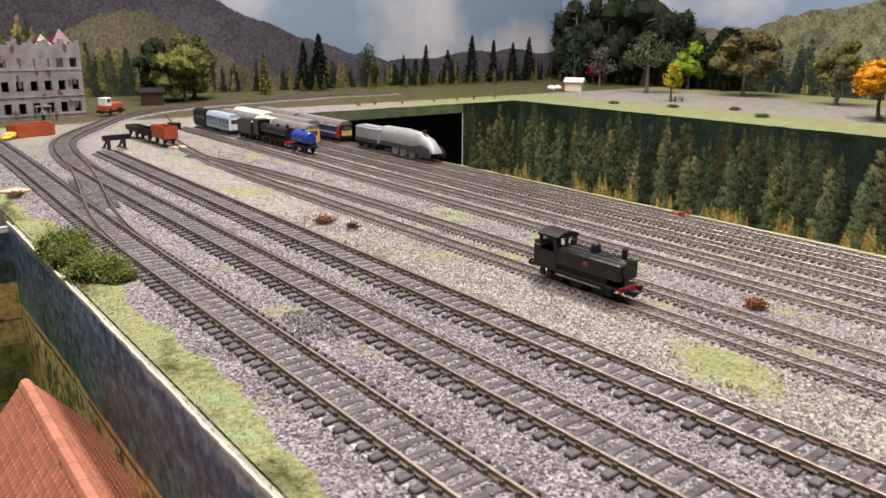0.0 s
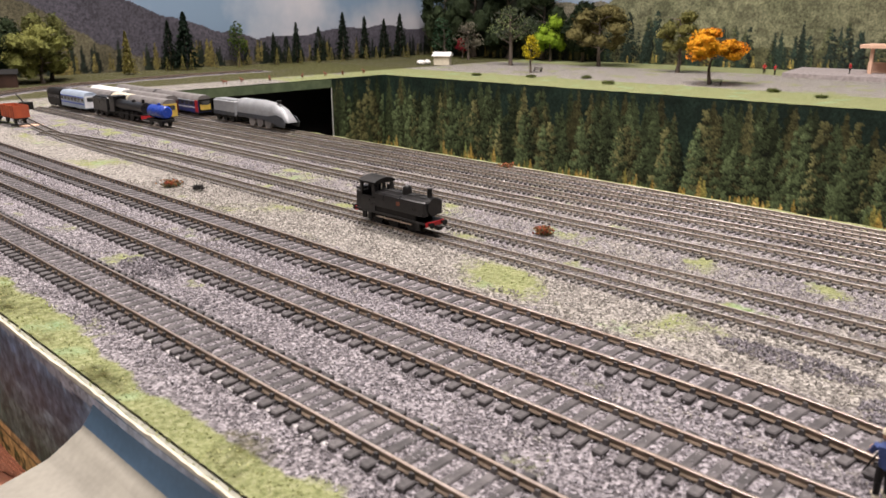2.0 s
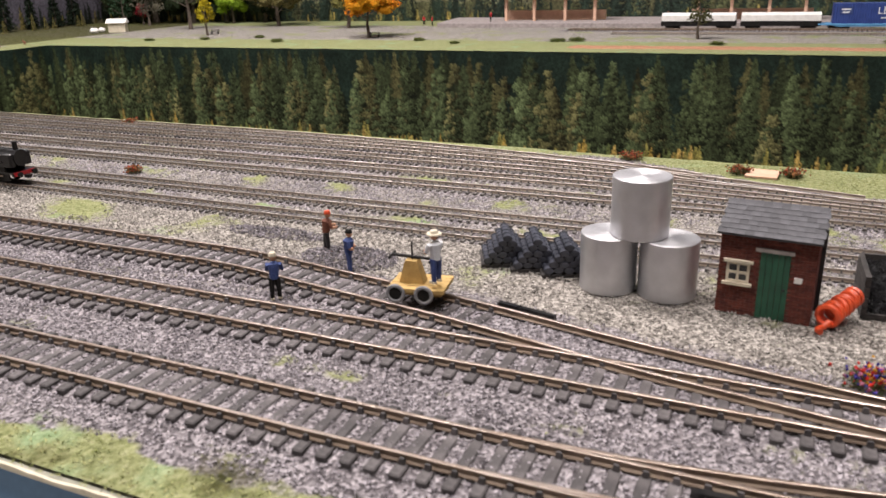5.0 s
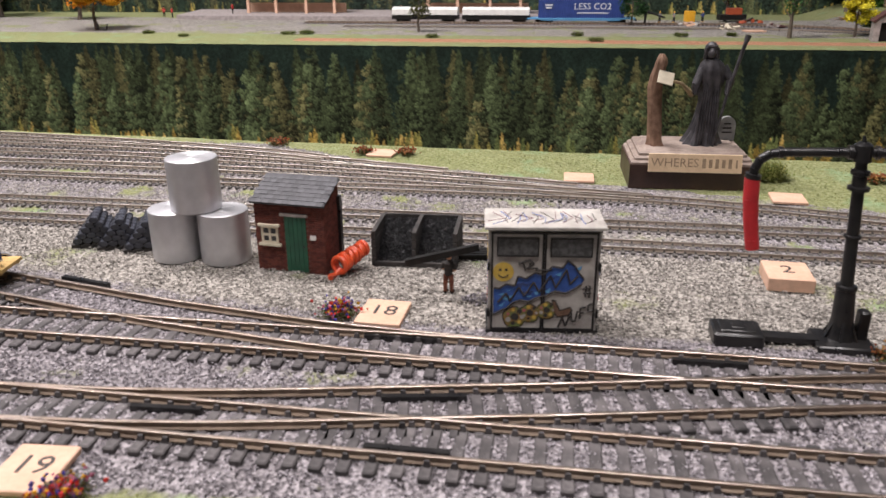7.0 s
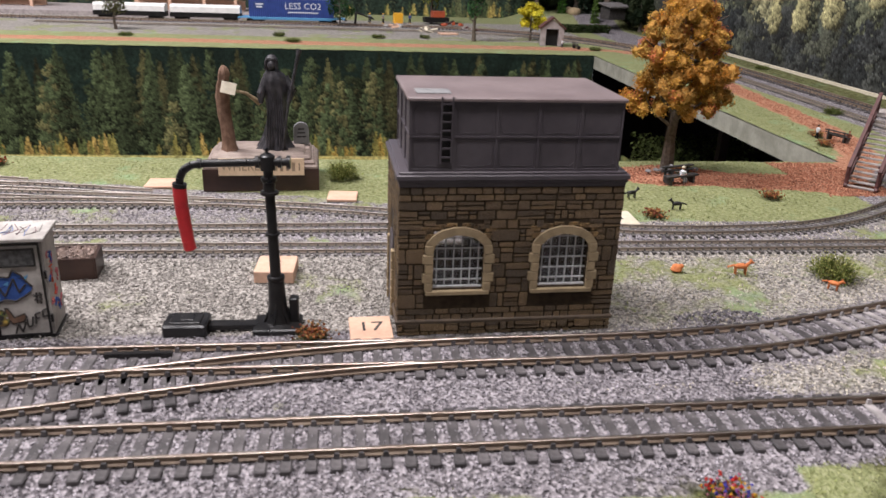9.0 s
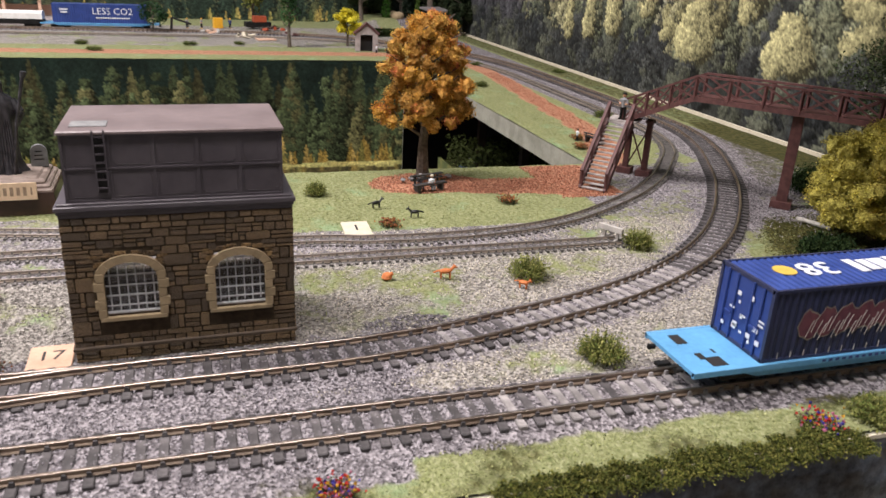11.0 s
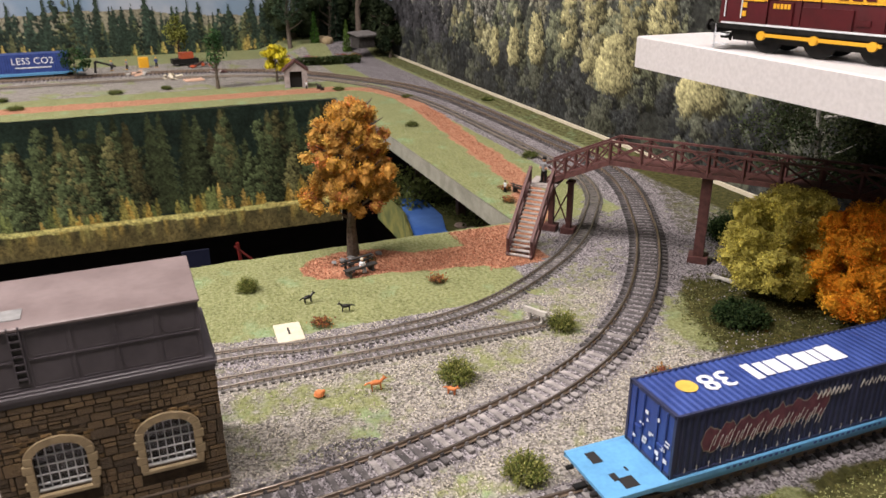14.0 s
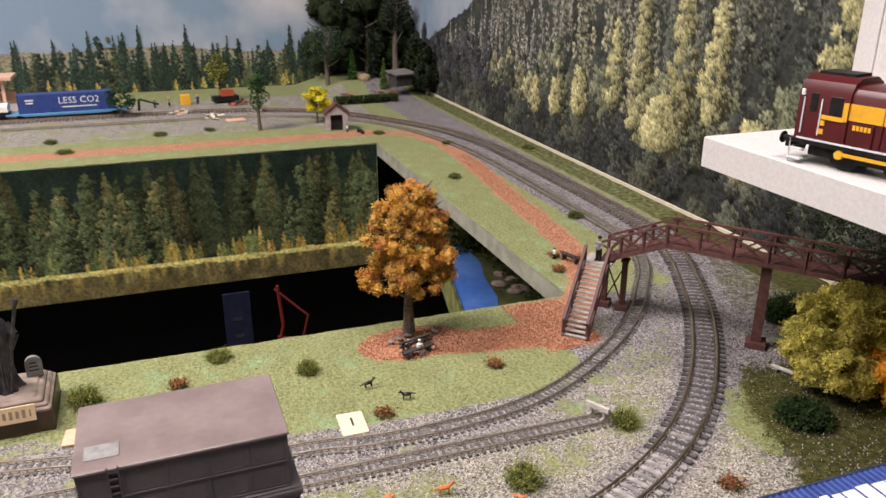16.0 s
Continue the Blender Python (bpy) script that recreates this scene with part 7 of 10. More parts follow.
def flat_wagon(x, y, rz, length, near, z=4.7):
    t = thing("container_wagon", x, y, z, rz, "light blue flat wagon standing on the rails" if near else "blue flat wagon on a far siding", "flat wagon", "container wagons")
    L = length
    bm = bmesh.new()
    box(bm, 0, 0, 10.2, L, 36, 1.6)
    part("deck", bm, M["sky_blue"], t, "bright light blue deck", smooth=False)
    for s in (-1, 1):
        bm = bmesh.new()
        prism(bm, [(-L / 2 + 22, 8.9), (-L / 2 + 30, 6.3), (L / 2 - 30, 6.3), (L / 2 - 22, 8.9)], -s * 16.6 - 1.1, -s * 16.6 + 1.1, UP)
        part("side_sill", bm, M["sky_blue"], t, smooth=False)
        bm = bmesh.new()
        cbox(bm, 0, s * 17.4, 10.0, L, 1.6, 2.6, 0.2)
        sill = part("deck_edge", bm, M["sky_blue"], t)
        if near:
            bm = bmesh.new()
            for k in range(26):
                box(bm, -L / 2 + 62 + 3.4 * k + (6 if k > 12 else 0), s * 18.25, 10.0, 1.8, 0.08, 1.3 if k % 3 else 1.0)
            part("edge_writing", bm, M["blue_box"], sill, "row of tiny dark blue writing bars", smooth=False)
    for s in (-1, 1):
        if near:
            # near-black plates painted in for the shade of holes in the deck
            for dx, dy, w, d in ((10, 9, 5, 8), (11, -6, 3, 5), (19, -3, 1, 3), (15, -11, 7, 7)):
                bm = bmesh.new()
                box(bm, s * (L / 2 - dx), dy, 11.05, w, d, 0.3)
                part("deck_opening", bm, M["dark"], t, smooth=False)
        bg = new("bogie")
        bg.parent = t
        bm = bmesh.new()
        for q in (-1, 1):
            box(bm, s * (L / 2 - 34), q * 12, 5, 34, 1.8, 4)
        box(bm, s * (L / 2 - 34), 0, 6, 8, 24, 3)
        part("bogie_frame", bm, M["grime"], bg, smooth=False)
        for q in (-1, 1):
            bm = bmesh.new()
            rod(bm, (s * (L / 2 - 34) + q * 11, -8.4, 5), (s * (L / 2 - 34) + q * 11, 8.4, 5), 1.2)
            for e in (-1, 1):
                rod(bm, (s * (L / 2 - 34) + q * 11, e * 7.9, 5), (s * (L / 2 - 34) + q * 11, e * 9.2, 5), 5.0, seg=20)
            part("wheelset", bm, M["rust"], bg)
        bm = bmesh.new()
        for q in (-1, 1):
            rod(bm, (s * L / 2, q * 10, 8.5), (s * (L / 2 + 3), q * 10, 8.5), 1.2)
        box(bm, s * (L / 2 + 2), 0, 6, 6, 3, 1.4)
        part("coupling", bm, M["grime"], t)
    return t


flat_wagon(134, -802, -90, 206, True)
c = thing("shipping_container", 134, -813, 15.8, -90, "dark blue ribbed container with faded graffiti on the flat wagon", "shipping container")
bm = bmesh.new()
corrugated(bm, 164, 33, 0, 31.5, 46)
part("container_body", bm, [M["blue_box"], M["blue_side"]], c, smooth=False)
bm = bmesh.new()
for s in (-1, 1):
    for e in (-1, 1):
        box(bm, s * 81.6, e * 16.1, 15.8, 1.6, 1.6, 31.8)
    for z in (0.8, 31.0):
        box(bm, s * 81.6, 0, z, 1.6, 33, 1.6)
        box(bm, 0, s * 16.2, z, 163, 1.2, 1.4)
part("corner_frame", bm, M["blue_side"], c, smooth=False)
for k in (-11, -5, 5, 11):
    bm = bmesh.new()
    rod(bm, (-82.6, k, 1), (-82.6, k, 30.5), 0.45, seg=6)
    part("door_bar", bm, M["blue_box"], c)
for k in (-8, 8):
    bm = bmesh.new()
    box(bm, -82.5, k, 12, 0.8, 4, 1)
    part("door_latch", bm, M["blue_box"], c)
bm = bmesh.new()
lathe(bm, [(5.0, 31.55), (5.0, 31.7)], 20, -63, 2)
part("yellow_disc", bm, M["yellow"], c)
rr = random.Random(9)
bm = bmesh.new()
for k, (x, w) in enumerate(((-27, 4.5), (-20.5, 5), (-13, 7.5), (-4, 7.5), (5, 7.5), (12, 4.5), (20, 9))):
    cbox(bm, x, 1, 31.66, w, 11 if k % 3 else 13, 0.2, 0.09)
part("roof_marking", bm, M["white_mark"], c, "bold white roof markings", smooth=False)
for grow in (0.0, 0.35, -0.35):
    words("38", 17.5, M["white_mark"], c, Matrix.Translation((-47.5 + grow, 1.6 + 0.5 * grow, 31.62 + 0.02 * grow)) @ Matrix.Rotation(radians(180), 4, "Z"), name="roof_number", extrude=0.12)
# one wavy sprayed band with a pale outline, and dark scrawl inside
def spray(grow):
    up = [(-66 + 68 * i / 33, 15.2 + 0.13 * i + 5.0 + 1.6 * math.sin(i * 1.35) + 1.0 * math.sin(i * 2.9) + grow) for i in range(34)]
    dn = [(-66 + 68 * i / 33, 15.2 + 0.13 * i - 5.4 + 1.4 * math.sin(i * 1.7 + 1) + 0.9 * math.sin(i * 3.3) - grow) for i in range(34)]
    return [(-67.5 - grow, 15)] + dn + [(3.5 + grow, 20)] + up[::-1]


bm = bmesh.new()
prism(bm, spray(0.7), 16.60, 16.64, UP)
part("graffiti_outline", bm, M["grime_tan"], c, "pale sprayed outline", smooth=False)
bm = bmesh.new()
prism(bm, spray(0.0), 16.66, 16.70, UP)
part("graffiti_band", bm, M["pink"], c, "dusky pink sprayed lettering shapes", smooth=False)
bm = bmesh.new()
for k in range(30):
    x, z = -63 + 2.15 * k, 14 + 2 * math.sin(k * 1.7)
    tube(bm, [(x, z - 4, 0), (x + 1.5, z + 1, 0), (x + 2.6, z + 3.4, 0)], 0.16, 4)
for k in range(15):
    x = -4 + 2.6 * k if k < 7 else 22 + 5 * (k - 7)
    tube(bm, [(x, 22, 0), (x + 1.6, 26, 0), (x + 3, 22.5, 0), (x + 4.2, 25, 0)], 0.3, 4)
for k in range(24):
    tube(bm, [(-75 + 6.4 * k, 1.6, 0), (-75 + 6.4 * k, 4.2, 0)], 0.28, 4)
bm.transform(Matrix.Translation((0, -16.75, 0)) @ Matrix(((1, 0, 0, 0), (0, 0, 1, 0), (0, 1, 0, 0), (0, 0, 0, 1))))
part("chalk_strokes", bm, M["dirty_white"], c)
bm = bmesh.new()
for k in range(16):
    y, z = rr.uniform(-13, 13), rr.uniform(5, 28)
    box(bm, -82.75, y, z, 0.1, rr.uniform(1, 4), rr.uniform(0.7, 2.2))
part("door_writing", bm, M["white_mark"], c, smooth=False)


# ---------------------------------------------------------------- footbridge
def footbridge():
    t = thing("footbridge", 0, 0, 0, 0, "dark maroon timber footbridge with lattice sides over the tracks", "footbridge")
    mw = M["maroon_wood"]
    a = Vector((401, -803, 0))
    b = Vector((436, -840, 46))
    run = (b - a)
    side = Vector((-run.y, run.x, 0)).normalized()
    stairs = new("staircase")
    stairs.parent = t
    n = 16
    for k in range(n):
        p = a + run * ((k + 0.5) / n)
        bm = bmesh.new()
        box(bm, p.x, p.y, p.z, 3.4, 19, 0.9, math.degrees(math.atan2(run.y, run.x)))
        part("step", bm, M["tread"], stairs, smooth=False)

    def bar(parent, p, q, w=1.1, name="rail", h=None):
        bm = bmesh.new()
        p, q = Vector(p), Vector(q)
        d = (q - p)
        m = Matrix.Translation((p + q) / 2) @ d.to_track_quat("X", "Z").to_matrix().to_4x4()
        box(bm, 0, 0, 0, d.length, w, h or w, m=m)
        return part(name, bm, mw, parent, smooth=False)

    for s in (-1, 1):
        o = side * (9.8 * s)
        bar(stairs, a + o, b + o, 1.6, "stringer", 5.0)
        bar(stairs, a + o + Vector((0, 0, 14)), b + o + Vector((0, 0, 14)), 2.4, "handrail")
        bar(stairs, a + o + Vector((0, 0, 7)), b + o + Vector((0, 0, 7)), 0.8, "mid_rail")
        for u in (0.02, 0.36, 0.7, 0.98):
            p = a + run * u + o
            bar(stairs, p - Vector((0, 0, 1)), p + Vector((0, 0, 15)), 2.0, "post")
        for u in (0.02, 0.36, 0.7):
            bar(stairs, a + run * u + o + Vector((0, 0, 1)), a + run * (u + 0.33) + o + Vector((0, 0, 13)), 0.8, "brace")
    # landing, ramp and span
    c0, c1 = Vector((447, -853, 46)), Vector((403, -886, 71.5))
    way = Vector((-0.8, -0.6, 0)).normalized()
    c2 = c1 + way * 300
    across = Vector((-way.y, way.x, 0))
    bm = bmesh.new()
    box(bm, 443, -848, 45.6, 24, 24, 1.2, 45)
    part("landing", bm, M["tread"], t, smooth=False)
    for (p, q, cells) in ((c0, c1, 3), (c1, c2, 12)):
        d = q - p
        m = Matrix.Translation((p + q) / 2) @ d.to_track_quat("X", "Z").to_matrix().to_4x4()
        bm = bmesh.new()
        box(bm, 0, 0, 0, d.length + 1, 21, 1.0, m=m)
        part("deck", bm, mw, t, smooth=False)
        for s in (-1, 1):
            o = across * (10.6 * s)
            bar(t, p + o - Vector((0, 0, 1)), q + o - Vector((0, 0, 1)), 1.8, "bottom_chord", 3.6)
            bar(t, p + o + Vector((0, 0, 16)), q + o + Vector((0, 0, 16)), 2.6, "top_rail", 1.6)
            for k in range(0 if cells == 3 else 1, cells + 1):
                r = p + d * (k / cells) + o
                bar(t, r - Vector((0, 0, 1)), r + Vector((0, 0, 16)), 2.0, "post")
            for k in range(cells):
                r0, r1 = p + d * (k / cells) + o, p + d * ((k + 1) / cells) + o
                bar(t, r0, r1 + Vector((0, 0, 15)), 1.3, "brace")
                bar(t, r0 + Vector((0, 0, 15)), r1, 1.3, "brace")
    for x, y, h, w in ((449, -858, 46, 4.4), (436, -868, 46, 4.4), (343, -929, 70.5, 7.5)):
        bm = bmesh.new()
        box(bm, x, y, h / 2 + 2, w, w, h - 2, 45)
        box(bm, x, y, 2.5, w + 7, w + 7, 5, 45)
        box(bm, x, y, h - 1, w + 2, w + 4, 2.2, 45)
        part("trestle", bm, mw, t, "square maroon pier", smooth=False)
    for p, q in (((449, -858, 4), (436, -868, 40)), ((449, -858, 40), (436, -868, 4))):
        bar(t, p, q, 1.0, "brace")


footbridge()
figurine(440, -844, 46.6, -150, 21, M["grey_cloth"], M["grime"], M["grime"], "grey model figure standing at the top of the footbridge steps", 0.2, 0.4)


# ---------------------------------------------------------------- buffer stops, benches, small animals
def buffer_stop(x, y, rz, mt, label, k=1.0):
    t = thing("buffer_stop", x, y, 1.5, rz, label, "buffer stop", "buffer stops")
    bm = bmesh.new()
    for s in (-1, 1):
        box(bm, 0, s * 5 * k, 4.6 * k, 1.6 * k, 1.8 * k, 9.4 * k)
        rod(bm, (0.5, s * 5 * k, 8 * k), (9 * k, s * 5 * k, 0.8), 0.8 * k)
        box(bm, 4 * k, s * 5 * k, 0.7, 16 * k, 1.2 * k, 1.3)
    part("frame", bm, mt, t, smooth=False)
    bm = bmesh.new()
    box(bm, -1.2 * k, 0, 8.0 * k, 2.4 * k, 18 * k, 3.4 * k)
    part("beam", bm, mt, t, smooth=False)


buffer_stop(296, -762, -62, M["dirty_white"], "pale weathered buffer stop at the end of a siding", 0.95)
buffer_stop(246, 921, 96, M["black"], "black timber buffer stop at the end of a siding", 1.75)


def animal(name, x, y, rz, s, mt, label, tail=True, curled=False, z=0.3):
    bm = bmesh.new()
    if curled:
        ball(bm, (0, 0, 2.2), 3.0, 0.75, 12)
        ball(bm, (2.2, -1.6, 3.2), 1.5, 0.9)
        torus(bm, (0, 0, 1.2), 2.6, 0.9)
    else:
        ball(bm, (0, 0, 5.4), 2.1, 0.85, 12, sx=2.2)
        for px in (-3.2, 3.0):
            for py in (-0.9, 0.9):
                rod(bm, (px, py, 4.8), (px + 0.3, py, 0), 0.6, 0.4, 6)
        rod(bm, (3.4, 0, 6), (5.4, 0, 8), 1.2, 0.9, 8)
        ball(bm, (5.9, 0, 8.3), 1.25)
        rod(bm, (6.4, 0, 8.1), (8.0, 0, 7.7), 0.75, 0.35, 6)
        for py in (-0.7, 0.7):
            rod(bm, (5.6, py, 9), (5.5, py, 10.3), 0.5, 0.1, 5)
        if tail:
            rod(bm, (-4.2, 0, 6), (-8.4, 0, 7.5 if s > 1 else 4.6), 0.7, 0.5, 6)
    for v in bm.verts:
        v.co *= s
    return single(name, bm, mt, x, y, z, rz, label, "model animal", "animal figures")


animal("fox_figure", 263, -611, -60, 0.85, M["fox"], "small orange model fox curled up on the gravel", curled=True)
animal("fox_figure", 258, -642, -95, 0.8, M["fox"], "small orange model fox standing on the gravel")
animal("fox_figure", 238, -679, -140, 0.62, M["fox"], "small orange model fox sitting by a bush")
animal("dog_figure", 383, -631, -75, 0.75, M["black"], "tiny black model dog on the grass", z=0)
animal("dog_figure", 360, -652, 85, 0.75, M["black"], "tiny black model dog with raised tail on the grass", z=0)


def bench(x, y, rz, label="small dark timber picnic bench on red earth"):
    t = thing("picnic_bench", x, y, 0.4, rz, label, "bench", "benches")
    t.scale = (1.25, 1.25, 1.25) if y < -600 and x < 500 else (1, 1, 1)
    for k, (yy, z) in enumerate(((0, 4.4), (-2.2, 4.4), (2.4, 6.6), (2.8, 8.8))):
        bm = bmesh.new()
        box(bm, 0, yy, z, 22, 1.9, 0.8)
        part("slat", bm, M["timber"], t, smooth=False)
    for s in (-1, 1):
        bm = bmesh.new()
        box(bm, s * 8, -0.5, 2.2, 1.2, 5, 4.4)
        box(bm, s * 8, 2.8, 5, 1.2, 0.9, 9)
        part("bench_end", bm, M["timber"], t, smooth=False)


bench(418, -678, -72)
for k in range(6):
    bm = bmesh.new()
    ball(bm, (0, 0, 1.6), 1.0, 0.7, 8)
    for vv in bm.verts:
        vv.co = Vector((vv.co.x * (2.6 + 0.5 * (k % 3)), vv.co.y * (2.0 + 0.4 * (k % 2)), vv.co.z * 1.6)) + Vector([0.8 * noise.noise(tuple(vv.co * 3 + Vector((k, j, 0)))) for j in (0, 7, 13)])
    single("rock", bm, M["grave"], 440 + 3 * (k % 3), -664 - 7.5 * k, 0, 40 * k, "grey rock in red earth at the foot of the autumn tree", "rock", "rocks round the tree")
figurine(421, -672, 1.2, -72, 15, M["grey_cloth"], M["navy"], M["grey_cloth"], "tiny seated model figure in grey and blue", 0, 0.6, None, True)
figurine(418, -680, 1.2, -72, 15, M["white_mark"], M["grey_cloth"], M["cream"], "tiny seated model figure in white", 0, 0.6, None, True)
figurine(560, -868, 0, 10, 12, M["white_mark"], M["grime"], M["grime"], "tiny model figure in a white shirt by the path", 0, 0.3)
figurine(540, -885, 0, 60, 11, M["brown_cloth"], M["grey_cloth"], M["brown_cloth"], "tiny model figure in brown by the path", 0, 0.3)
bench(548, -880, 20, "tiny dark bench by the red path")

# ================================================================ plants
def tree(x, y, h, w, cols, label, trunk=0.35, n=2600, leaf=2.6, depth=None, low=None, z=0.0, branches=9, name="tree", lumps=26, trunk_mt=None, thick=None, core=0.0, lump=0.17, profile=None):
    """A tapered trunk with limbs, and a crown of leaf clumps with gaps. trunk: the bare share of its height."""
    t = thing(name, x, y, z, R.uniform(0, 360), label, "tree", "model trees")
    bm = bmesh.new()
    r = thick or max(1.2, h * 0.028)
    knee = [(0, 0, -0.5), (R.uniform(-1, 1) * r, R.uniform(-1, 1) * r, h * trunk * 0.6), (R.uniform(-1.4, 1.4) * r, R.uniform(-1, 1) * r, h * (trunk + 0.15)), (R.uniform(-1.5, 1.5) * r, R.uniform(-1.5, 1.5) * r, h * 0.86)]
    for (a, b), (r0, r1) in zip(zip(knee, knee[1:]), ((1.45, 1.0), (1.0, 0.72), (0.72, 0.25))):
        rod(bm, a, b, r * r0, r * r1, 8)
    for k in range(branches):
        u = trunk * 0.75 + (0.92 - trunk * 0.75) * k / branches
        a = k * 2.4 + R.uniform(-.4, .4)
        s = h * u
        p = Vector((0, 0, s)) + Vector((math.cos(a), math.sin(a), 0)) * r * 0.3
        q = p + Vector((math.cos(a) * w * 0.26, math.sin(a) * w * 0.26, h * R.uniform(0.08, 0.18) * (1.1 - u)))
        rod(bm, p, q, r * 0.42, r * 0.2, 6)
        rod(bm, q, q + Vector((math.cos(a + .5) * w * 0.12, math.sin(a + .5) * w * 0.12, h * 0.09 * (1.1 - u))), r * 0.2, r * 0.07, 5)
    part("trunk", bm, trunk_mt or M["bark"], t)
    z0 = h * (low if low is not None else trunk * 0.8)
    cz, hz = (z0 + h) / 2, (h - z0) / 2
    cen, tint = [], []
    for k in range(lumps):
        a, e = R.uniform(0, 6.283), R.uniform(-0.9, 1.0)
        rad = math.sqrt(max(0.05, 1 - e * e)) * R.uniform(0.45, 0.86)
        if profile:
            rad = float(np.interp(e, *profile)) * (0.86 + 0.55 * noise.noise((1.5 * math.cos(a) + x, 1.5 * math.sin(a), 2.2 * e))) * math.sqrt(R.uniform(0.62 if e < -0.45 else 0.2, 1.0))
        cen.append((math.cos(a) * rad * w / 2, math.sin(a) * rad * w / 2, cz + e * hz * 0.82))
        c = R.choice(cols)
        k2 = R.uniform(0.75, 1.25)
        tint.append([v * k2 for v in c])
    cen, tint = np.array(cen), np.array(tint)
    if core:
        bm = bmesh.new()
        for c in cen:
            ball(bm, tuple(c), w * core * R.uniform(0.8, 1.15), hz * 0.62 / (w * 0.34) if lump == 0.17 else 1.0, 8)
        for vv in bm.verts:
            vv.co += Vector([0.06 * w * noise.noise(tuple(vv.co * 0.25 + Vector((k, 0, 0)))) for k in (0, 9, 17)])
        mean = tuple(min(1.0, c) for c in tint.mean(0))
        part("inner_foliage", bm, mat("inner_foliage", mean, tuple(c * 0.7 for c in mean), 0.95, 0, 300, 1.0, 1.5, spec=0.1), t)
    pick = rng.integers(0, lumps, n)
    off = rng.normal(0, 1, (n, 3))
    off /= np.linalg.norm(off, axis=1)[:, None]
    p = cen[pick] + off * (rng.uniform(0.55, 1.0, n) ** 0.5)[:, None] * (np.array([w * 0.17, w * 0.17, hz * 0.30]) if lump == 0.17 else np.array([1.0, 1.0, 0.9]) * w * lump * rng.uniform(0.75, 1.25, (n, 1)))
    v, f = spread([(-.5, 0, 0), (0, -.35, .12), (.5, 0, 0), (0, .38, .1)], [(0, 1, 2), (0, 2, 3)], p, rng.uniform(0.6, 1.3, n) * leaf)
    bulk("crown", v, f, M["leaf"], t, tint=np.repeat(np.clip(tint[pick] * rng.uniform(0.7, 1.25, (n, 1)), 0, 1), 2, 0))
    return t


def conifer(x, y, h, w, col, label, n=900, z=0.0):
    t = thing("conifer", x, y, z, R.uniform(0, 360), label, "tree", "model conifers")
    bm = bmesh.new()
    rod(bm, (0, 0, -0.5), (0, 0, h * 0.95), h * 0.02, 0.3, 7)
    part("trunk", bm, M["bark"], t)
    u = rng.uniform(0.04, 1, n) ** 1.25
    a = rng.uniform(0, 6.283, n)
    tier = 0.72 + 0.28 * ((u * 9) % 1)
    rad = w / 2 * (1 - u) ** 0.8 * (1.3 - tier) * rng.uniform(0.55, 1.15, n) * 1.5 + 0.3
    p = np.column_stack([np.cos(a) * rad, np.sin(a) * rad, u * h * 0.97 + h * 0.02])
    v, f = spread([(-.5, 0, 0), (0, -.3, .1), (.5, 0, -.1), (0, .3, .1)], [(0, 1, 2), (0, 2, 3)], p, rng.uniform(0.7, 1.3, n) * h * 0.065)
    bulk("crown", v, f, M["leaf"], t, tint=np.repeat(np.clip(np.array(col) * rng.uniform(0.6, 1.4, (n, 1)), 0, 1), 2, 0))
    return t


def bush(x, y, r, h, label="leafy green tuft on the scenery", cols=((0.14, 0.18, 0.045), (0.24, 0.26, 0.07), (0.34, 0.34, 0.11)), n=420, z=0.0, wide=0.9, name="bush", leafy=True):
    a, e = rng.uniform(0, 6.283, n), rng.uniform(0.05, 1.0, n)
    rr_ = np.sqrt(rng.uniform(0, 1, n)) * r * 0.55
    base = np.column_stack([np.cos(a) * rr_, np.sin(a) * rr_, np.zeros(n) + rng.uniform(0, h * 0.35, n)])
    tip = np.column_stack([np.cos(a) * (rr_ + r * 0.5 * (1 - e)), np.sin(a) * (rr_ + r * 0.5 * (1 - e)), base[:, 2] + h * 0.75 * e * rng.uniform(0.5, 1.0, n)])
    s = np.column_stack([-np.sin(a), np.cos(a), np.zeros(n)]) * wide / 2 * rng.uniform(0.6, 1.3, (n, 1))
    v = np.stack([base - s * 0.6, base + s * 0.6, tip], 1).reshape(-1, 3)
    f = [tuple(q) for q in np.arange(3 * n).reshape(-1, 3)]
    tint = np.array(cols)[rng.integers(0, len(cols), n)] * rng.uniform(0.6, 1.3, (n, 1))
    if leafy:
        # small leaves along every stem, in a rounded heap
        m = 4 * n
        k = rng.integers(0, n, m)
        q = base[k] + (tip - base)[k] * rng.uniform(0.25, 1.05, (m, 1)) + rng.normal(0, r * 0.035, (m, 3))
        lv, lf = spread([(-.5, 0, 0), (0, -.3, .15), (.5, 0, 0), (0, .3, .15)], [(0, 1, 2), (0, 2, 3)], q, rng.uniform(0.6, 1.3, m) * max(1.0, r * 0.095))
        f = f + [tuple(c + len(v) for c in g) for g in lf]
        v = np.concatenate([v, np.array(lv)])
        tint = np.concatenate([tint * 0.7, np.repeat(np.array(cols)[rng.integers(0, len(cols), m)] * rng.uniform(0.75, 1.3, (m, 1)), 2, 0)])
    ob = bulk(name, v, f, M["leaf"], None, label, "bush", tint=np.clip(tint, 0, 1))
    ob.matrix_basis = pose(x * MM, y * MM, z * MM)
    tagged(ob, group="bushes")
    return ob


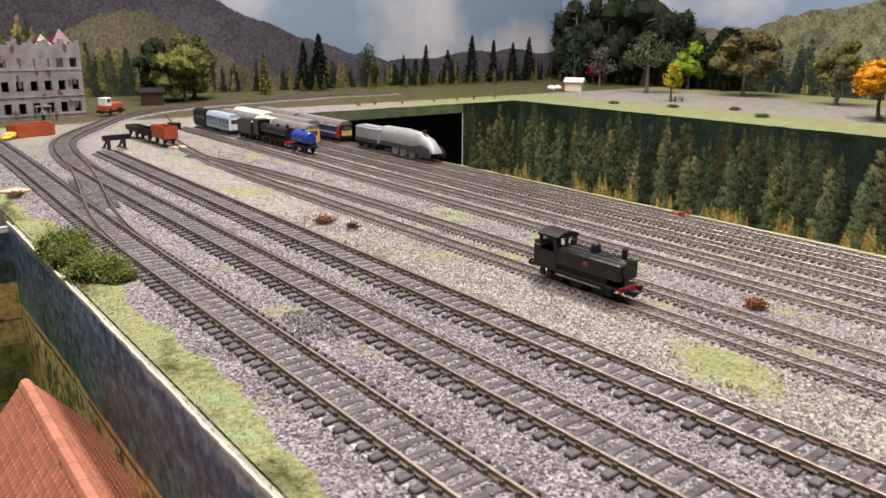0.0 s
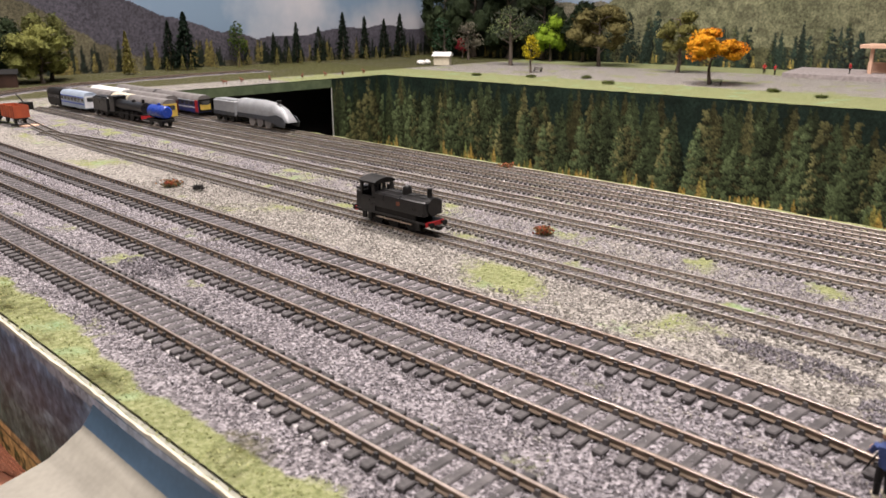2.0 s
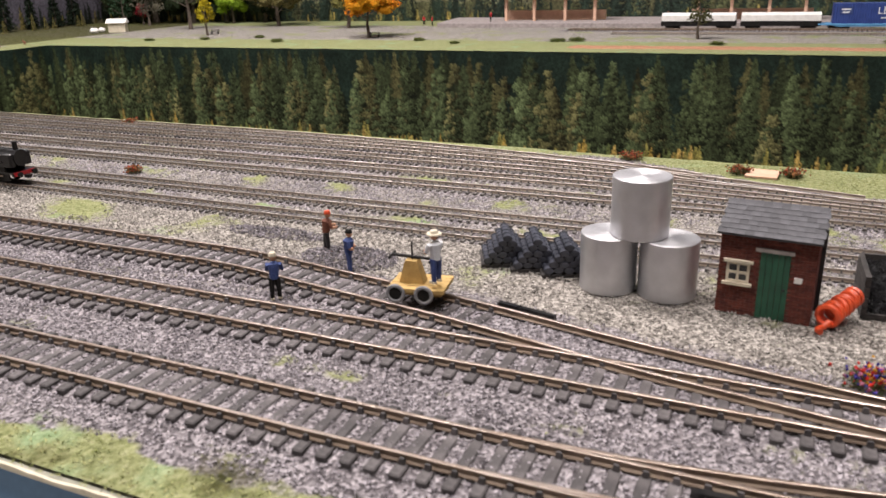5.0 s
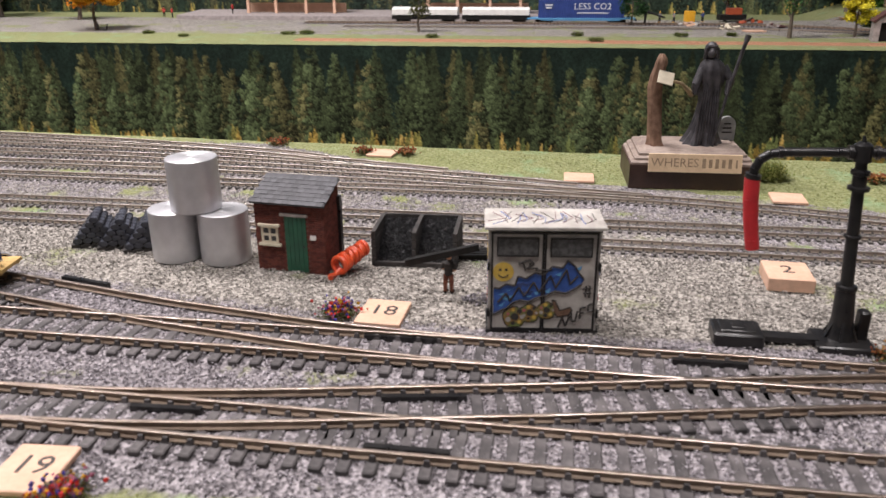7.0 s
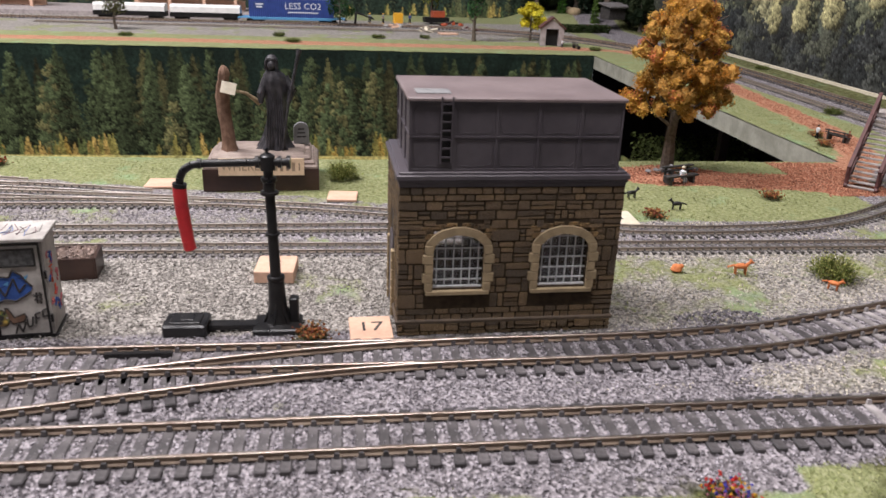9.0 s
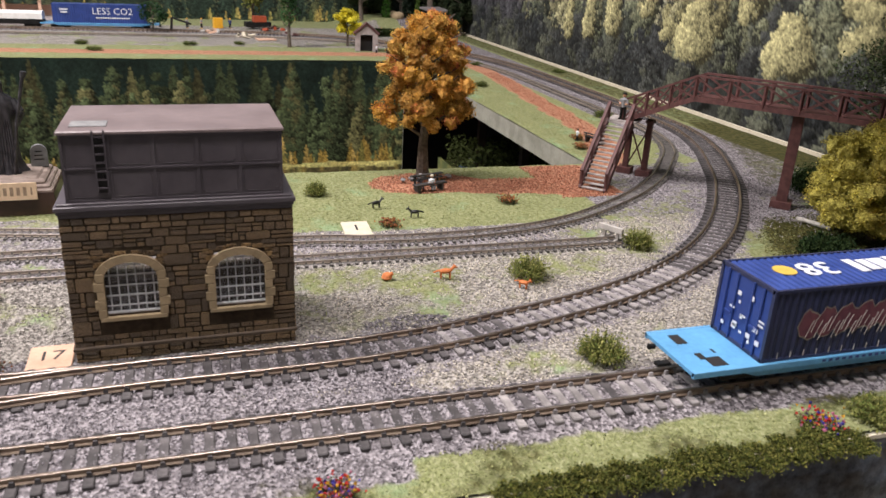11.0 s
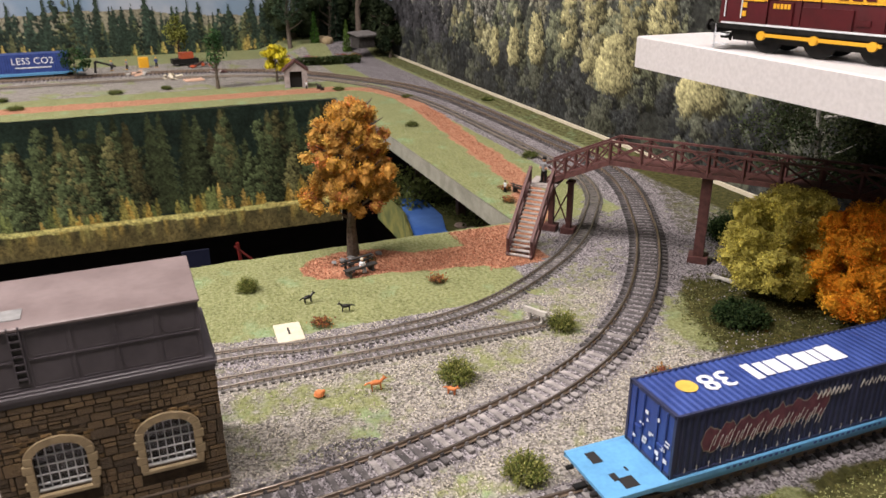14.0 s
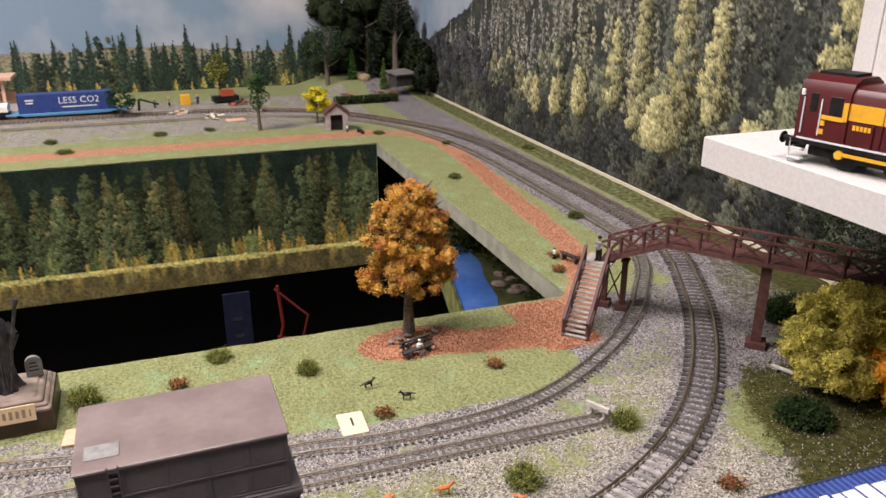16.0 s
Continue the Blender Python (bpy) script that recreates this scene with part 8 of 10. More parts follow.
def flowers(x, y, r, cols, label, h=5.0):
    n = 150
    ob = bush(x, y, r, h, label, ((0.10, 0.13, 0.05), (0.16, 0.12, 0.06)), 160, name="flower_clump")
    v, f = spread([(1, 0, 0), (-.5, .87, 0), (-.5, -.87, 0), (0, 0, .9), (0, 0, -.9)], [(0, 1, 3), (1, 2, 3), (2, 0, 3), (1, 0, 4), (2, 1, 4), (0, 2, 4)], np.column_stack([rng.normal(0, r * 0.38, n), rng.normal(0, r * 0.38, n), rng.uniform(0.25, 0.95, n) * h]), rng.uniform(0.5, 1.0, n))
    tint = np.array(cols)[rng.integers(0, len(cols), n)]
    bulk("blossom", v, f, M["leaf"], ob, tint=np.repeat(tint, 6, 0))


AUTUMN = ((0.66, 0.38, 0.06), (0.60, 0.28, 0.05), (0.70, 0.47, 0.11), (0.56, 0.34, 0.10), (0.60, 0.21, 0.09))
OVAL = ([-1, -0.7, -0.3, 0.1, 0.5, 0.8, 1.0], [0.62, 0.92, 0.97, 0.92, 0.84, 0.66, 0.34])
DOME = ([-1, -0.6, -0.2, 0.2, 0.6, 0.85, 1.0], [0.72, 0.92, 1.0, 0.96, 0.78, 0.55, 0.25])
tree(450, -682, 130, 70, AUTUMN, "autumn tree with golden orange leaves in red earth", 0.34, 30000, 1.7, lumps=190, branches=18, low=0.25, lump=0.085, profile=OVAL, core=0.055)
tree(270, -942, 80, 84, ((0.66, 0.58, 0.14), (0.74, 0.66, 0.17), (0.56, 0.50, 0.12)), "olive-yellow bushy tree beside the footbridge pier", 0.12, 60000, 1.7, low=0.04, lumps=230, core=0.05, lump=0.085, profile=DOME)
tree(216, -966, 82, 94, ((0.98, 0.40, 0.03), (0.92, 0.30, 0.02), (0.98, 0.50, 0.05)), "bright orange bushy tree near the printed woodland", 0.12, 60000, 1.7, low=0.04, lumps=230, core=0.05, lump=0.085, profile=DOME)
PALE = mat("pale_birch_bark", (0.55, 0.53, 0.49), (0.38, 0.36, 0.33), 0.8, 0, 300, 0.4)
for x, y, h, w in ((345, -1035, 150, 96), (285, -1058, 140, 90), (225, -1050, 120, 84)):
    tree(x, y, h, w, ((0.035, 0.055, 0.022), (0.055, 0.075, 0.03), (0.08, 0.10, 0.045)), "dark green tree with pale trunk under the shelf", 0.3, 9000, 2.8, lumps=90, trunk_mt=PALE, lump=0.12, profile=DOME)
for x, y, r, h, c in ((249, -887, 22, 15, 1), (372, -985, 26, 26, 1), (318, -965, 16, 10, 1)):
    bush(x, y, r, h, "dark green leafy bush on the grass", ((0.02, 0.045, 0.015), (0.04, 0.07, 0.022), (0.06, 0.095, 0.03)), 900, wide=2.2)
t = thing("fallen_log", 300, -921, 0, 25, "pale broken log lying under the tree", "log")
bm = bmesh.new()
rod(bm, (-12, 0, 2), (12, 0, 2.4), 1.8, 1.4, 8)
rod(bm, (4, 0, 2), (9, 6, 3), 0.9, 0.5, 6)
part("log", bm, PALE, t)
for x, y, r, h in ((252, -688, 14, 15), (418, -595, 10, 12), (283, -774, 12, 15), (160, -684, 14, 15), (461, -536, 12, 9), (428, -446, 14, 14), (93, -772, 15, 9), (91, -740, 9, 6)):
    bush(x, y, r, h, "leafy green tuft on the scenery", n=420)
for x, y, r, h in ((96, 492, 20, 20), (93, 470, 15, 16), (101, 440, 20, 14), (108, 425, 12, 8)):
    bush(x, y, r, h, "feathery green fern clump by the board's front edge", ((0.12, 0.17, 0.04), (0.20, 0.24, 0.06), (0.28, 0.30, 0.10)), 1100, wide=1.1)
t = thing("timber_baulk", 108, 462, 0.3, 96, "weathered timber baulk beside the track", "timber")
bm = bmesh.new()
cbox(bm, 0, 0, 2, 34, 4, 4, 0.4)
part("baulk", bm, M["timber"], t)
for x, y, r, h in ((1292, -338, 14, 9), (1212, -366, 16, 8), (1301, -506, 16, 8), (1312, -588, 13, 8), (880, -883, 12, 8), (1078, -945, 12, 7), (672, -955, 14, 8), (1009, -1057, 14, 6), (1191, -860, 14, 7), (1290, 130, 18, 8), (1280, 160, 18, 7), (1275, 420, 15, 8), (1230, 700, 16, 9), (1310, 800, 14, 8), (1260, 900, 15, 8), (1230, 1020, 14, 7), (1250, -100, 15, 7), (1230, 330, 13, 6)):
    bush(x, y, r, h, "low yellow-green tuft on the far grass", ((0.15, 0.19, 0.05), (0.22, 0.24, 0.08), (0.10, 0.13, 0.04)), 260, wide=1.4)
for k in range(11):
    bush(81.5 + R.uniform(-1.5, 1.5), -612 - 13.5 * k, 11, R.uniform(3, 5.5), "ragged dark yellow-green hedge clump on the board's edge", ((0.09, 0.11, 0.022), (0.16, 0.17, 0.035), (0.055, 0.07, 0.018), (0.24, 0.23, 0.06)), 520, name="hedge_clump")
MIXED = ((0.60, 0.05, 0.04), (0.70, 0.40, 0.04), (0.10, 0.08, 0.40), (0.55, 0.20, 0.30))
RUST = ((0.42, 0.16, 0.06), (0.50, 0.28, 0.10), (0.30, 0.10, 0.06))
for x, y, r in ((210, -240, 9), (102, -160, 10), (97, -200, 9), (92, -742, 11), (95, -556, 9)):
    flowers(x, y, r, MIXED, "clump of red, yellow and blue flowers", 6)
for x, y, r in ((346, -632, 8), (382, -727, 8), (429, -506, 8), (210, -798, 9), (531, -858, 8), (566, -872, 7), (201, -434, 8), (440, -690, 8)):
    flowers(x, y, r, RUST, "low rusty autumn flower clump", 5)
for x, y, r in ((346, 188, 6), (263, 473, 9), (478, -117, 9), (459, -186, 8), (461, -215, 8), (486, 330, 9), (104, 700, 9)):
    flowers(x, y, r, ((0.40, 0.09, 0.05), (0.42, 0.20, 0.08), (0.28, 0.17, 0.10)), "clump of orange-red flowers", 5)
bush(271, 448, 6, 6, "small dark grey twig clump on the gravel", ((0.05, 0.05, 0.05), (0.09, 0.08, 0.08)), 120)

# ---------------------------------------------------------------- trees of the far and end boards
DARK = ((0.022, 0.036, 0.018), (0.035, 0.05, 0.024), (0.05, 0.065, 0.03))
OLIVE = ((0.16, 0.14, 0.055), (0.21, 0.18, 0.07), (0.12, 0.11, 0.045))
tree(1345, 562, 96, 128, ((0.75, 0.33, 0.02), (0.80, 0.42, 0.03), (0.66, 0.24, 0.02)), "broad golden orange tree on the far board", 0.42, 2600, 4.5, low=0.36, core=0.11)
tree(1640, 985, 140, 165, OLIVE, "large olive-brown tree on the far board", 0.3, 2600, 6, low=0.22, core=0.11)
tree(1566, 740, 128, 100, ((0.20, 0.19, 0.06), (0.26, 0.24, 0.08), (0.15, 0.15, 0.05)), "olive tree on the far board", 0.34, 1700, 5, low=0.3, core=0.11)
tree(1735, 1200, 118, 104, ((0.28, 0.42, 0.03), (0.36, 0.50, 0.05), (0.20, 0.33, 0.03)), "bright lime green tree by the far backdrop", 0.2, 1700, 5, core=0.11)
tree(1370, 985, 78, 42, ((0.70, 0.60, 0.04), (0.60, 0.50, 0.03)), "small bright yellow tree on the far grass", 0.4, 900, 4)
tree(1528, 1170, 140, 120, ((0.16, 0.19, 0.12), (0.24, 0.29, 0.12), (0.11, 0.13, 0.09)), "grey-green tree with a slender trunk", 0.5, 1500, 5)
tree(1690, 1480, 58, 40, ((0.45, 0.04, 0.06), (0.35, 0.03, 0.05)), "small crimson tree by the far backdrop", 0.3, 600, 4)
tree(1660, 1430, 100, 90, ((0.24, 0.22, 0.17), (0.32, 0.30, 0.22)), "pale thin-leaved tree by the far backdrop", 0.3, 900, 5)
tree(1700, 1560, 115, 100, ((0.06, 0.13, 0.07), (0.09, 0.17, 0.09)), "blue-green tree by the far backdrop", 0.2, 1200, 5)
for x, y, h, w in ((1755, 1620, 240, 170), (1760, 1500, 270, 190), (1765, 1370, 230, 180), (1765, 1250, 200, 150), (1760, 1115, 150, 110)):
    tree(x, y, h, w, DARK, "tall dark tree against the far backdrop", 0.15, 2600, 8, low=0.06, core=0.12)
for x, y, h, w in ((1745, -1050, 205, 130), (1760, -985, 225, 150), (1765, -900, 220, 140), (1700, -1068, 160, 70), (1600, -1062, 120, 66), (1540, -1066, 100, 56)):
    tree(x, y, h, w, DARK, "tall dark tree in the far corner", 0.2, 2600, 8, low=0.08, core=0.13)
tree(1660, -872, 150, 84, ((0.06, 0.10, 0.06), (0.09, 0.14, 0.08)), "tall pine with flat green layers", 0.5, 1500, 5, low=0.45)
tree(1670, -1035, 215, 84, ((0.03, 0.045, 0.03), (0.05, 0.065, 0.04)), "tall slender dark tree in the far corner", 0.62, 1300, 6, low=0.6)
conifer(1670, -930, 92, 34, (0.11, 0.24, 0.05), "bright green conical tree in the far corner")
conifer(1600, -985, 70, 28, (0.16, 0.26, 0.06), "bright green conical tree in the far corner", z=8)
conifer(1690, -985, 120, 44, (0.03, 0.05, 0.03), "dark conical tree in the far corner", z=20)
tree(1318, -779, 64, 54, ((0.75, 0.66, 0.04), (0.66, 0.56, 0.03), (0.80, 0.72, 0.08)), "bright yellow tree beside the stone shelter", 0.38, 1800, 4, core=0.11)
tree(1290, -672, 98, 44, ((0.05, 0.12, 0.045), (0.08, 0.17, 0.06)), "slim dark green tree on the far grass", 0.4, 1300, 4)
tree(1612, -631, 98, 48, ((0.24, 0.26, 0.06), (0.30, 0.32, 0.08)), "olive green tree behind the far siding", 0.35, 1200, 5)
tree(1490, -440, 56, 54, ((0.03, 0.08, 0.03), (0.05, 0.11, 0.04)), "dark green bushy tree by the far wagon", 0.25, 1300, 4)
tree(1345, -60, 70, 48, ((0.10, 0.11, 0.05), (0.14, 0.14, 0.06)), "small dull green tree in red earth", 0.4, 900, 4)
tree(548, 1528, 110, 122, ((0.20, 0.21, 0.06), (0.27, 0.27, 0.08), (0.15, 0.16, 0.05)), "large olive green tree on the end board", 0.2, 4200, 5, low=0.06, core=0.12)
tree(520, 1590, 118, 100, DARK, "dark tree behind the olive tree", 0.2, 1600, 6, low=0.05, core=0.11)
tree(585, 1585, 130, 110, ((0.15, 0.15, 0.05), (0.10, 0.11, 0.04)), "dull green tree behind the olive tree", 0.2, 2000, 6, low=0.05, core=0.11)
conifer(925, 1668, 132, 78, (0.02, 0.035, 0.022), "tall dark conifer on the end board", 1500)
conifer(890, 1680, 112, 58, (0.02, 0.033, 0.02), "dark conifer on the end board")
tree(1080, 1690, 105, 50, ((0.12, 0.18, 0.03), (0.06, 0.09, 0.03)), "tall light green tree on the end board", 0.2, 1000, 5)
conifer(760, 1620, 92, 36, (0.26, 0.23, 0.07), "yellow-green conifer on the end board")
for x, y, h, w in ((1180, 1680, 80, 40), (1260, 1690, 105, 44), (1330, 1685, 92, 60), (1420, 1690, 130, 60), (1500, 1690, 118, 50), (1580, 1695, 110, 60), (1640, 1690, 125, 60), (1230, 1695, 70, 50)):
    conifer(x, y, h, w, (0.03, 0.045, 0.028), "dark conifer along the end backdrop", 800)
for k in range(18):
    conifer(790 + 50 * k + R.uniform(-22, 22), 1640 + R.uniform(-15, 15), R.uniform(28, 44), 18, (0.30, 0.27, 0.09), "small yellow-green fir along the end backdrop", 320)
tree(185, 1420, 130, 90, ((0.08, 0.13, 0.03), (0.12, 0.17, 0.04)), "dark green tree behind the ruined building", 0.2, 1200, 6)


# ================================================================ shelf with its locomotive
t = thing("display_shelf", 0, 0, 0, 0, "thick white laminate shelf above the corner of the layout", "shelf")
bm = bmesh.new()
cbox(bm, 130, -962, 166.5, 380, 248, 19, 0.8)
part("shelf_board", bm, M["white"], t)
bm = bmesh.new()
box(bm, 170, -950, 153, 200, 30, 7)
part("under_bracket", bm, M["black"], t, "black bracket under the shelf")
bm = bmesh.new()
box(bm, 312, -975, 330, 15, 50, 308)
box(bm, 278, -978, 330, 52, 54, 308)
part("shelf_upright", bm, M["white"], t, "white upright panel")


def shunter():
    t = thing("diesel_shunter", 200, -867, 176, 192.8, "maroon and gold diesel shunter model on the white shelf", "locomotive")
    mw = M["maroon"]
    bm = bmesh.new()
    box(bm, 0, 0, 12.6, 112, 31, 2.4)
    for s in (-1, 1):
        box(bm, s * 56.5, 0, 11, 2, 32, 5)
    part("running_plate", bm, M["grime"], t, smooth=False)
    bm = bmesh.new()
    prism(bm, [(-15, 14), (15, 14), (15, 37), (12.5, 42), (7, 44.5), (-7, 44.5), (-12.5, 42), (-15, 37)], -54, -26, Matrix(((0, 0, 1, 0), (1, 0, 0, 0), (0, 1, 0, 0), (0, 0, 0, 1))))
    cab = part("cab", bm, mw, t, "maroon cab")
    bm = bmesh.new()
    box(bm, -40, 0, 45, 20, 14, 1.6)
    part("roof_hatch", bm, M["grime"], cab)
    bm = bmesh.new()
    for s in (-1, 1):
        cbox(bm, -33, s * 15.1, 31.6, 7, 0.5, 8.5, 0.2)
        cbox(bm, -45.2, s * 15.1, 32.2, 4.2, 0.5, 8.6, 0.2)
        box(bm, -54.1, s * 8, 35, 0.5, 7, 7)
    part("cab_window", bm, M["black"], cab, smooth=False)
    bm = bmesh.new()
    for s in (-1, 1):
        for x in (-50.6, -40.6):
            rod(bm, (x, s * 15.6, 17), (x, s * 15.6, 34), 0.4, seg=6)
    part("handrail", bm, M["white_mark"], cab)
    bm = bmesh.new()
    prism(bm, [(-13.6, 14), (13.6, 14), (13.6, 37), (11.5, 40), (7, 41.6), (-7, 41.6), (-11.5, 40), (-13.6, 37)], -26, 52, Matrix(((0, 0, 1, 0), (1, 0, 0, 0), (0, 1, 0, 0), (0, 0, 0, 1))))
    bon = part("bonnet", bm, mw, t, "maroon bonnet")
    bm = bmesh.new()
    for s in (-1, 1):
        box(bm, 13, s * 13.8, 29.8, 78, 0.7, 7.6)
        box(bm, -34, s * 15.3, 25.8, 12, 0.5, 2.0)
        box(bm, -27.4, s * 15.3, 29.5, 2.6, 0.5, 8.5)
        box(bm, -39.5, s * 15.3, 23.0, 3.4, 0.4, 2.4)
        box(bm, -39.5, s * 15.3, 19.0, 3.4, 0.4, 2.4)
    part("gold_band", bm, M["gold"], bon, "gold side band", smooth=False)
    for s in (-1, 1):
        for nm, x, y, z, w, d, h in (("battery_box", -18.5, 13.9, 19.6, 13, 1.6, 11), ("tool_box", 6, 13.8, 19, 26, 1.6, 9), ("grab_plate", 24, 13.9, 18.5, 7, 0.6, 2.6)) + tuple(("door_edge", x, 13.9, 24, 0.4, 0.9, 18) for x in (-8, 2, 34, 44)):
            bm = bmesh.new()
            box(bm, x, s * y, z, w, d, h)
            part(nm, bm, mw, bon, smooth=False)
        for k in range(3):
            bm = bmesh.new()
            box(bm, (11 - 6.5 * k) if s > 0 else (13 + 6.5 * k), s * 14.3, 29.8, 4.6, 0.3, 5.0)
            part("emblem_bar", bm, mw, bon, smooth=False)
    bm = bmesh.new()
    for k in range(5):
        box(bm, -22 + 2.0 * k, -14.85, 23.2, 1.4, 0.3, 2.2)
    part("number_bars", bm, M["gold"], bon, smooth=False)
    bm = bmesh.new()
    rod(bm, (20, 0, 41), (20, 0, 44), 3)
    box(bm, 40, 0, 41.9, 16, 10, 1)
    part("exhaust", bm, M["grime"], bon)
    for s in (-1, 1):
        bm = bmesh.new()
        box(bm, 0, s * 11.5, 8.5, 92, 1.6, 6)
        part("outside_frame", bm, M["grime"], t, smooth=False)
        bm = bmesh.new()
        box(bm, 4, s * 15.4, 9.6, 62, 0.8, 1.7)
        for x in (-27, 2, 31):
            rod(bm, (x, s * 14.6, 9.2), (x, s * 16.2, 9.2), 2.3, seg=16)
        part("coupling_rod", bm, M["gold"], t, "yellow coupling rod")
        bm = bmesh.new()
        box(bm, 2, s * 15.6, 14.4, 108, 0.5, 0.9)
        part("step_edge", bm, M["white_mark"], t, smooth=False)
    for x in (-27, 2, 31):
        bm = bmesh.new()
        for s in (-1, 1):
            rod(bm, (x, s * 7.8, 9), (x, s * 9.6, 9), 9.0, seg=28)
        rod(bm, (x, -9, 9), (x, 9, 9), 1.5)
        part("wheelset", bm, M["grime"], t)
    for s in (-1, 1):
        bm = bmesh.new()
        for q in (-1, 1):
            rod(bm, (s * 57, q * 11, 12), (s * 62, q * 11, 12), 1.6)
            rod(bm, (s * 62, q * 11, 12), (s * 62.8, q * 11, 12), 3.2, seg=14)
        rod(bm, (s * 57, 3, 9), (s * 60, 5, 3), 0.8)
        box(bm, s * 59, 0, 6, 5, 4, 3)
        part("buffer_gear", bm, M["grime"], t)
        bm = bmesh.new()
        for q in (-1, 1):
            for z in (3, 8):
                box(bm, s * 52, q * 14.5, z, 8, 3.4, 0.8)
            box(bm, s * 55.5, q * 15.2, 7, 0.8, 0.8, 13)
        part("cab_step", bm, M["white_mark"] if s < 0 else M["grime"], t, smooth=False)


    # the body stands tall over its frames
    for ob in t.children_recursive:
        if ob.type == "MESH":
            for v in ob.data.vertices:
                if v.co.z > 14.5 * MM:
                    v.co.z = 14.5 * MM + (v.co.z - 14.5 * MM) * 1.11
    for s in (-1, 1):
        for x in (-52, 12):
            bm = bmesh.new()
            cbox(bm, x, s * (15.2 if x < 0 else 12.4), 38.6, 2.2, 0.6, 3.2, 0.2)
            part("lamp_box", bm, M["white_mark"], t, "small white lamp box", smooth=False)
        bm = bmesh.new()
        rod(bm, (18, s * 12.6, 36.4), (50, s * 12.6, 36.4), 0.35, seg=6)
        part("bonnet_rail", bm, M["white_mark"], t)


shunter()


# ================================================================ small tank engine
def tank_engine():
    t = thing("tank_engine", 296, 258, 3.2, -90, "black pannier tank engine with red buffer beam on the yard track", "locomotive")
    bk, gr = M["black"], M["grime"]
    bm = bmesh.new()
    box(bm, 0, 0, 7.2, 60, 15.5, 1.1)
    part("running_plate", bm, bk, t, smooth=False)
    bm = bmesh.new()
    rod(bm, (-12, 0, 16), (26, 0, 16), 5.0, seg=20)
    rod(bm, (26, 0, 16), (30.2, 0, 16), 5.4, 5.2, seg=20)
    part("boiler", bm, bk, t)
    bm = bmesh.new()
    for s in (-1, 1):
        cbox(bm, 7, s * 5.6, 15.4, 45, 4.2, 8.6, 0.9)
    part("pannier_tank", bm, bk, t, "black side tanks")
    bm = bmesh.new()
    for s in (-1, 1):
        box(bm, 8, s * 7.75, 15.5, 3.0, 0.15, 2.4)
    part("crest", bm, M["brown_cloth"], t, "small red-brown crest")
    bm = bmesh.new()
    lathe(bm, [(1.7, 20), (1.5, 22), (1.5, 25.4), (1.8, 25.6), (1.8, 26.2), (1.2, 26.3)], 14, 26.5)
    part("chimney", bm, gr, t)
    bm = bmesh.new()
    lathe(bm, [(3.0, 20), (2.8, 22.5), (2.4, 24.4), (1.4, 25.4), (0.3, 25.8)], 14, 8)
    part("dome", bm, bk, t)
    bm = bmesh.new()
    lathe(bm, [(1.2, 20), (1.0, 23.5), (0.5, 24)], 10, -8)
    box(bm, 18, 0, 20.6, 4, 3, 1.2)
    for y in (-2.5, 2.5):
        rod(bm, (-10, y, 20.6), (28, y, 20.6), 0.25, seg=5)
    part("safety_valve", bm, gr, t)
    cab = new("cab")
    cab.parent = t
    bm = bmesh.new()
    for s in (-1, 1):
        box(bm, -18.5, s * 7.4, 12, 13, 0.7, 9)
        box(bm, -13.3, s * 7.4, 20, 2.6, 0.7, 9)
        box(bm, -24.2, s * 7.4, 20, 1.6, 0.7, 9)
    for x in (-12.3, -24.8):
        box(bm, x, 0, 12, 0.7, 15, 10)
        for s in (-1, 0, 1):
            box(bm, x, s * 6.4, 20.5, 0.7, 2.2, 8)
    part("cab_side", bm, bk, cab, smooth=False)
    bm = bmesh.new()
    prism(bm, [(-8.4, 24.2), (8.4, 24.2), (8.2, 25.2), (4.5, 26.8), (0, 27.4), (-4.5, 26.8), (-8.2, 25.2)], -26, -11, Matrix(((0, 0, 1, 0), (1, 0, 0, 0), (0, 1, 0, 0), (0, 0, 0, 1))))
    part("cab_roof", bm, gr, cab, "sooty black cab roof")
    bm = bmesh.new()
    cbox(bm, -27.5, 0, 13.5, 5.5, 14.5, 11, 1.0)
    box(bm, -28, 0, 19.5, 4, 13, 1.4)
    part("bunker", bm, bk, t)
    for x in (-13, 1, 16):
        bm = bmesh.new()
        for s in (-1, 1):
            rod(bm, (x, s * 3.9, 4.9), (x, s * 5.0, 4.9), 4.9, seg=22)
        rod(bm, (x, -5, 4.9), (x, 5, 4.9), 0.8)
        part("wheelset", bm, gr, t)
    for s in (-1, 1):
        bm = bmesh.new()
        box(bm, 1.5, s * 5.5, 4.4, 31, 0.5, 0.9)
        part("coupling_rod", bm, M["steel"], t)
        bm = bmesh.new()
        box(bm, 2, s * 6.5, 9.4, 40, 1.2, 3.6)
        for x in (-22, -17, 24):
            box(bm, x, s * 7.2, 4.5, 3, 1.2, 4)
        part("valance", bm, gr, t, smooth=False)
    for s in (-1, 1):
        bm = bmesh.new()
        box(bm, s * 30.4, 0, 6.6, 0.9, 14.5, 2.4)
        part("buffer_beam", bm, M["red"], t, "red buffer beam", smooth=False)
        bm = bmesh.new()
        for q in (-1, 1):
            rod(bm, (s * 30.6, q * 5.2, 6.6), (s * 33, q * 5.2, 6.6), 0.8, seg=10)
            rod(bm, (s * 33, q * 5.2, 6.6), (s * 33.6, q * 5.2, 6.6), 1.7, seg=12)
        box(bm, s * 33, 0, 4.6, 4, 2.6, 2.2)
        part("buffer", bm, gr, t)


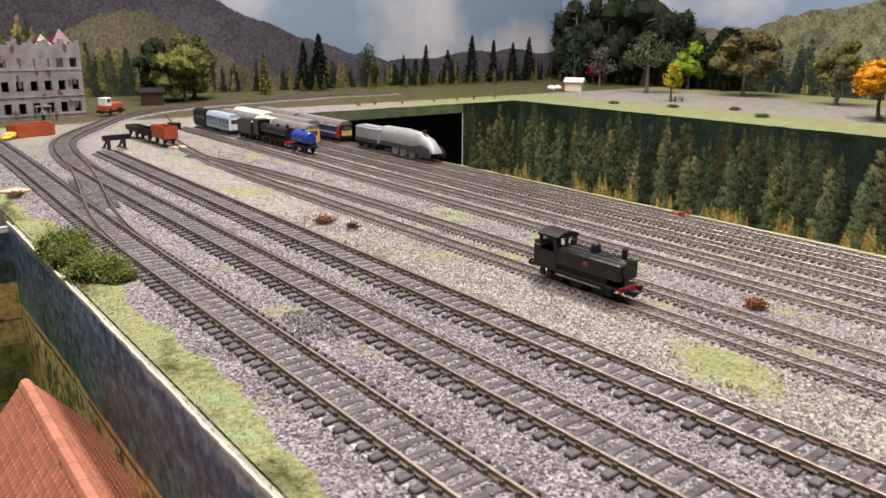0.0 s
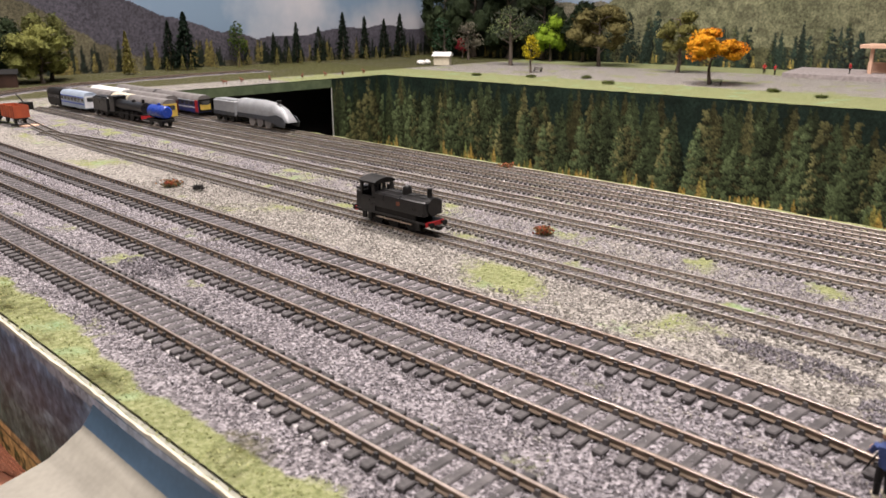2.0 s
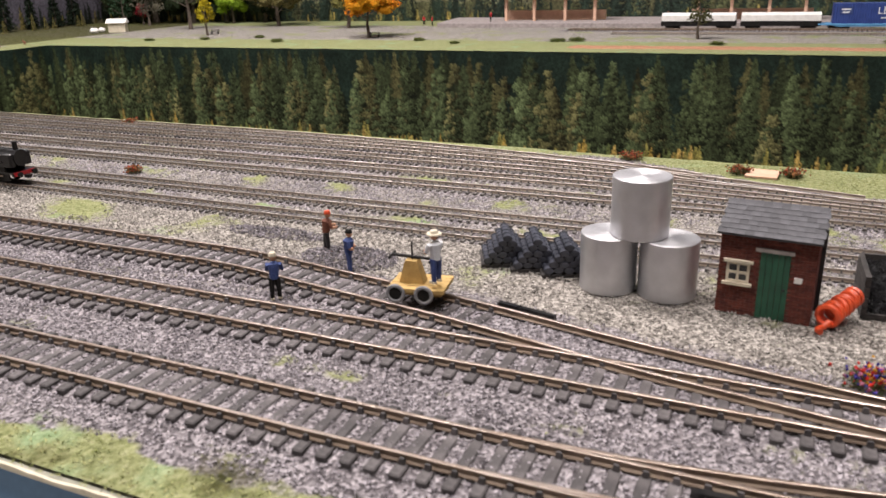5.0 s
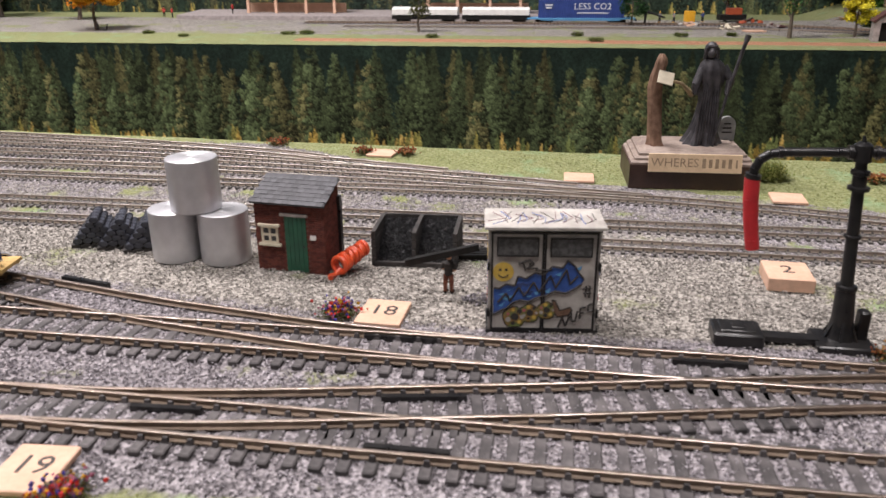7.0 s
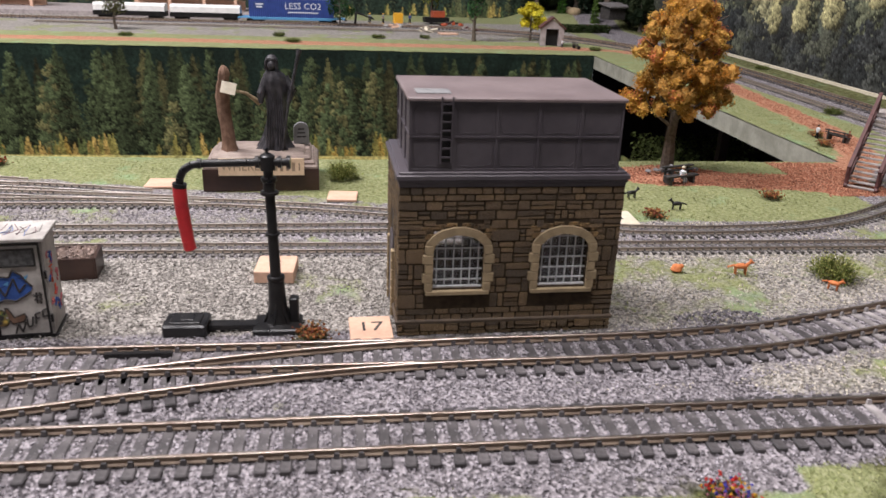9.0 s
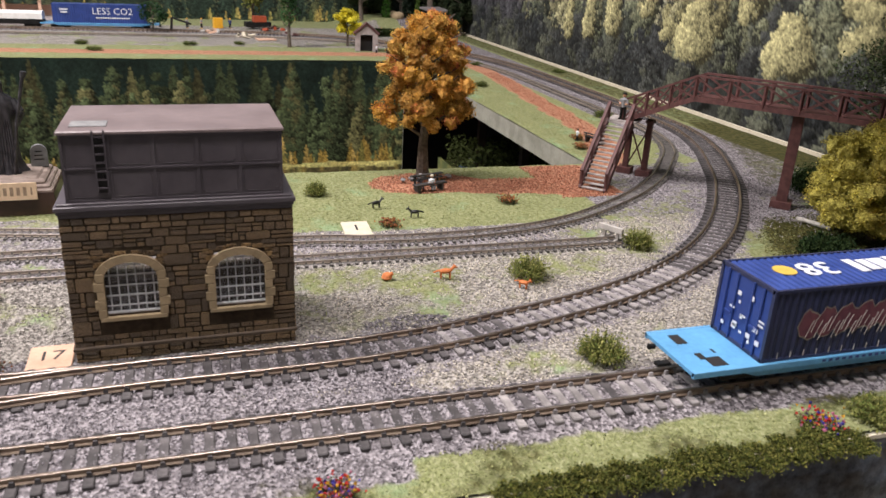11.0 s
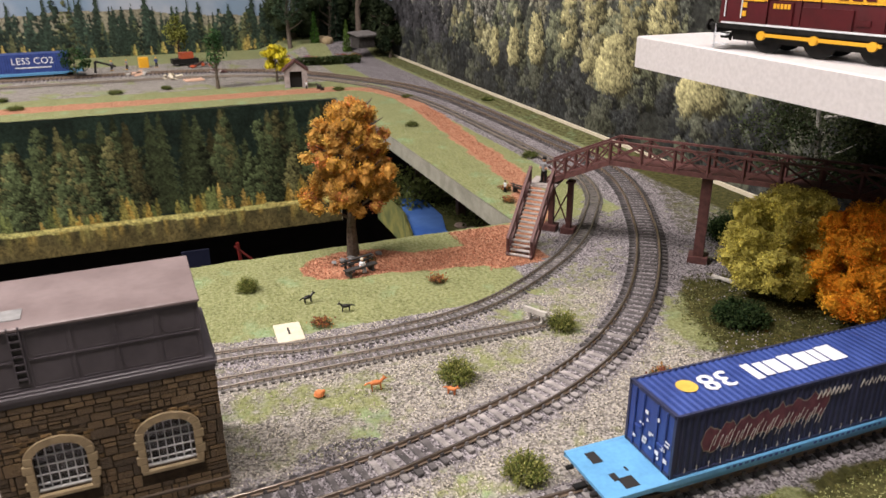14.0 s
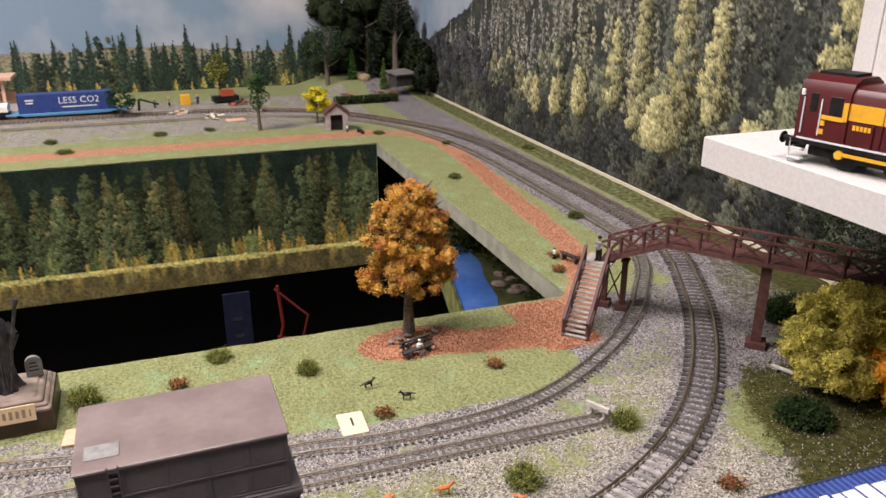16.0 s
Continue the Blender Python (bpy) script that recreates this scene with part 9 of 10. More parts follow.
tank_engine()


# ================================================================ trains standing at the far end of the yard
def place_on(key, y):
    line = CURVES[key][:, :]
    i = int(np.argmin(np.abs(line[:, 1] - y) + 1000 * (line[:, 0] > 600)))
    tt, _ = sides(line)
    return line[i, 0], math.degrees(math.atan2(tt[i, 1], tt[i, 0]))


def coach(key, y, length, body, roof, label, band=None, nose=None, w=18.0, h=25.0):
    x, a = place_on(key, y)
    t = thing("railway_coach", x, y, 3.2, a, label, "railway coach", "coaches in the yard")
    bm = bmesh.new()
    cbox(bm, 0, 0, 12, length, w, 15, 0.8)
    part("coach_body", bm, body, t)
    bm = bmesh.new()
    prism(bm, [(-w / 2, 19), (w / 2, 19), (w / 2 - 1.2, 22.5), (w / 2 - 4.5, h), (-w / 2 + 4.5, h), (-w / 2 + 1.2, 22.5)], -length / 2, length / 2, Matrix(((0, 0, 1, 0), (1, 0, 0, 0), (0, 1, 0, 0), (0, 0, 0, 1))))
    part("roof", bm, roof, t)
    if band:
        bm = bmesh.new()
        for s in (-1, 1):
            box(bm, 0, s * (w / 2 + 0.1), 10.2, length - 2, 0.2, 1.6)
            box(bm, 0, s * (w / 2 + 0.1), 18.6, length - 2, 0.2, 1.2)
        part("side_band", bm, band, t, smooth=False)
    for s in (-1, 1):
        k = int(length / 11)
        for i in range(k):
            bm = bmesh.new()
            box(bm, -length / 2 + (i + 0.5) * length / k, s * (w / 2 + 0.1), 15.2, length / k * 0.78, 0.3, 4.4)
            part("window", bm, M["glassy"], t, smooth=False)
        bm = bmesh.new()
        box(bm, s * length * 0.36, 0, 2.8, 20, 11, 4)
        part("bogie", bm, M["grime"], t, smooth=False)
    if nose:
        bm = bmesh.new()
        box(bm, length / 2 + 0.5, 0, 13, 1.2, w - 1, 15)
        part("coach_end", bm, nose, t, smooth=False)
        bm = bmesh.new()
        box(bm, length / 2 + 1.2, 0, 16, 0.4, w - 7, 5)
        part("end_window", bm, M["glassy"], t, smooth=False)
    return t


c = coach("J", 875, 118, M["coach_blue"], M["roof_grey"], "navy coach with white stripes, a red door panel and grey roof", M["white_mark"], M["grime"])
for e in (-1, 1):
    bm = bmesh.new()
    box(bm, e * 54.5, -9.2, 12, 7, 0.4, 14.4)
    box(bm, e * 54.5, 9.2, 12, 7, 0.4, 14.4)
    part("red_door_panel", bm, M["red"], c, "bright red door panels", smooth=False)
bm = bmesh.new()
box(bm, 60.0, 0, 11, 0.6, 14, 7)
box(bm, -60.0, 0, 11, 0.6, 14, 7)
part("yellow_panel", bm, M["yellow"], c, "yellow end panel", smooth=False)
coach("J", 1000, 118, M["coach_blue"], M["roof_grey"], "navy coach with a white stripe and grey roof", M["white_mark"])
coach("I", 900, 110, M["maroon"], M["roof_grey"], "dark maroon coach with a dusty grey roof")
coach("I", 1020, 100, M["grime"], M["white_paper"], "dark coach with a bright white roof")
coach("H", 845, 92, M["coach_blue"], M["roof_grey"], "navy coach with yellow end on a yard track", None, M["yellow"])
coach("H", 918, 46, M["maroon"], M["cream"], "short maroon van with a cream roof")
coach("H", 1000, 110, M["maroon"], M["roof_grey"], "maroon coach with a grey roof on a yard track")
coach("G", 1002, 78, M["railcar_grey"], M["railcar_grey"], "pale blue-grey railcar with a blue band", M["lamp_blue"], M["white_mark"])
coach("G", 1068, 44, M["grime"], M["grime"], "black van behind the railcar")


def tender_engine(key, y, label, streamlined):
    x, a = place_on(key, y)
    if abs(a) < 180 and math.sin(radians(a)) > 0:
        a += 180
    t = thing("steam_locomotive", x, y, 3.2, a, label, "locomotive", "engines in the yard")
    paint = M["silver"] if streamlined else M["black"]
    bm = bmesh.new()
    box(bm, 2, 0, 8, 88, 16, 1.2)
    part("running_plate", bm, M["grime"], t, smooth=False)
    if streamlined:
        bm = bmesh.new()
        rows = []
        for px, top, wd in ((-38, 27, 8.6), (-22, 27, 8.4), (0, 27.4, 8.0), (22, 26, 7.6), (36, 21, 7.0), (44, 13, 6.2), (47, 8.5, 5.4)):
            rows.append([bm.verts.new((px, wd * cx, 8 + (top - 8) * cz)) for cx, cz in ((-1, 0), (-1, .45), (-.92, .7), (-.68, .9), (-.3, 1), (.3, 1), (.68, .9), (.92, .7), (1, .45), (1, 0))])
        for p, q in zip(rows, rows[1:]):
            for i in range(9):
                bm.faces.new((p[i], p[i + 1], q[i + 1], q[i]))
        bm.faces.new(rows[0])
        bm.faces.new(rows[-1][::-1])
        part("streamlined_casing", bm, paint, t, "silver-grey wedge-fronted casing")
        bm = bmesh.new()
        for s in (-1, 1):
            prism(bm, [(-38, 8.6), (8, 8.2), (24, 6.6), (36, 3.6), (45, 3), (47.2, 8), (42, 13.4), (31, 15.2), (18, 12.6), (-38, 12.4)], s * 8.8 - 0.3, s * 8.8 + 0.3, Matrix.Translation((0, 0, 0)) @ UP)
        part("valance", bm, M["valance_grey"], t, "dark grey swept valance", smooth=False)
        bm = bmesh.new()
        box(bm, 27, 0, 27.4, 6, 3, 3)
        part("chimney", bm, M["grime"], t)
    else:
        bm = bmesh.new()
        rod(bm, (-24, 0, 17), (38, 0, 16.5), 6.6, 5.8, seg=18)
        rod(bm, (38, 0, 16.5), (44, 0, 16.5), 6.2, 6.0, seg=18)
        part("boiler", bm, paint, t)
        bm = bmesh.new()
        lathe(bm, [(1.8, 21), (1.6, 26), (2.0, 26.6)], 12, 39)
        lathe(bm, [(2.4, 21), (2.0, 24.5), (0.4, 25.4)], 12, 14)
        part("chimney", bm, M["grime"], t)
        bm = bmesh.new()
        box(bm, -31, 0, 17, 13, 16, 17)
        box(bm, -31, 0, 26.2, 17, 17, 1.2)
        part("cab", bm, paint, t, smooth=False)
        bm = bmesh.new()
        box(bm, 46, 0, 7, 1, 16, 3.4)
        part("buffer_beam", bm, M["red"], t, smooth=False)
    for px in (-12, 2, 16):
        bm = bmesh.new()
        for s in (-1, 1):
            rod(bm, (px, s * 4.0, 5.6), (px, s * 8.4 if streamlined else s * 5.4, 5.6), 5.6, seg=22)
        part("wheelset", bm, M["roof_grey"] if streamlined else M["grime"], t)
    bm = bmesh.new()
    cbox(bm, -66, 0, 15, 42, 16.4, 16, 0.8)
    box(bm, -66, 0, 23.4, 36, 12, 1.4)
    tn = part("tender", bm, paint, t)
    bm = bmesh.new()
    for px in (-80, -66, -52):
        for s in (-1, 1):
            rod(bm, (px, s * 4, 3.4), (px, s * 7, 3.4), 3.4, seg=14)
    box(bm, -66, 0, 5.5, 44, 13, 3)
    part("tender_wheels", bm, M["grime"], tn)
    if streamlined:
        bm = bmesh.new()
        for s in (-1, 1):
            box(bm, -66, s * 8.3, 9, 42, 0.4, 4)
        part("tender_skirt", bm, M["valance_grey"], tn, "dark grey skirt", smooth=False)
        t.scale = (1.14, 1.04, 1.06)


tender_engine("J", 680, "silver-grey streamlined steam engine with its tender", True)
tender_engine("G", 850, "sooty black steam engine with its tender", False)


def tank_wagon(key, y):
    x, a = place_on(key, y)
    t = thing("tank_wagon", x, y, 3.2, a, "bright blue milk tank wagon on a black frame", "wagon", "wagons in the yard")
    bm = bmesh.new()
    rod(bm, (-16, 0, 16), (16, 0, 16), 7.4, seg=22)
    for s in (-1, 1):
        rod(bm, (s * 16, 0, 16), (s * 18, 0, 16), 7.4, 5.6, seg=22)
    rod(bm, (0, 0, 23), (0, 0, 25.4), 2)
    part("tank_barrel", bm, M["tank_blue"], t, "glossy blue barrel")
    bm = bmesh.new()
    box(bm, 0, 0, 7, 40, 14, 2)
    for px in (-12, 12):
        for s in (-1, 1):
            rod(bm, (px, s * 4, 4), (px, s * 6, 4), 4, seg=14)
    part("chassis", bm, M["grime"], t)


tank_wagon("G", 772)


def hopper(x, y, rz, mt, label, h=15, l=40):
    t = thing("open_wagon", x, y, 3.2, rz, label, "wagon", "wagons in the yard")
    bm = bmesh.new()
    for s in (-1, 1):
        box(bm, 0, s * 8, 7 + h / 2, l, 1, h, taper=1.0)
        box(bm, s * l / 2, 0, 7 + h / 2, 1, 17, h)
    box(bm, 0, 0, 8, l, 16, 1)
    for k in range(5):
        for s in (-1, 1):
            box(bm, -l / 2 + (k + 0.5) * l / 5, s * 8.7, 7 + h / 2, 1, 0.8, h)
    part("wagon_body", bm, mt, t, smooth=False)
    bm = bmesh.new()
    box(bm, 0, 0, 6.2, l + 2, 12, 1.6)
    for px in (-l * .3, l * .3):
        for s in (-1, 1):
            rod(bm, (px, s * 4, 3.6), (px, s * 6, 3.6), 3.6, seg=14)
    part("chassis", bm, M["grime"], t)


hopper(304, 929, 92, M["rust_red"], "orange-red open wagon at the end of a siding", 14, 40)
hopper(301, 975, 92, M["grime"], "dark sooty open wagon behind the red one", 7, 40)
hopper(300, 1021, 91, M["timber"], "weathered grey open wagon in a siding", 6, 40)
t = thing("breakdown_crane", 342, 1005, 8, 110, "small dark breakdown crane among the wagons", "crane")
bm = bmesh.new()
box(bm, 0, 0, 6, 14, 10, 9)
rod(bm, (4, 0, 10), (18, 0, 22), 1.0, 0.6)
part("crane_body", bm, M["grime"], t)


# ---------------------------------------------------------------- left end: ruined building and yard clutter
def ruined_building():
    t = thing("ruined_building", 190, 1322, 0, 8, "bomb-damaged pale grey three-storey building with empty windows", "building")
    cols = [8 + 20.5 * k for k in range(6)]
    W = 128
    bm = bmesh.new()
    rows = ((9, 25), (43, 58), (78, 92))
    z0 = 0.0
    for a, b in rows + ((112, 112),):
        box(bm, W / 2, 3, (z0 + a) / 2, W, 6, a - z0)
        z0 = b
    for a, b in rows:
        xs = [0] + [c for q in cols for c in (q, q + 10.5)] + [W]
        for i in range(0, len(xs), 2):
            if xs[i + 1] > xs[i]:
                box(bm, (xs[i] + xs[i + 1]) / 2, 3, (a + b) / 2, xs[i + 1] - xs[i], 6, b - a)
    part("front_wall", bm, M["ruin"], t, "pale cracked render", smooth=False)
    bm = bmesh.new()
    for k in range(17):
        x = 4 + 7.5 * k
        box(bm, x, 3, 113 + 2.2 * math.sin(k * 2.1) + 1.2 * math.sin(k * 5), 7.2, 5.6, 6 + 4.4 * math.sin(k * 2.1))
    part("broken_parapet", bm, M["ruin"], t, smooth=False)
    bm = bmesh.new()
    box(bm, 125, 62, 50, 6, 112, 100)
    box(bm, 3, 62, 50, 6, 112, 100)
    box(bm, 64, 118, 45, 128, 6, 90)
    part("side_wall", bm, M["ruin"], t, smooth=False)
    bm = bmesh.new()
    # upper floors coloured near-black to darken the empty windows
    for z in (34, 69):
        box(bm, 64, 60, z, 122, 110, 3)
    part("inner_floor", bm, M["dark"], t, smooth=False)
    bm = bmesh.new()
    rr = random.Random(3)
    for k in range(16):
        x, z = rr.uniform(4, 122), rr.uniform(5, 108)
        an = rr.uniform(0, 6)
        prism(bm, [(x + rr.uniform(2, 5) * math.cos(an + q), z + rr.uniform(3, 9) * math.sin(an + q)) for q in (0, 1.2, 2.6, 3.9, 5.0)], 0.1 + 0.02 * k, 0.4 + 0.02 * k, UP)
    part("bare_brick", bm, M["ruin_red"], t, "patches of bare dark red brick", smooth=False)
    bm = bmesh.new()
    for a in (8, 36, 76):
        box(bm, 64, -0.5, a - 1.5, 128, 1.4, 1.6)
    box(bm, 62, -2, 20, 24, 5, 2.5)
    for x in (52, 72):
        rod(bm, (x, -2.5, 0), (x, -2.5, 19), 1.2)
    part("string_course", bm, M["ruin"], t)
    bm = bmesh.new()
    prism(bm, [(88, 8), (124, 8), (124, 44), (88, 44)], 100, 112)
    part("turret", bm, M["ruin_red"], t, smooth=False)
    bm = bmesh.new()
    for cx, cw, hh in ((106, 17, 24), (78, 12, 16)):
        vs = [bm.verts.new(p) for p in ((cx - cw, 8, 112), (cx + cw, 8, 112), (cx + cw, 40, 112), (cx - cw, 40, 112))]
        ap = bm.verts.new((cx + 3, 24, 112 + hh))
        for i in range(4):
            bm.faces.new((vs[i], vs[(i + 1) % 4], ap))
    part("roof", bm, M["maroon"], t, "dark red hipped roof", smooth=False)


ruined_building()
figurine(245, 1300, 0, -30, 19, M["grey_cloth"], M["grime"], M["orange"], "model figure working in front of the ruin", 0.4, 0.8)
figurine(263, 1296, 0, 40, 19, M["brown_cloth"], M["navy"], M["brown_cloth"], "model figure in brown in front of the ruin", 0.4, 0.8)
t = thing("red_skip", 195, 1122, 0, 20, "rusty red builders' skip on the gravel", "skip")
bm = bmesh.new()
for s in (-1, 1):
    box(bm, 0, s * 12, 8, 50, 1.4, 15)
    box(bm, s * 25, 0, 8, 1.4, 24, 15)
box(bm, 0, 0, 1, 50, 24, 1.5)
part("skip_body", bm, M["rust_red"], t, smooth=False)
t = thing("orange_sacks", 165, 1098, 0, 10, "heap of bright orange sacks on the gravel", "sacks")
for k in range(5):
    bm = bmesh.new()
    ball(bm, (0, 0, 3.2), 6, 0.5, 12, sx=1.5)
    o = part("sack", bm, M["gold"], t)
    o.matrix_basis = pose(R.uniform(-12, 12) * MM, R.uniform(-7, 7) * MM, (1.6 * (k % 3)) * MM, 0, 0, R.uniform(0, 90))
t = thing("concrete_mixer", 150, 1150, 0, 30, "small orange concrete mixer by the skip", "mixer")
bm = bmesh.new()
lathe(bm, [(3, 8), (6, 12), (6, 18), (3.5, 23)], 14)
part("drum", bm, M["gold"], t)
bm = bmesh.new()
for s in (-1, 1):
    rod(bm, (s * 5, -5, 0), (0, 0, 12), 0.8)
    rod(bm, (s * 5, 5, 0), (0, 0, 12), 0.8)
part("stand", bm, M["rust_red"], t)
t = thing("yard_shunter", 352, 1332, 3, 35, "small red and white yard shunter by the ruin", "locomotive")
bm = bmesh.new()
cbox(bm, 8, 0, 12, 26, 16, 11, 0.8)
box(bm, -12, 0, 10, 15, 18, 8)
part("engine_cover", bm, M["rust_red"], t)
bm = bmesh.new()
cbox(bm, -12, 0, 20, 13, 16, 13, 0.8)
cb = part("cab", bm, M["white_mark"], t)
bm = bmesh.new()
for s in (-1, 1):
    box(bm, -12, s * 8.1, 22, 8, 0.4, 6)
box(bm, -5.4, 0, 22, 0.4, 12, 6)
part("cab_window", bm, M["glassy"], cb, smooth=False)
bm = bmesh.new()
box(bm, 0, 0, 4.5, 46, 19, 3)
for px in (-12, 12):
    for s in (-1, 1):
        rod(bm, (px, s * 7, 5), (px, s * 9, 5), 5, seg=16)
part("chassis", bm, M["grime"], t)
t = thing("timber_shed", 470, 1490, 0, -20, "small dark brown timber shed by the trees", "shed")
bm = bmesh.new()
box(bm, 0, 0, 12, 40, 28, 24)
part("shed_wall", bm, M["plinth"], t, smooth=False)
bm = bmesh.new()
prism(bm, [(-17, 24), (17, 24), (0, 32)], -23, 23, Matrix(((0, 0, 1, 0), (1, 0, 0, 0), (0, 1, 0, 0), (0, 0, 0, 1))))
part("shed_roof", bm, M["grime"], t, smooth=False)
for k in range(7):
    animal("deer_figure", 760 + 62 * k + R.uniform(-15, 15), 1240 + R.uniform(-12, 20), R.uniform(0, 360), 1.0, M["brown_cloth"], "tiny brown model animal on the end board's grass", z=0)

# ---------------------------------------------------------------- far board: siding, shelter, platform, station
flat_wagon(1543, -345, -88, 208, False, 0)
c = thing("shipping_container", 1543, -345, 11.2, -88, "blue ribbed container with white slogan on the far wagon", "shipping container")
bm = bmesh.new()
corrugated(bm, 164, 33, 0, 34, 40)
part("container_body", bm, [M["blue_box"], M["blue_box"]], c, smooth=False)
words("LESS CO2", 17, M["white_mark"], c, Matrix.Translation((22, -16.7, 21)) @ UP)
bm = bmesh.new()
box(bm, -62, -16.8, 22, 20, 0.2, 12)
part("logo_panel", bm, M["navy"], c, smooth=False)
bm = bmesh.new()
for k in range(2):
    box(bm, -62, -17.0, 24 - 5 * k, 14 - 3 * k, 0.2, 2.4)
box(bm, 22, -16.9, 9.5, 60, 0.2, 2)
part("writing_bars", bm, M["white_mark"], c, smooth=False)
for k, y in enumerate((-28, -170)):
    t = thing("covered_wagon", 1540, y - 10, 0, -90, "low wagon with a white tarpaulin roof on the far siding", "wagon", "far wagons")
    bm = bmesh.new()
    prism(bm, [(-15, 16), (15, 16), (15, 26), (9, 30), (-9, 30), (-15, 26)], -66, 66, Matrix(((0, 0, 1, 0), (1, 0, 0, 0), (0, 1, 0, 0), (0, 0, 0, 1))))
    part("wagon_cover", bm, M["white_paper"], t)
    bm = bmesh.new()
    box(bm, 0, 0, 11, 134, 28, 8)
    for px in (-46, 46):
        box(bm, px, 0, 4, 26, 20, 6)
    part("chassis", bm, M["grime"], t, smooth=False)
bm = bmesh.new()
prism(bm, [(1585, 500), (1600, 530), (1790, 560), (1790, -330), (1585, -330)], -0.5, 8)
t = single("station_platform", bm, M["chapel"], label="long grey stone platform on the far board", category="platform", smooth=False)
for y in (330, -80):
    t = thing("station_canopy", 1690, y - 40, 8, -90, "orange timber station canopy on posts over the platform", "canopy", "station canopies")
    bm = bmesh.new()
    cbox(bm, 0, 0, 52, 240, 70, 7, 1)
    part("canopy_roof", bm, M["wood_tile"], t)
    for px in (-100, -35, 35, 100):
        bm = bmesh.new()
        box(bm, px, -20, 25, 6, 6, 50)
        part("post", bm, M["wood_tile"], t)
    bm = bmesh.new()
    box(bm, 0, 20, 10, 230, 8, 20)
    part("low_wall", bm, M["wood_tile"], t, smooth=False)
for x, y in ((1640, 560), (1660, 590), (1650, 420), (1620, 30)):
    figurine(x, y, 8 if y < 500 else 0, R.uniform(0, 360), 22, R.choice((M["red"], M["navy"], M["orange"])), M["grime"], M["grime"], "tiny model figure waiting near the platform", 0, 0.3)
t = thing("stone_shelter", 1250, -800, 0, -100, "small grey stone shelter with an arched doorway", "shelter")
bm = bmesh.new()
for s in (-1, 1):
    box(bm, s * 15, 0, 14, 9, 26, 28)
box(bm, 0, 11, 14, 22, 4, 28)
prism(bm, [(-19.5, 28), (19.5, 28), (0, 44)], -13, 13, UP)
part("stone_wall", bm, M["chapel"], t, smooth=False)
bm = bmesh.new()
for s in (-1, 1):
    m = Matrix.Translation((s * 10.8, 0, 38)) @ Matrix.Rotation(s * radians(39), 4, "Y")
    box(bm, 0, 0, 0, 29, 31, 2.2, m=m)
part("roof", bm, M["maroon_wood"], t, smooth=False)
# near-black block standing in for the shade inside the doorway
bm = bmesh.new()
box(bm, 0, 2, 13, 20, 10, 26)
part("doorway", bm, M["dark"], t, smooth=False)
figurine(1222, -812, 0, 0, 14, M["white_mark"], M["grime"], M["grime"], "tiny model figure in white by the shelter", 0, 0.3)
bench(1205, -832, 10, "tiny red-brown bench by the stone shelter")
t = thing("garden_hut", 1557, -1010, 24, -70, "small brown hut with a grey roof in the corner garden", "hut")
bm = bmesh.new()
box(bm, 0, 0, 12, 42, 30, 26)
part("hut_wall", bm, M["timber"], t, smooth=False)
bm = bmesh.new()
box(bm, 0, 0, 28, 54, 42, 3, m=Matrix.Rotation(radians(8), 4, "X"))
part("hut_roof", bm, M["roof_grey"], t, smooth=False)
v, f = spread([(-.5, 0, 0), (0, -.35, .12), (.5, 0, 0), (0, .38, .1)], [(0, 1, 2), (0, 2, 3)], np.column_stack([rng.uniform(1425, 1450, 2600), rng.uniform(-985, -850, 2600), rng.uniform(0, 15, 2600)]), rng.uniform(3, 6, 2600))
bulk("hedge", v + np.array([60, 0, 0]), f, M["leaf"], None, "clipped dark green hedge behind the curve", "hedge", tint=np.repeat(np.array([[0.05, 0.075, 0.025]]) * rng.uniform(0.6, 1.4, (2600, 1)), 2, 0))
for k in range(26):
    flowers(R.uniform(1560, 1660), R.uniform(-1000, -850), R.uniform(10, 16), R.choice((MIXED, RUST, ((0.35, 0.32, 0.05), (0.2, 0.25, 0.05)))), "garden flower clump on the corner mound", 9)
bm = bmesh.new()
for k in range(7):
    ball(bm, (R.uniform(-25, 25), R.uniform(-15, 15), 4 + R.uniform(0, 6)), R.uniform(8, 14), 0.8, 9)
single("rock_pile", bm, M["quoin"], 1668, -945, 22, 0, "pale sandy rocks on the corner mound", "rocks")
t = thing("workmens_trailer", 1600, -640, 0, -80, "small dark trailer with a red load on the far board", "trailer")
bm = bmesh.new()
box(bm, 0, 0, 9, 52, 22, 10)
part("trailer_bed", bm, M["grime"], t, smooth=False)
bm = bmesh.new()
box(bm, 4, 0, 20, 26, 18, 12)
part("load", bm, M["rust_red"], t, smooth=False)
t = thing("orange_crate", 1600, -560, 0, -80, "bright orange crate on the far board", "crate")
bm = bmesh.new()
cbox(bm, 0, 0, 10, 18, 16, 20, 0.6)
part("crate", bm, M["gold"], t)
for k in range(4):
    figurine(1590 + R.uniform(-20, 20), -500 - 28 * k, 0, R.uniform(0, 360), 20, R.choice((M["grey_cloth"], M["navy"])), M["grime"], M["gold"], "tiny model workman on the far board", 0, 0.6)
t = thing("loading_arm", 1560, -478, 0, -90, "black mechanical loading arm by the far wagon", "crane")
bm = bmesh.new()
rod(bm, (-8, 0, 0), (-6, 0, 22), 2.5)
rod(bm, (-6, 0, 22), (30, 0, 10), 2.0)
part("arm", bm, M["black"], t)
bench(1335, 545, -80, "red-brown bench under the orange tree")
bench(1395, 985, -80, "dark bench by the yellow tree")
t = thing("farm_hut", 1440, 1320, 0, -60, "small pale hut on the far grass", "hut")
bm = bmesh.new()
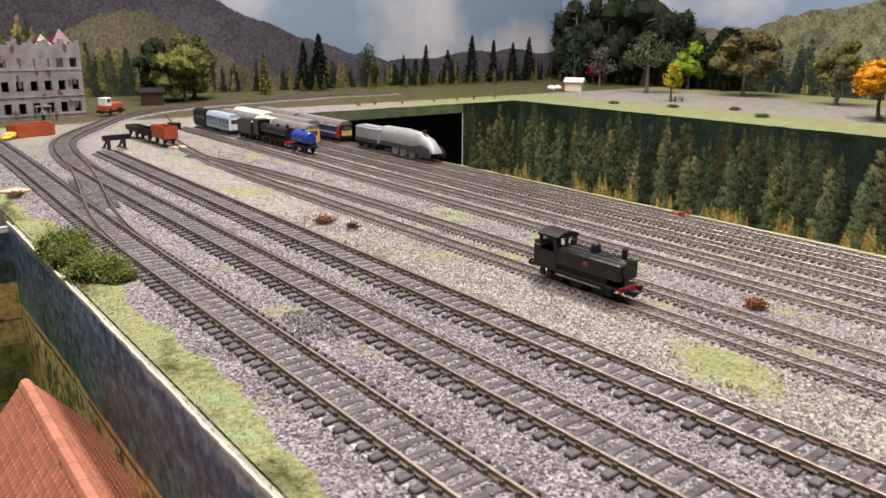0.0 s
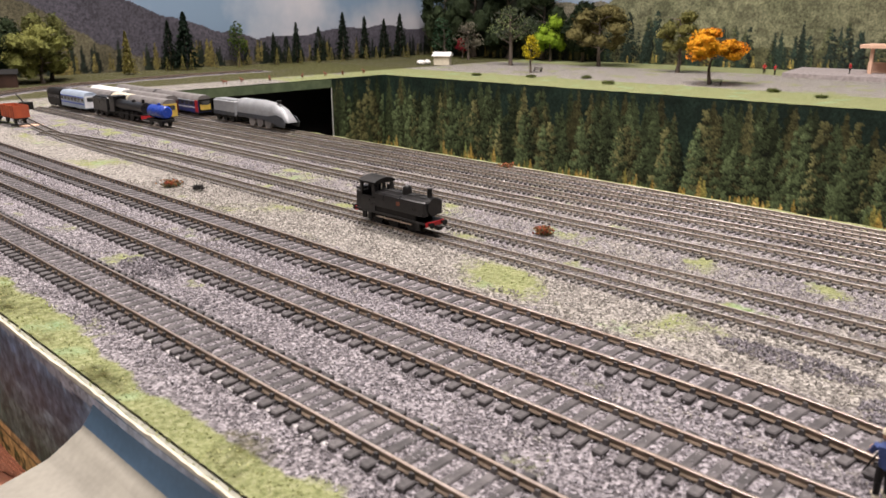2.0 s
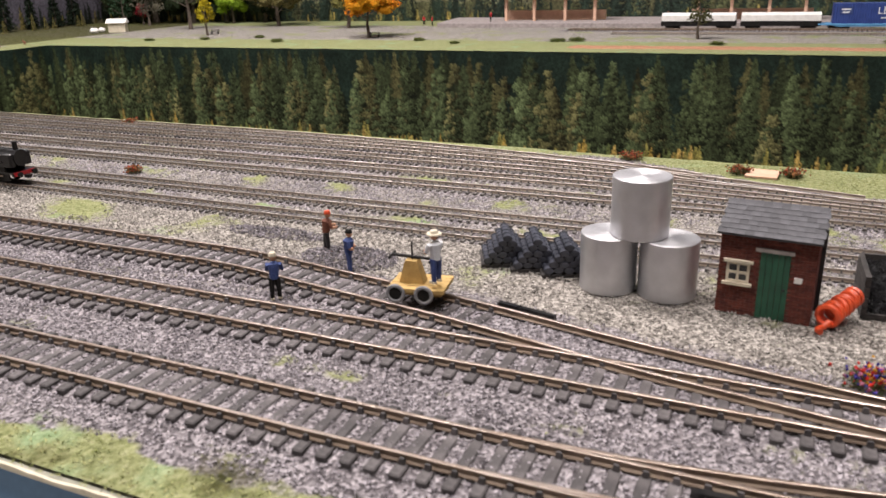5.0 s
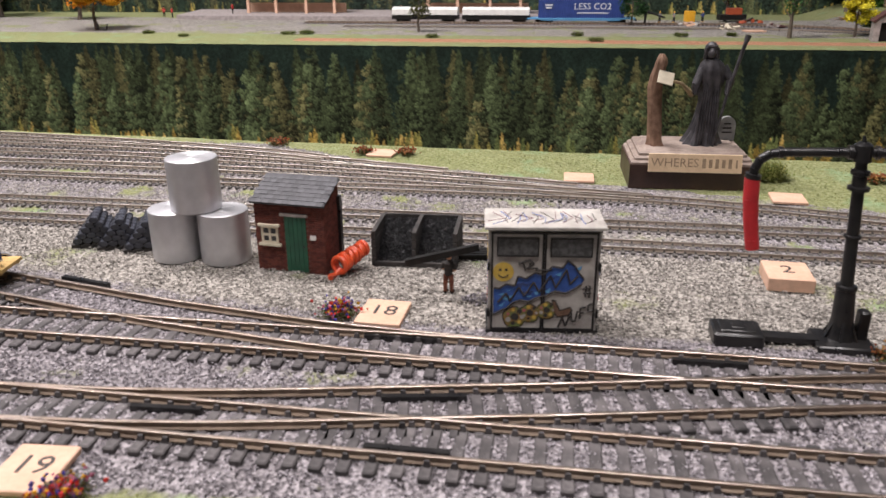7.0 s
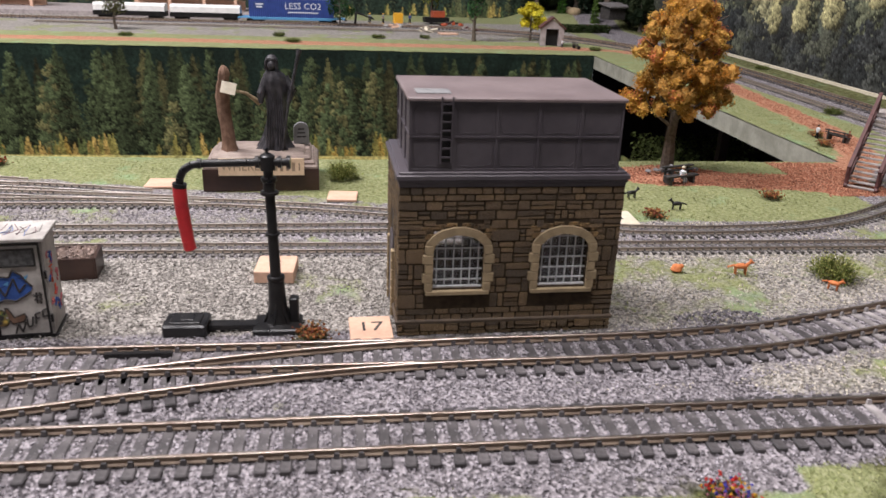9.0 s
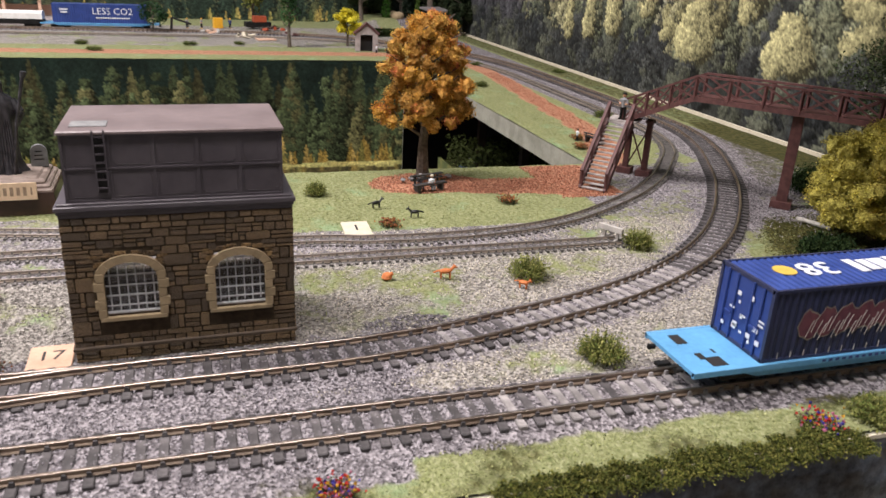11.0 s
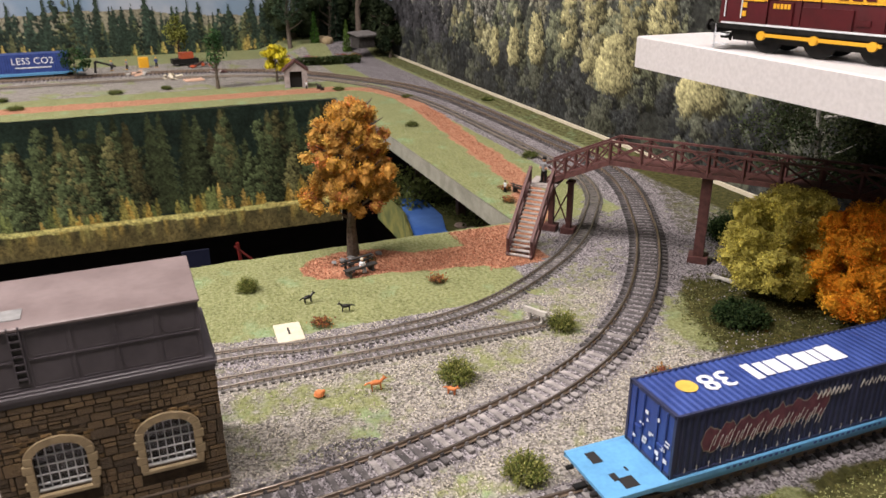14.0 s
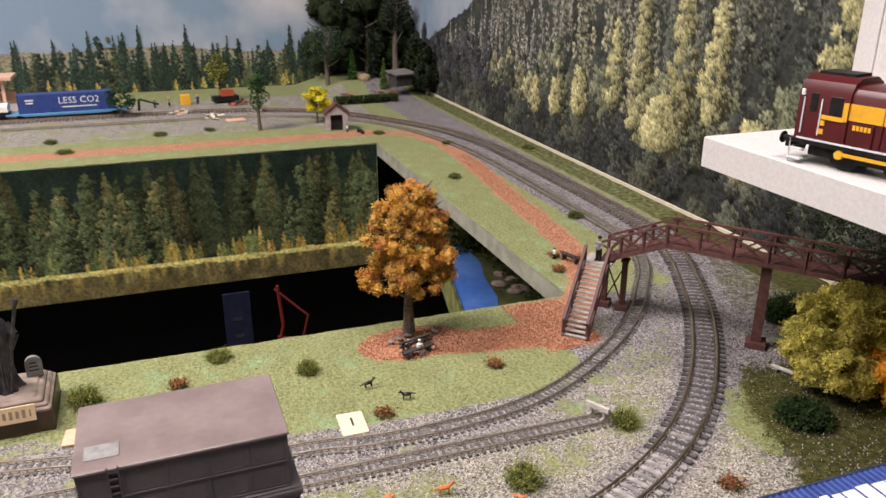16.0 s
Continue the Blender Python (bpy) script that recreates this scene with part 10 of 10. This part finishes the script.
box(bm, 0, 0, 11, 40, 26, 22)
part("hut_wall", bm, M["cream"], t, smooth=False)
bm = bmesh.new()
prism(bm, [(-18, 22), (18, 22), (0, 32)], -24, 24, Matrix(((0, 0, 1, 0), (1, 0, 0, 0), (0, 1, 0, 0), (0, 0, 0, 1))))
part("hut_roof", bm, M["white_paper"], t, smooth=False)
bm = bmesh.new()
for k in range(9):
    ball(bm, (R.uniform(-30, 30), R.uniform(-12, 12), 5), R.uniform(5, 9), 0.9, 8)
single("stone_heap", bm, M["white_paper"], 1415, 1365, 0, 0, "heap of white stones beside the pale hut", "stones")

def scrap_pile(x, y, r, n, cols, label):
    """A loose pile of small broken boards and boxes on the far ground."""
    t = thing("scrap_pile", x, y, 0, R.uniform(0, 180), label, "scrap pile", "piles on the far board")
    for k in range(n):
        bm = bmesh.new()
        a, d = R.uniform(0, 6.283), r * math.sqrt(R.random())
        m = Matrix.Translation((d * math.cos(a), d * math.sin(a), 2 + 6 * R.random() * (1 - d / r))) @ Euler((R.uniform(-.5, .5), R.uniform(-.5, .5), R.uniform(0, 3))).to_matrix().to_4x4()
        cbox(bm, 0, 0, 0, R.uniform(6, 18), R.uniform(4, 9), R.uniform(1.5, 6), 0.4, m=m)
        part("scrap_piece", bm, M[R.choice(cols)], t, smooth=False)


for x, y, r, n, cols, lab in ((1508, -540, 26, 9, ("cream", "wood_tile", "dirty_white"), "pile of pale broken boards on the far ground"), (1430, -605, 22, 8, ("cream", "dirty_white", "chapel"), "heap of pale rubble and boards on the far ground"), (1560, -668, 24, 8, ("plinth", "rust_red", "timber"), "stack of dark brown and red crates"), (1470, -690, 18, 6, ("maroon_wood", "chapel", "cream"), "small stack of crates beside the far siding")):
    scrap_pile(x, y, r, n, cols, lab)
number_tile(1392, -640, -80, "", 34, 24, 2, label="bare plywood tile lying on the far ground")

# ---------------------------------------------------------------- the pond in the well and what hangs below
bm = bmesh.new()
prism(bm, [(560, -1086), (1122, -1086), (1122, -905), (980, -905), (800, -866), (560, -812)], -172, -166)
single("pond_water", bm, M["water"], label="dark glossy resin pond below the side board", category="pond", kind="structure", smooth=False)
bm = bmesh.new()
prism(bm, [(700, -850), (800, -868), (1000, -908), (1080, -925), (1040, -960), (960, -958), (900, -940), (830, -930), (760, -900), (690, -880)], -165.9, -165.0)
single("blue_water", bm, M["lake_blue"], label="blue open water of the pond", category="pond", kind="structure", smooth=False)
bm = bmesh.new()
m0 = [(560, -811), (800, -865), (980, -904), (1122, -904)]
for (x0, y0), (x1, y1) in zip(m0, m0[1:]):
    vs = [bm.verts.new(p) for p in ((x0, y0, -160), (x1, y1, -160), (x1, y1, -215), (x0, y0, -215))]
    bm.faces.new(vs)
    vs = [bm.verts.new(p) for p in ((x0, y0 + 3, -160), (x1, y1 + 3, -160), (x1, y1 + 3, -215), (x0, y0 + 3, -215))]
    bm.faces.new(vs[::-1])
single("pond_edge", bm, mat("printed_reeds", (0.30, 0.29, 0.09), (0.12, 0.15, 0.06), 0.6, 0, 40, 0), label="printed yellow-green reed strip along the pond", category="edging", kind="structure", smooth=False)
for k, (x, y) in enumerate(((903, -966), (880, -975), (838, -959), (845, -972), (1105, -955), (870, -950))):
    bm = bmesh.new()
    ball(bm, (0, 0, 2), R.uniform(8, 12), 0.5, 8, sx=1.4)
    single("pond_rock", bm, M["rock"] if k != 4 else M["white_paper"], x, y, -166, R.uniform(0, 90), "pale brown rock standing in the pond", "rock", "pond rocks")
for x, y in ((950, -985), (1075, -960), (800, -1000)):
    bm = bmesh.new()
    box(bm, 0, 0, 72, 12, 12, 146)
    single("board_leg", bm, M["plinth"], x, y, -166, 0, "dark timber leg under the side board", "leg", "board legs", smooth=False)
v, f = spread([(-.5, 0, 0), (0, -.35, .12), (.5, 0, 0), (0, .38, .1)], [(0, 1, 2), (0, 2, 3)], np.column_stack([rng.uniform(600, 1115, 1800), rng.uniform(-1080, -965, 1800), rng.uniform(-165, -158, 1800)]), rng.uniform(3, 9, 1800))
bulk("pond_weed", v, f, M["leaf"], None, "dark green weed round the pond", "weed", "stuff", tint=np.repeat(np.array([[0.085, 0.105, 0.035]]) * rng.uniform(0.4, 1.7, (1800, 1)), 2, 0))
v, f = spread([(-.5, 0, 0), (0, -.35, .12), (.5, 0, 0), (0, .38, .1)], [(0, 1, 2), (0, 2, 3)], np.column_stack([rng.uniform(1000, 1118, 2600), rng.uniform(-1080, -910, 2600), rng.uniform(-166, -120, 2600)]), rng.uniform(4, 10, 2600))
bulk("bank_scrub", v, f, M["leaf"], None, "dim green scrub on the bank beyond the pond", "scrub", "stuff", tint=np.repeat(np.array([[0.13, 0.16, 0.05]]) * rng.uniform(0.4, 1.7, (2600, 1)), 2, 0))
t = thing("slotted_upright", 1085, -590, -690, 0, "dark blue slotted steel upright in the well", "upright")
bm = bmesh.new()
box(bm, 0, 0, 240, 4, 42, 470)
part("upright", bm, M["post_blue"], t, smooth=False)
# near-black plates in place of the slots' own shade
bm = bmesh.new()
for k in range(14):
    box(bm, -2.2, 0, 40 + 30 * k, 0.6, 14, 6)
part("slot", bm, M["dark"], t, smooth=False)
bm = bmesh.new()
tube(bm, [(1080, -655, -210), (1078, -660, -280), (1082, -645, -340), (1076, -650, -460), (1080, -655, -690)], 3, 6)
tube(bm, [(1080, -650, -215), (1070, -700, -265), (1078, -690, -310), (1080, -650, -300)], 2, 6)
single("hanging_cable", bm, M["cable"], label="red electrical cable hanging in the well", category="cable")


# ---------------------------------------------------------------- lower scene: the tiled roof beside the board's front
def tiled_house():
    t = thing("tiled_house", 54, 300, -131, 90, "house with a terracotta tiled roof on the lower shelf", "house")
    bm = bmesh.new()
    box(bm, -10, 0, 28, 226, 46, 56)
    part("house_wall", bm, M["cream"], t, smooth=False)
    bm = bmesh.new()
    ang = math.atan2(36, 29)
    for s in (-1, 1):
        m = Matrix.Translation((0, s * 14.5, 72)) @ Matrix.Rotation(-s * ang, 4, "X")
        box(bm, -10, 0, 0, 242, 47, 1.4, m=m)
    part("roof_boards", bm, M["roof_tile"], t, smooth=False)
    tb = bmesh.new()
    prism(tb, [(-2.2, 0), (-1.1, 0.75), (0, 0.9), (1.1, 0.75), (2.2, 0), (1.6, -0.3), (-1.6, -0.3)], -2.7, 2.7, Matrix(((1, 0, 0, 0), (0, 0, 1, 0), (0, 1, 0, 0), (0, 0, 0, 1))))
    tme = to_mesh("roof_tile", tb, M["roof_tile"], False)
    for s in (-1, 1):
        m = Matrix.Translation((0, s * 14.5, 72)) @ Matrix.Rotation(-s * ang, 4, "X")
        for c in range(34):
            for r in range(10):
                if R.random() < 0.012:
                    continue
                o = new("roof_tile", tme)
                o.parent = t
                mm = m @ Matrix.Translation((108 - 4.45 * c, -21 + 4.6 * r, 1.3 + 0.12 * R.random())) @ Matrix.Rotation(radians(-s * 4), 4, "X")
                mm.translation *= MM
                o.matrix_basis = mm
    rb = bmesh.new()
    prism(rb, [(-3.2, -0.6), (-1.8, 1.4), (0, 2.0), (1.8, 1.4), (3.2, -0.6)], -4.2, 4.2, Matrix(((0, 0, 1, 0), (1, 0, 0, 0), (0, 1, 0, 0), (0, 0, 0, 1))))
    rme = to_mesh("ridge_tile", rb, M["roof_tile"], True)
    for c in range(28):
        o = new("ridge_tile", rme)
        o.parent = t
        o.matrix_basis = Matrix.Translation(((106 - 8.2 * c) * MM, 0, (90.6 + 0.2 * (c % 2)) * MM))


tiled_house()

# ---------------------------------------------------------------- ballast, gravel and flock (stuff), sleepers last
TETRA = ([(1, 0, -.3), (-.5, .87, -.35), (-.5, -.87, -.3), (.1, .1, .75), (-.2, -.1, -.75)], [(0, 1, 3), (1, 2, 3), (2, 0, 3), (1, 0, 4), (2, 1, 4), (0, 2, 4)])
RUBBLE = mat("dark_ballast_chip", (0.26, 0.24, 0.26), (0.15, 0.14, 0.15), 0.9, 0, 500, 0.3, island=0.55, spec=0.2)
BLADE = ([(-.34, 0, 0), (.34, 0, 0), (.12, .85, .5)], [(0, 1, 2)])


def patch(n, x0, x1, y0, y1):
    return np.column_stack([rng.uniform(x0, x1, n), rng.uniform(y0, y1, n)])


def zone_of(p):
    doo, dnn, dpa = near_dist(p, ALL_OO), near_dist(p, ALL_NN), near_dist(p, PATH_RED)
    return np.array([zones(x, y, a, b, c) for (x, y), a, b, c in zip(p, doo, dnn, dpa)]), doo, dnn


def ragged(p, k=0.7):
    return np.array([k * noise.noise((x * .09, y * .09, 1)) for x, y in p])


p = np.concatenate([patch(34000, 104, 215, -620, 330), patch(7000, 104, 215, 330, 900), patch(12000, 284, 372, -560, 500), patch(9000, 160, 420, -1000, -540), patch(9000, 372, 500, -150, 600), patch(8000, 284, 400, 480, 900), patch(7000, 205, 290, -560, 350)])
z, doo, dnn = zone_of(p)
rg = ragged(p)
keep = (z[:, 0] + rg * .5 < 0.5) & (z[:, 2] < 0.5) & (z[:, 1] + rg * 0.4 < 0.55) & ((dnn > 6) | (p[:, 1] > 200))
q = p[keep]
up = 1.6 * np.clip((12.5 - doo[keep]) / 3, 0, 1) + 0.5 * np.clip((19 - doo[keep]) / 4, 0, 1) * np.clip((doo[keep] - 9.5) / 3, 0, 1) + 0.7 * np.clip((10 - dnn[keep]) / 3, 0, 1)
v, f = spread(*TETRA, np.column_stack([q, rng.uniform(-0.1, 0.6, len(q)) + up]), rng.uniform(0.42, 0.85, (len(q), 3)))
bulk("ballast_stones", v, f, M["stone"], None, "loose grey granite ballast chips between the tracks", "ballast", "stuff")
p = np.concatenate([patch(26000, 200, 292, -560, 520), patch(26000, 284, 500, -320, 620)])
z, doo, dnn = zone_of(p)
rg = ragged(p)
keep = (z[:, 0] + rg * .5 < 0.55) & (z[:, 2] < 0.5) & (doo > 14) & (z[:, 1] + rg * 0.4 > 0.4) & (p[:, 0] < pit_near(p[:, 1]) - 3) & ((dnn > 7) | (p[:, 1] > 200))
q = p[keep]
up = 1.0 * np.clip((10 - dnn[keep]) / 3, 0, 1)
v, f = spread(*TETRA, np.column_stack([q, rng.uniform(-0.1, 0.5, len(q)) + up]), rng.uniform(0.4, 0.85, (len(q), 3)))
bulk("gravel_stones", v, f, M["paleston"], None, "loose pale buff gravel chips beside the tracks", "gravel", "stuff")
p = patch(34000, 112, 470, -960, -540)
z, doo, dnn = zone_of(p)
rg = ragged(p, 1.0)
keep = (z[:, 0] + rg * .5 < 0.5) & (z[:, 2] < 0.5) & (dnn > 9) & (doo > 17) & (z[:, 1] + rg * 0.3 > 0.35) & (p[:, 1] > -806 - 0.35 * (p[:, 0] - 150))
q = p[keep]
v, f = spread(*TETRA, np.column_stack([q, rng.uniform(-0.1, 0.5, len(q))]), rng.uniform(0.35, 0.8, (len(q), 3)))
bulk("cream_grit", v, f, mat("cream_grit", (0.60, 0.55, 0.46), (0.42, 0.385, 0.32), 0.9, 0, 400, 0.3, island=0.4, spec=0.2), None, "loose cream grit on the ground inside the curve", "grit", "stuff")
for cx, cy, rx, ry, hh, n in ((253, -33, 15, 24, 2.2, 900), (272, 20, 8, 30, 1.4, 500), (160, 300, 10, 24, 1.2, 320), (232, -300, 7, 16, 1.2, 260), (300, -395, 8, 26, 1.6, 420), (210, -610, 9, 22, 1.3, 300)):
    a, k = rng.uniform(0, 6.283, n), np.sqrt(rng.uniform(0, 1, n))
    lump = np.array([noise.noise((cx + 0.12 * i, 0, 0)) for i in range(n)])
    v, f = spread(*TETRA, np.column_stack([cx + rx * k * np.cos(a), cy + ry * k * np.sin(a), hh * (1 - k ** 2) * (0.7 + 0.5 * lump) + 0.2]), rng.uniform(0.5, 1.15, (n, 3)))
    bulk("rubble_heap", v, f, RUBBLE, None, "low heap of loose dark grey ballast between the tracks", "rubble", "stuff")
p = np.concatenate([patch(17500, 83.4, 118, -1080, 640), patch(15000, 160, 320, -960, -560), patch(22000, 335, 480, -838, -150), patch(9000, 200, 292, -560, 700), patch(5000, 118, 215, -600, 400), patch(9000, 480, 900, -945, -838)])
z, doo, dnn = zone_of(p)
rg = ragged(p)
keep = (z[:, 0] + rg * .5 > 0.5) & (z[:, 2] < 0.5) & (dnn > 9) & (doo > 13)
keep &= (p[:, 0] < pit_near(p[:, 1]) - 2) | (p[:, 1] < -840)
q = p[keep]
v, f = spread(*BLADE, np.column_stack([q, rng.uniform(-0.3, 0.3, len(q))]), rng.uniform(0.6, 1.35, len(q)))
bulk("grass_flock", v, f, M["flock"], None, "short yellow-green flock grass on the boards", "grass", "stuff")
# moss blades under the shelf, tinted darker with its shade
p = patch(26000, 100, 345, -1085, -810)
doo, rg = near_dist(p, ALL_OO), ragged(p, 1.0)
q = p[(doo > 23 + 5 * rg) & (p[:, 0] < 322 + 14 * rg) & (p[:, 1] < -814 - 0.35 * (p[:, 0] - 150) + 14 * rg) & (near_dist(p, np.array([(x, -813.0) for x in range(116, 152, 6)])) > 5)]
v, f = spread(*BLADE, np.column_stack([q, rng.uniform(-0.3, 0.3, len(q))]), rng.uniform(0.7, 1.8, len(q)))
bulk("moss_flock", v, f, M["moss"], None, "olive moss flock darkened for shelf shade in the corner of the boards", "moss", "stuff")
p = np.concatenate([patch(9000, 380, 480, -825, -620), patch(7000, 480, 1000, -950, -860)])
z, doo, dnn = zone_of(p)
keep = (z[:, 2] > 0.6) & (dnn > 9)
q = p[keep]
v, f = spread(*TETRA, np.column_stack([q, rng.uniform(0.0, 0.7, len(q))]), rng.uniform(0.4, 0.9, (len(q), 3)))
bulk("red_earth", v, f, mat("red_earth_crumbs", (0.40, 0.17, 0.10), (0.28, 0.11, 0.065), 0.95, 0, 400, 0, island=0.4), None, "crumbled red-brown earth of the path", "earth", "stuff")
for ob, src, pts, way in LATE:
    near = np.argsort(np.hypot(pts[:, 0] + 40, np.maximum(0, np.abs(pts[:, 1] + 100) - 500)))[:300]
    rest = np.setdiff1d(np.arange(len(pts)), near)
    for i in near:
        o = new("sleeper", SL_DUSTY if src is SL_OO and -790 < pts[i, 1] + R.uniform(-40, 40) < -640 else src)
        o.parent = ob
        o.matrix_basis = Matrix.Translation((pts[i, 0] * MM, pts[i, 1] * MM, 0)) @ Matrix.Rotation(math.atan2(way[i, 1], way[i, 0]), 4, "Z")
    if len(rest):
        bv = np.array([c.co[:] for c in src.vertices]) / MM
        bf = [tuple(g.vertices) for g in src.polygons]
        vs, fs = [], []
        for i in rest:
            k = len(vs) * len(bv)
            (x, y), (tx, ty) = pts[i], way[i]
            vs.append(np.column_stack([x + bv[:, 0] * tx - bv[:, 1] * ty, y + bv[:, 0] * ty + bv[:, 1] * tx, bv[:, 2]]))
            fs += [tuple(c + k for c in g) for g in bf]
        me = bpy.data.meshes.new("sleeper_row")
        me.from_pydata((np.concatenate(vs) * MM).tolist(), [], fs)
        me.materials.append((SL_DUSTY if src is SL_OO and -790 < pts[rest, 1].mean() < -600 else src).materials[0])
        o = new("sleeper_row", me)
        o.parent = ob
        tagged(o, kind="stuff")
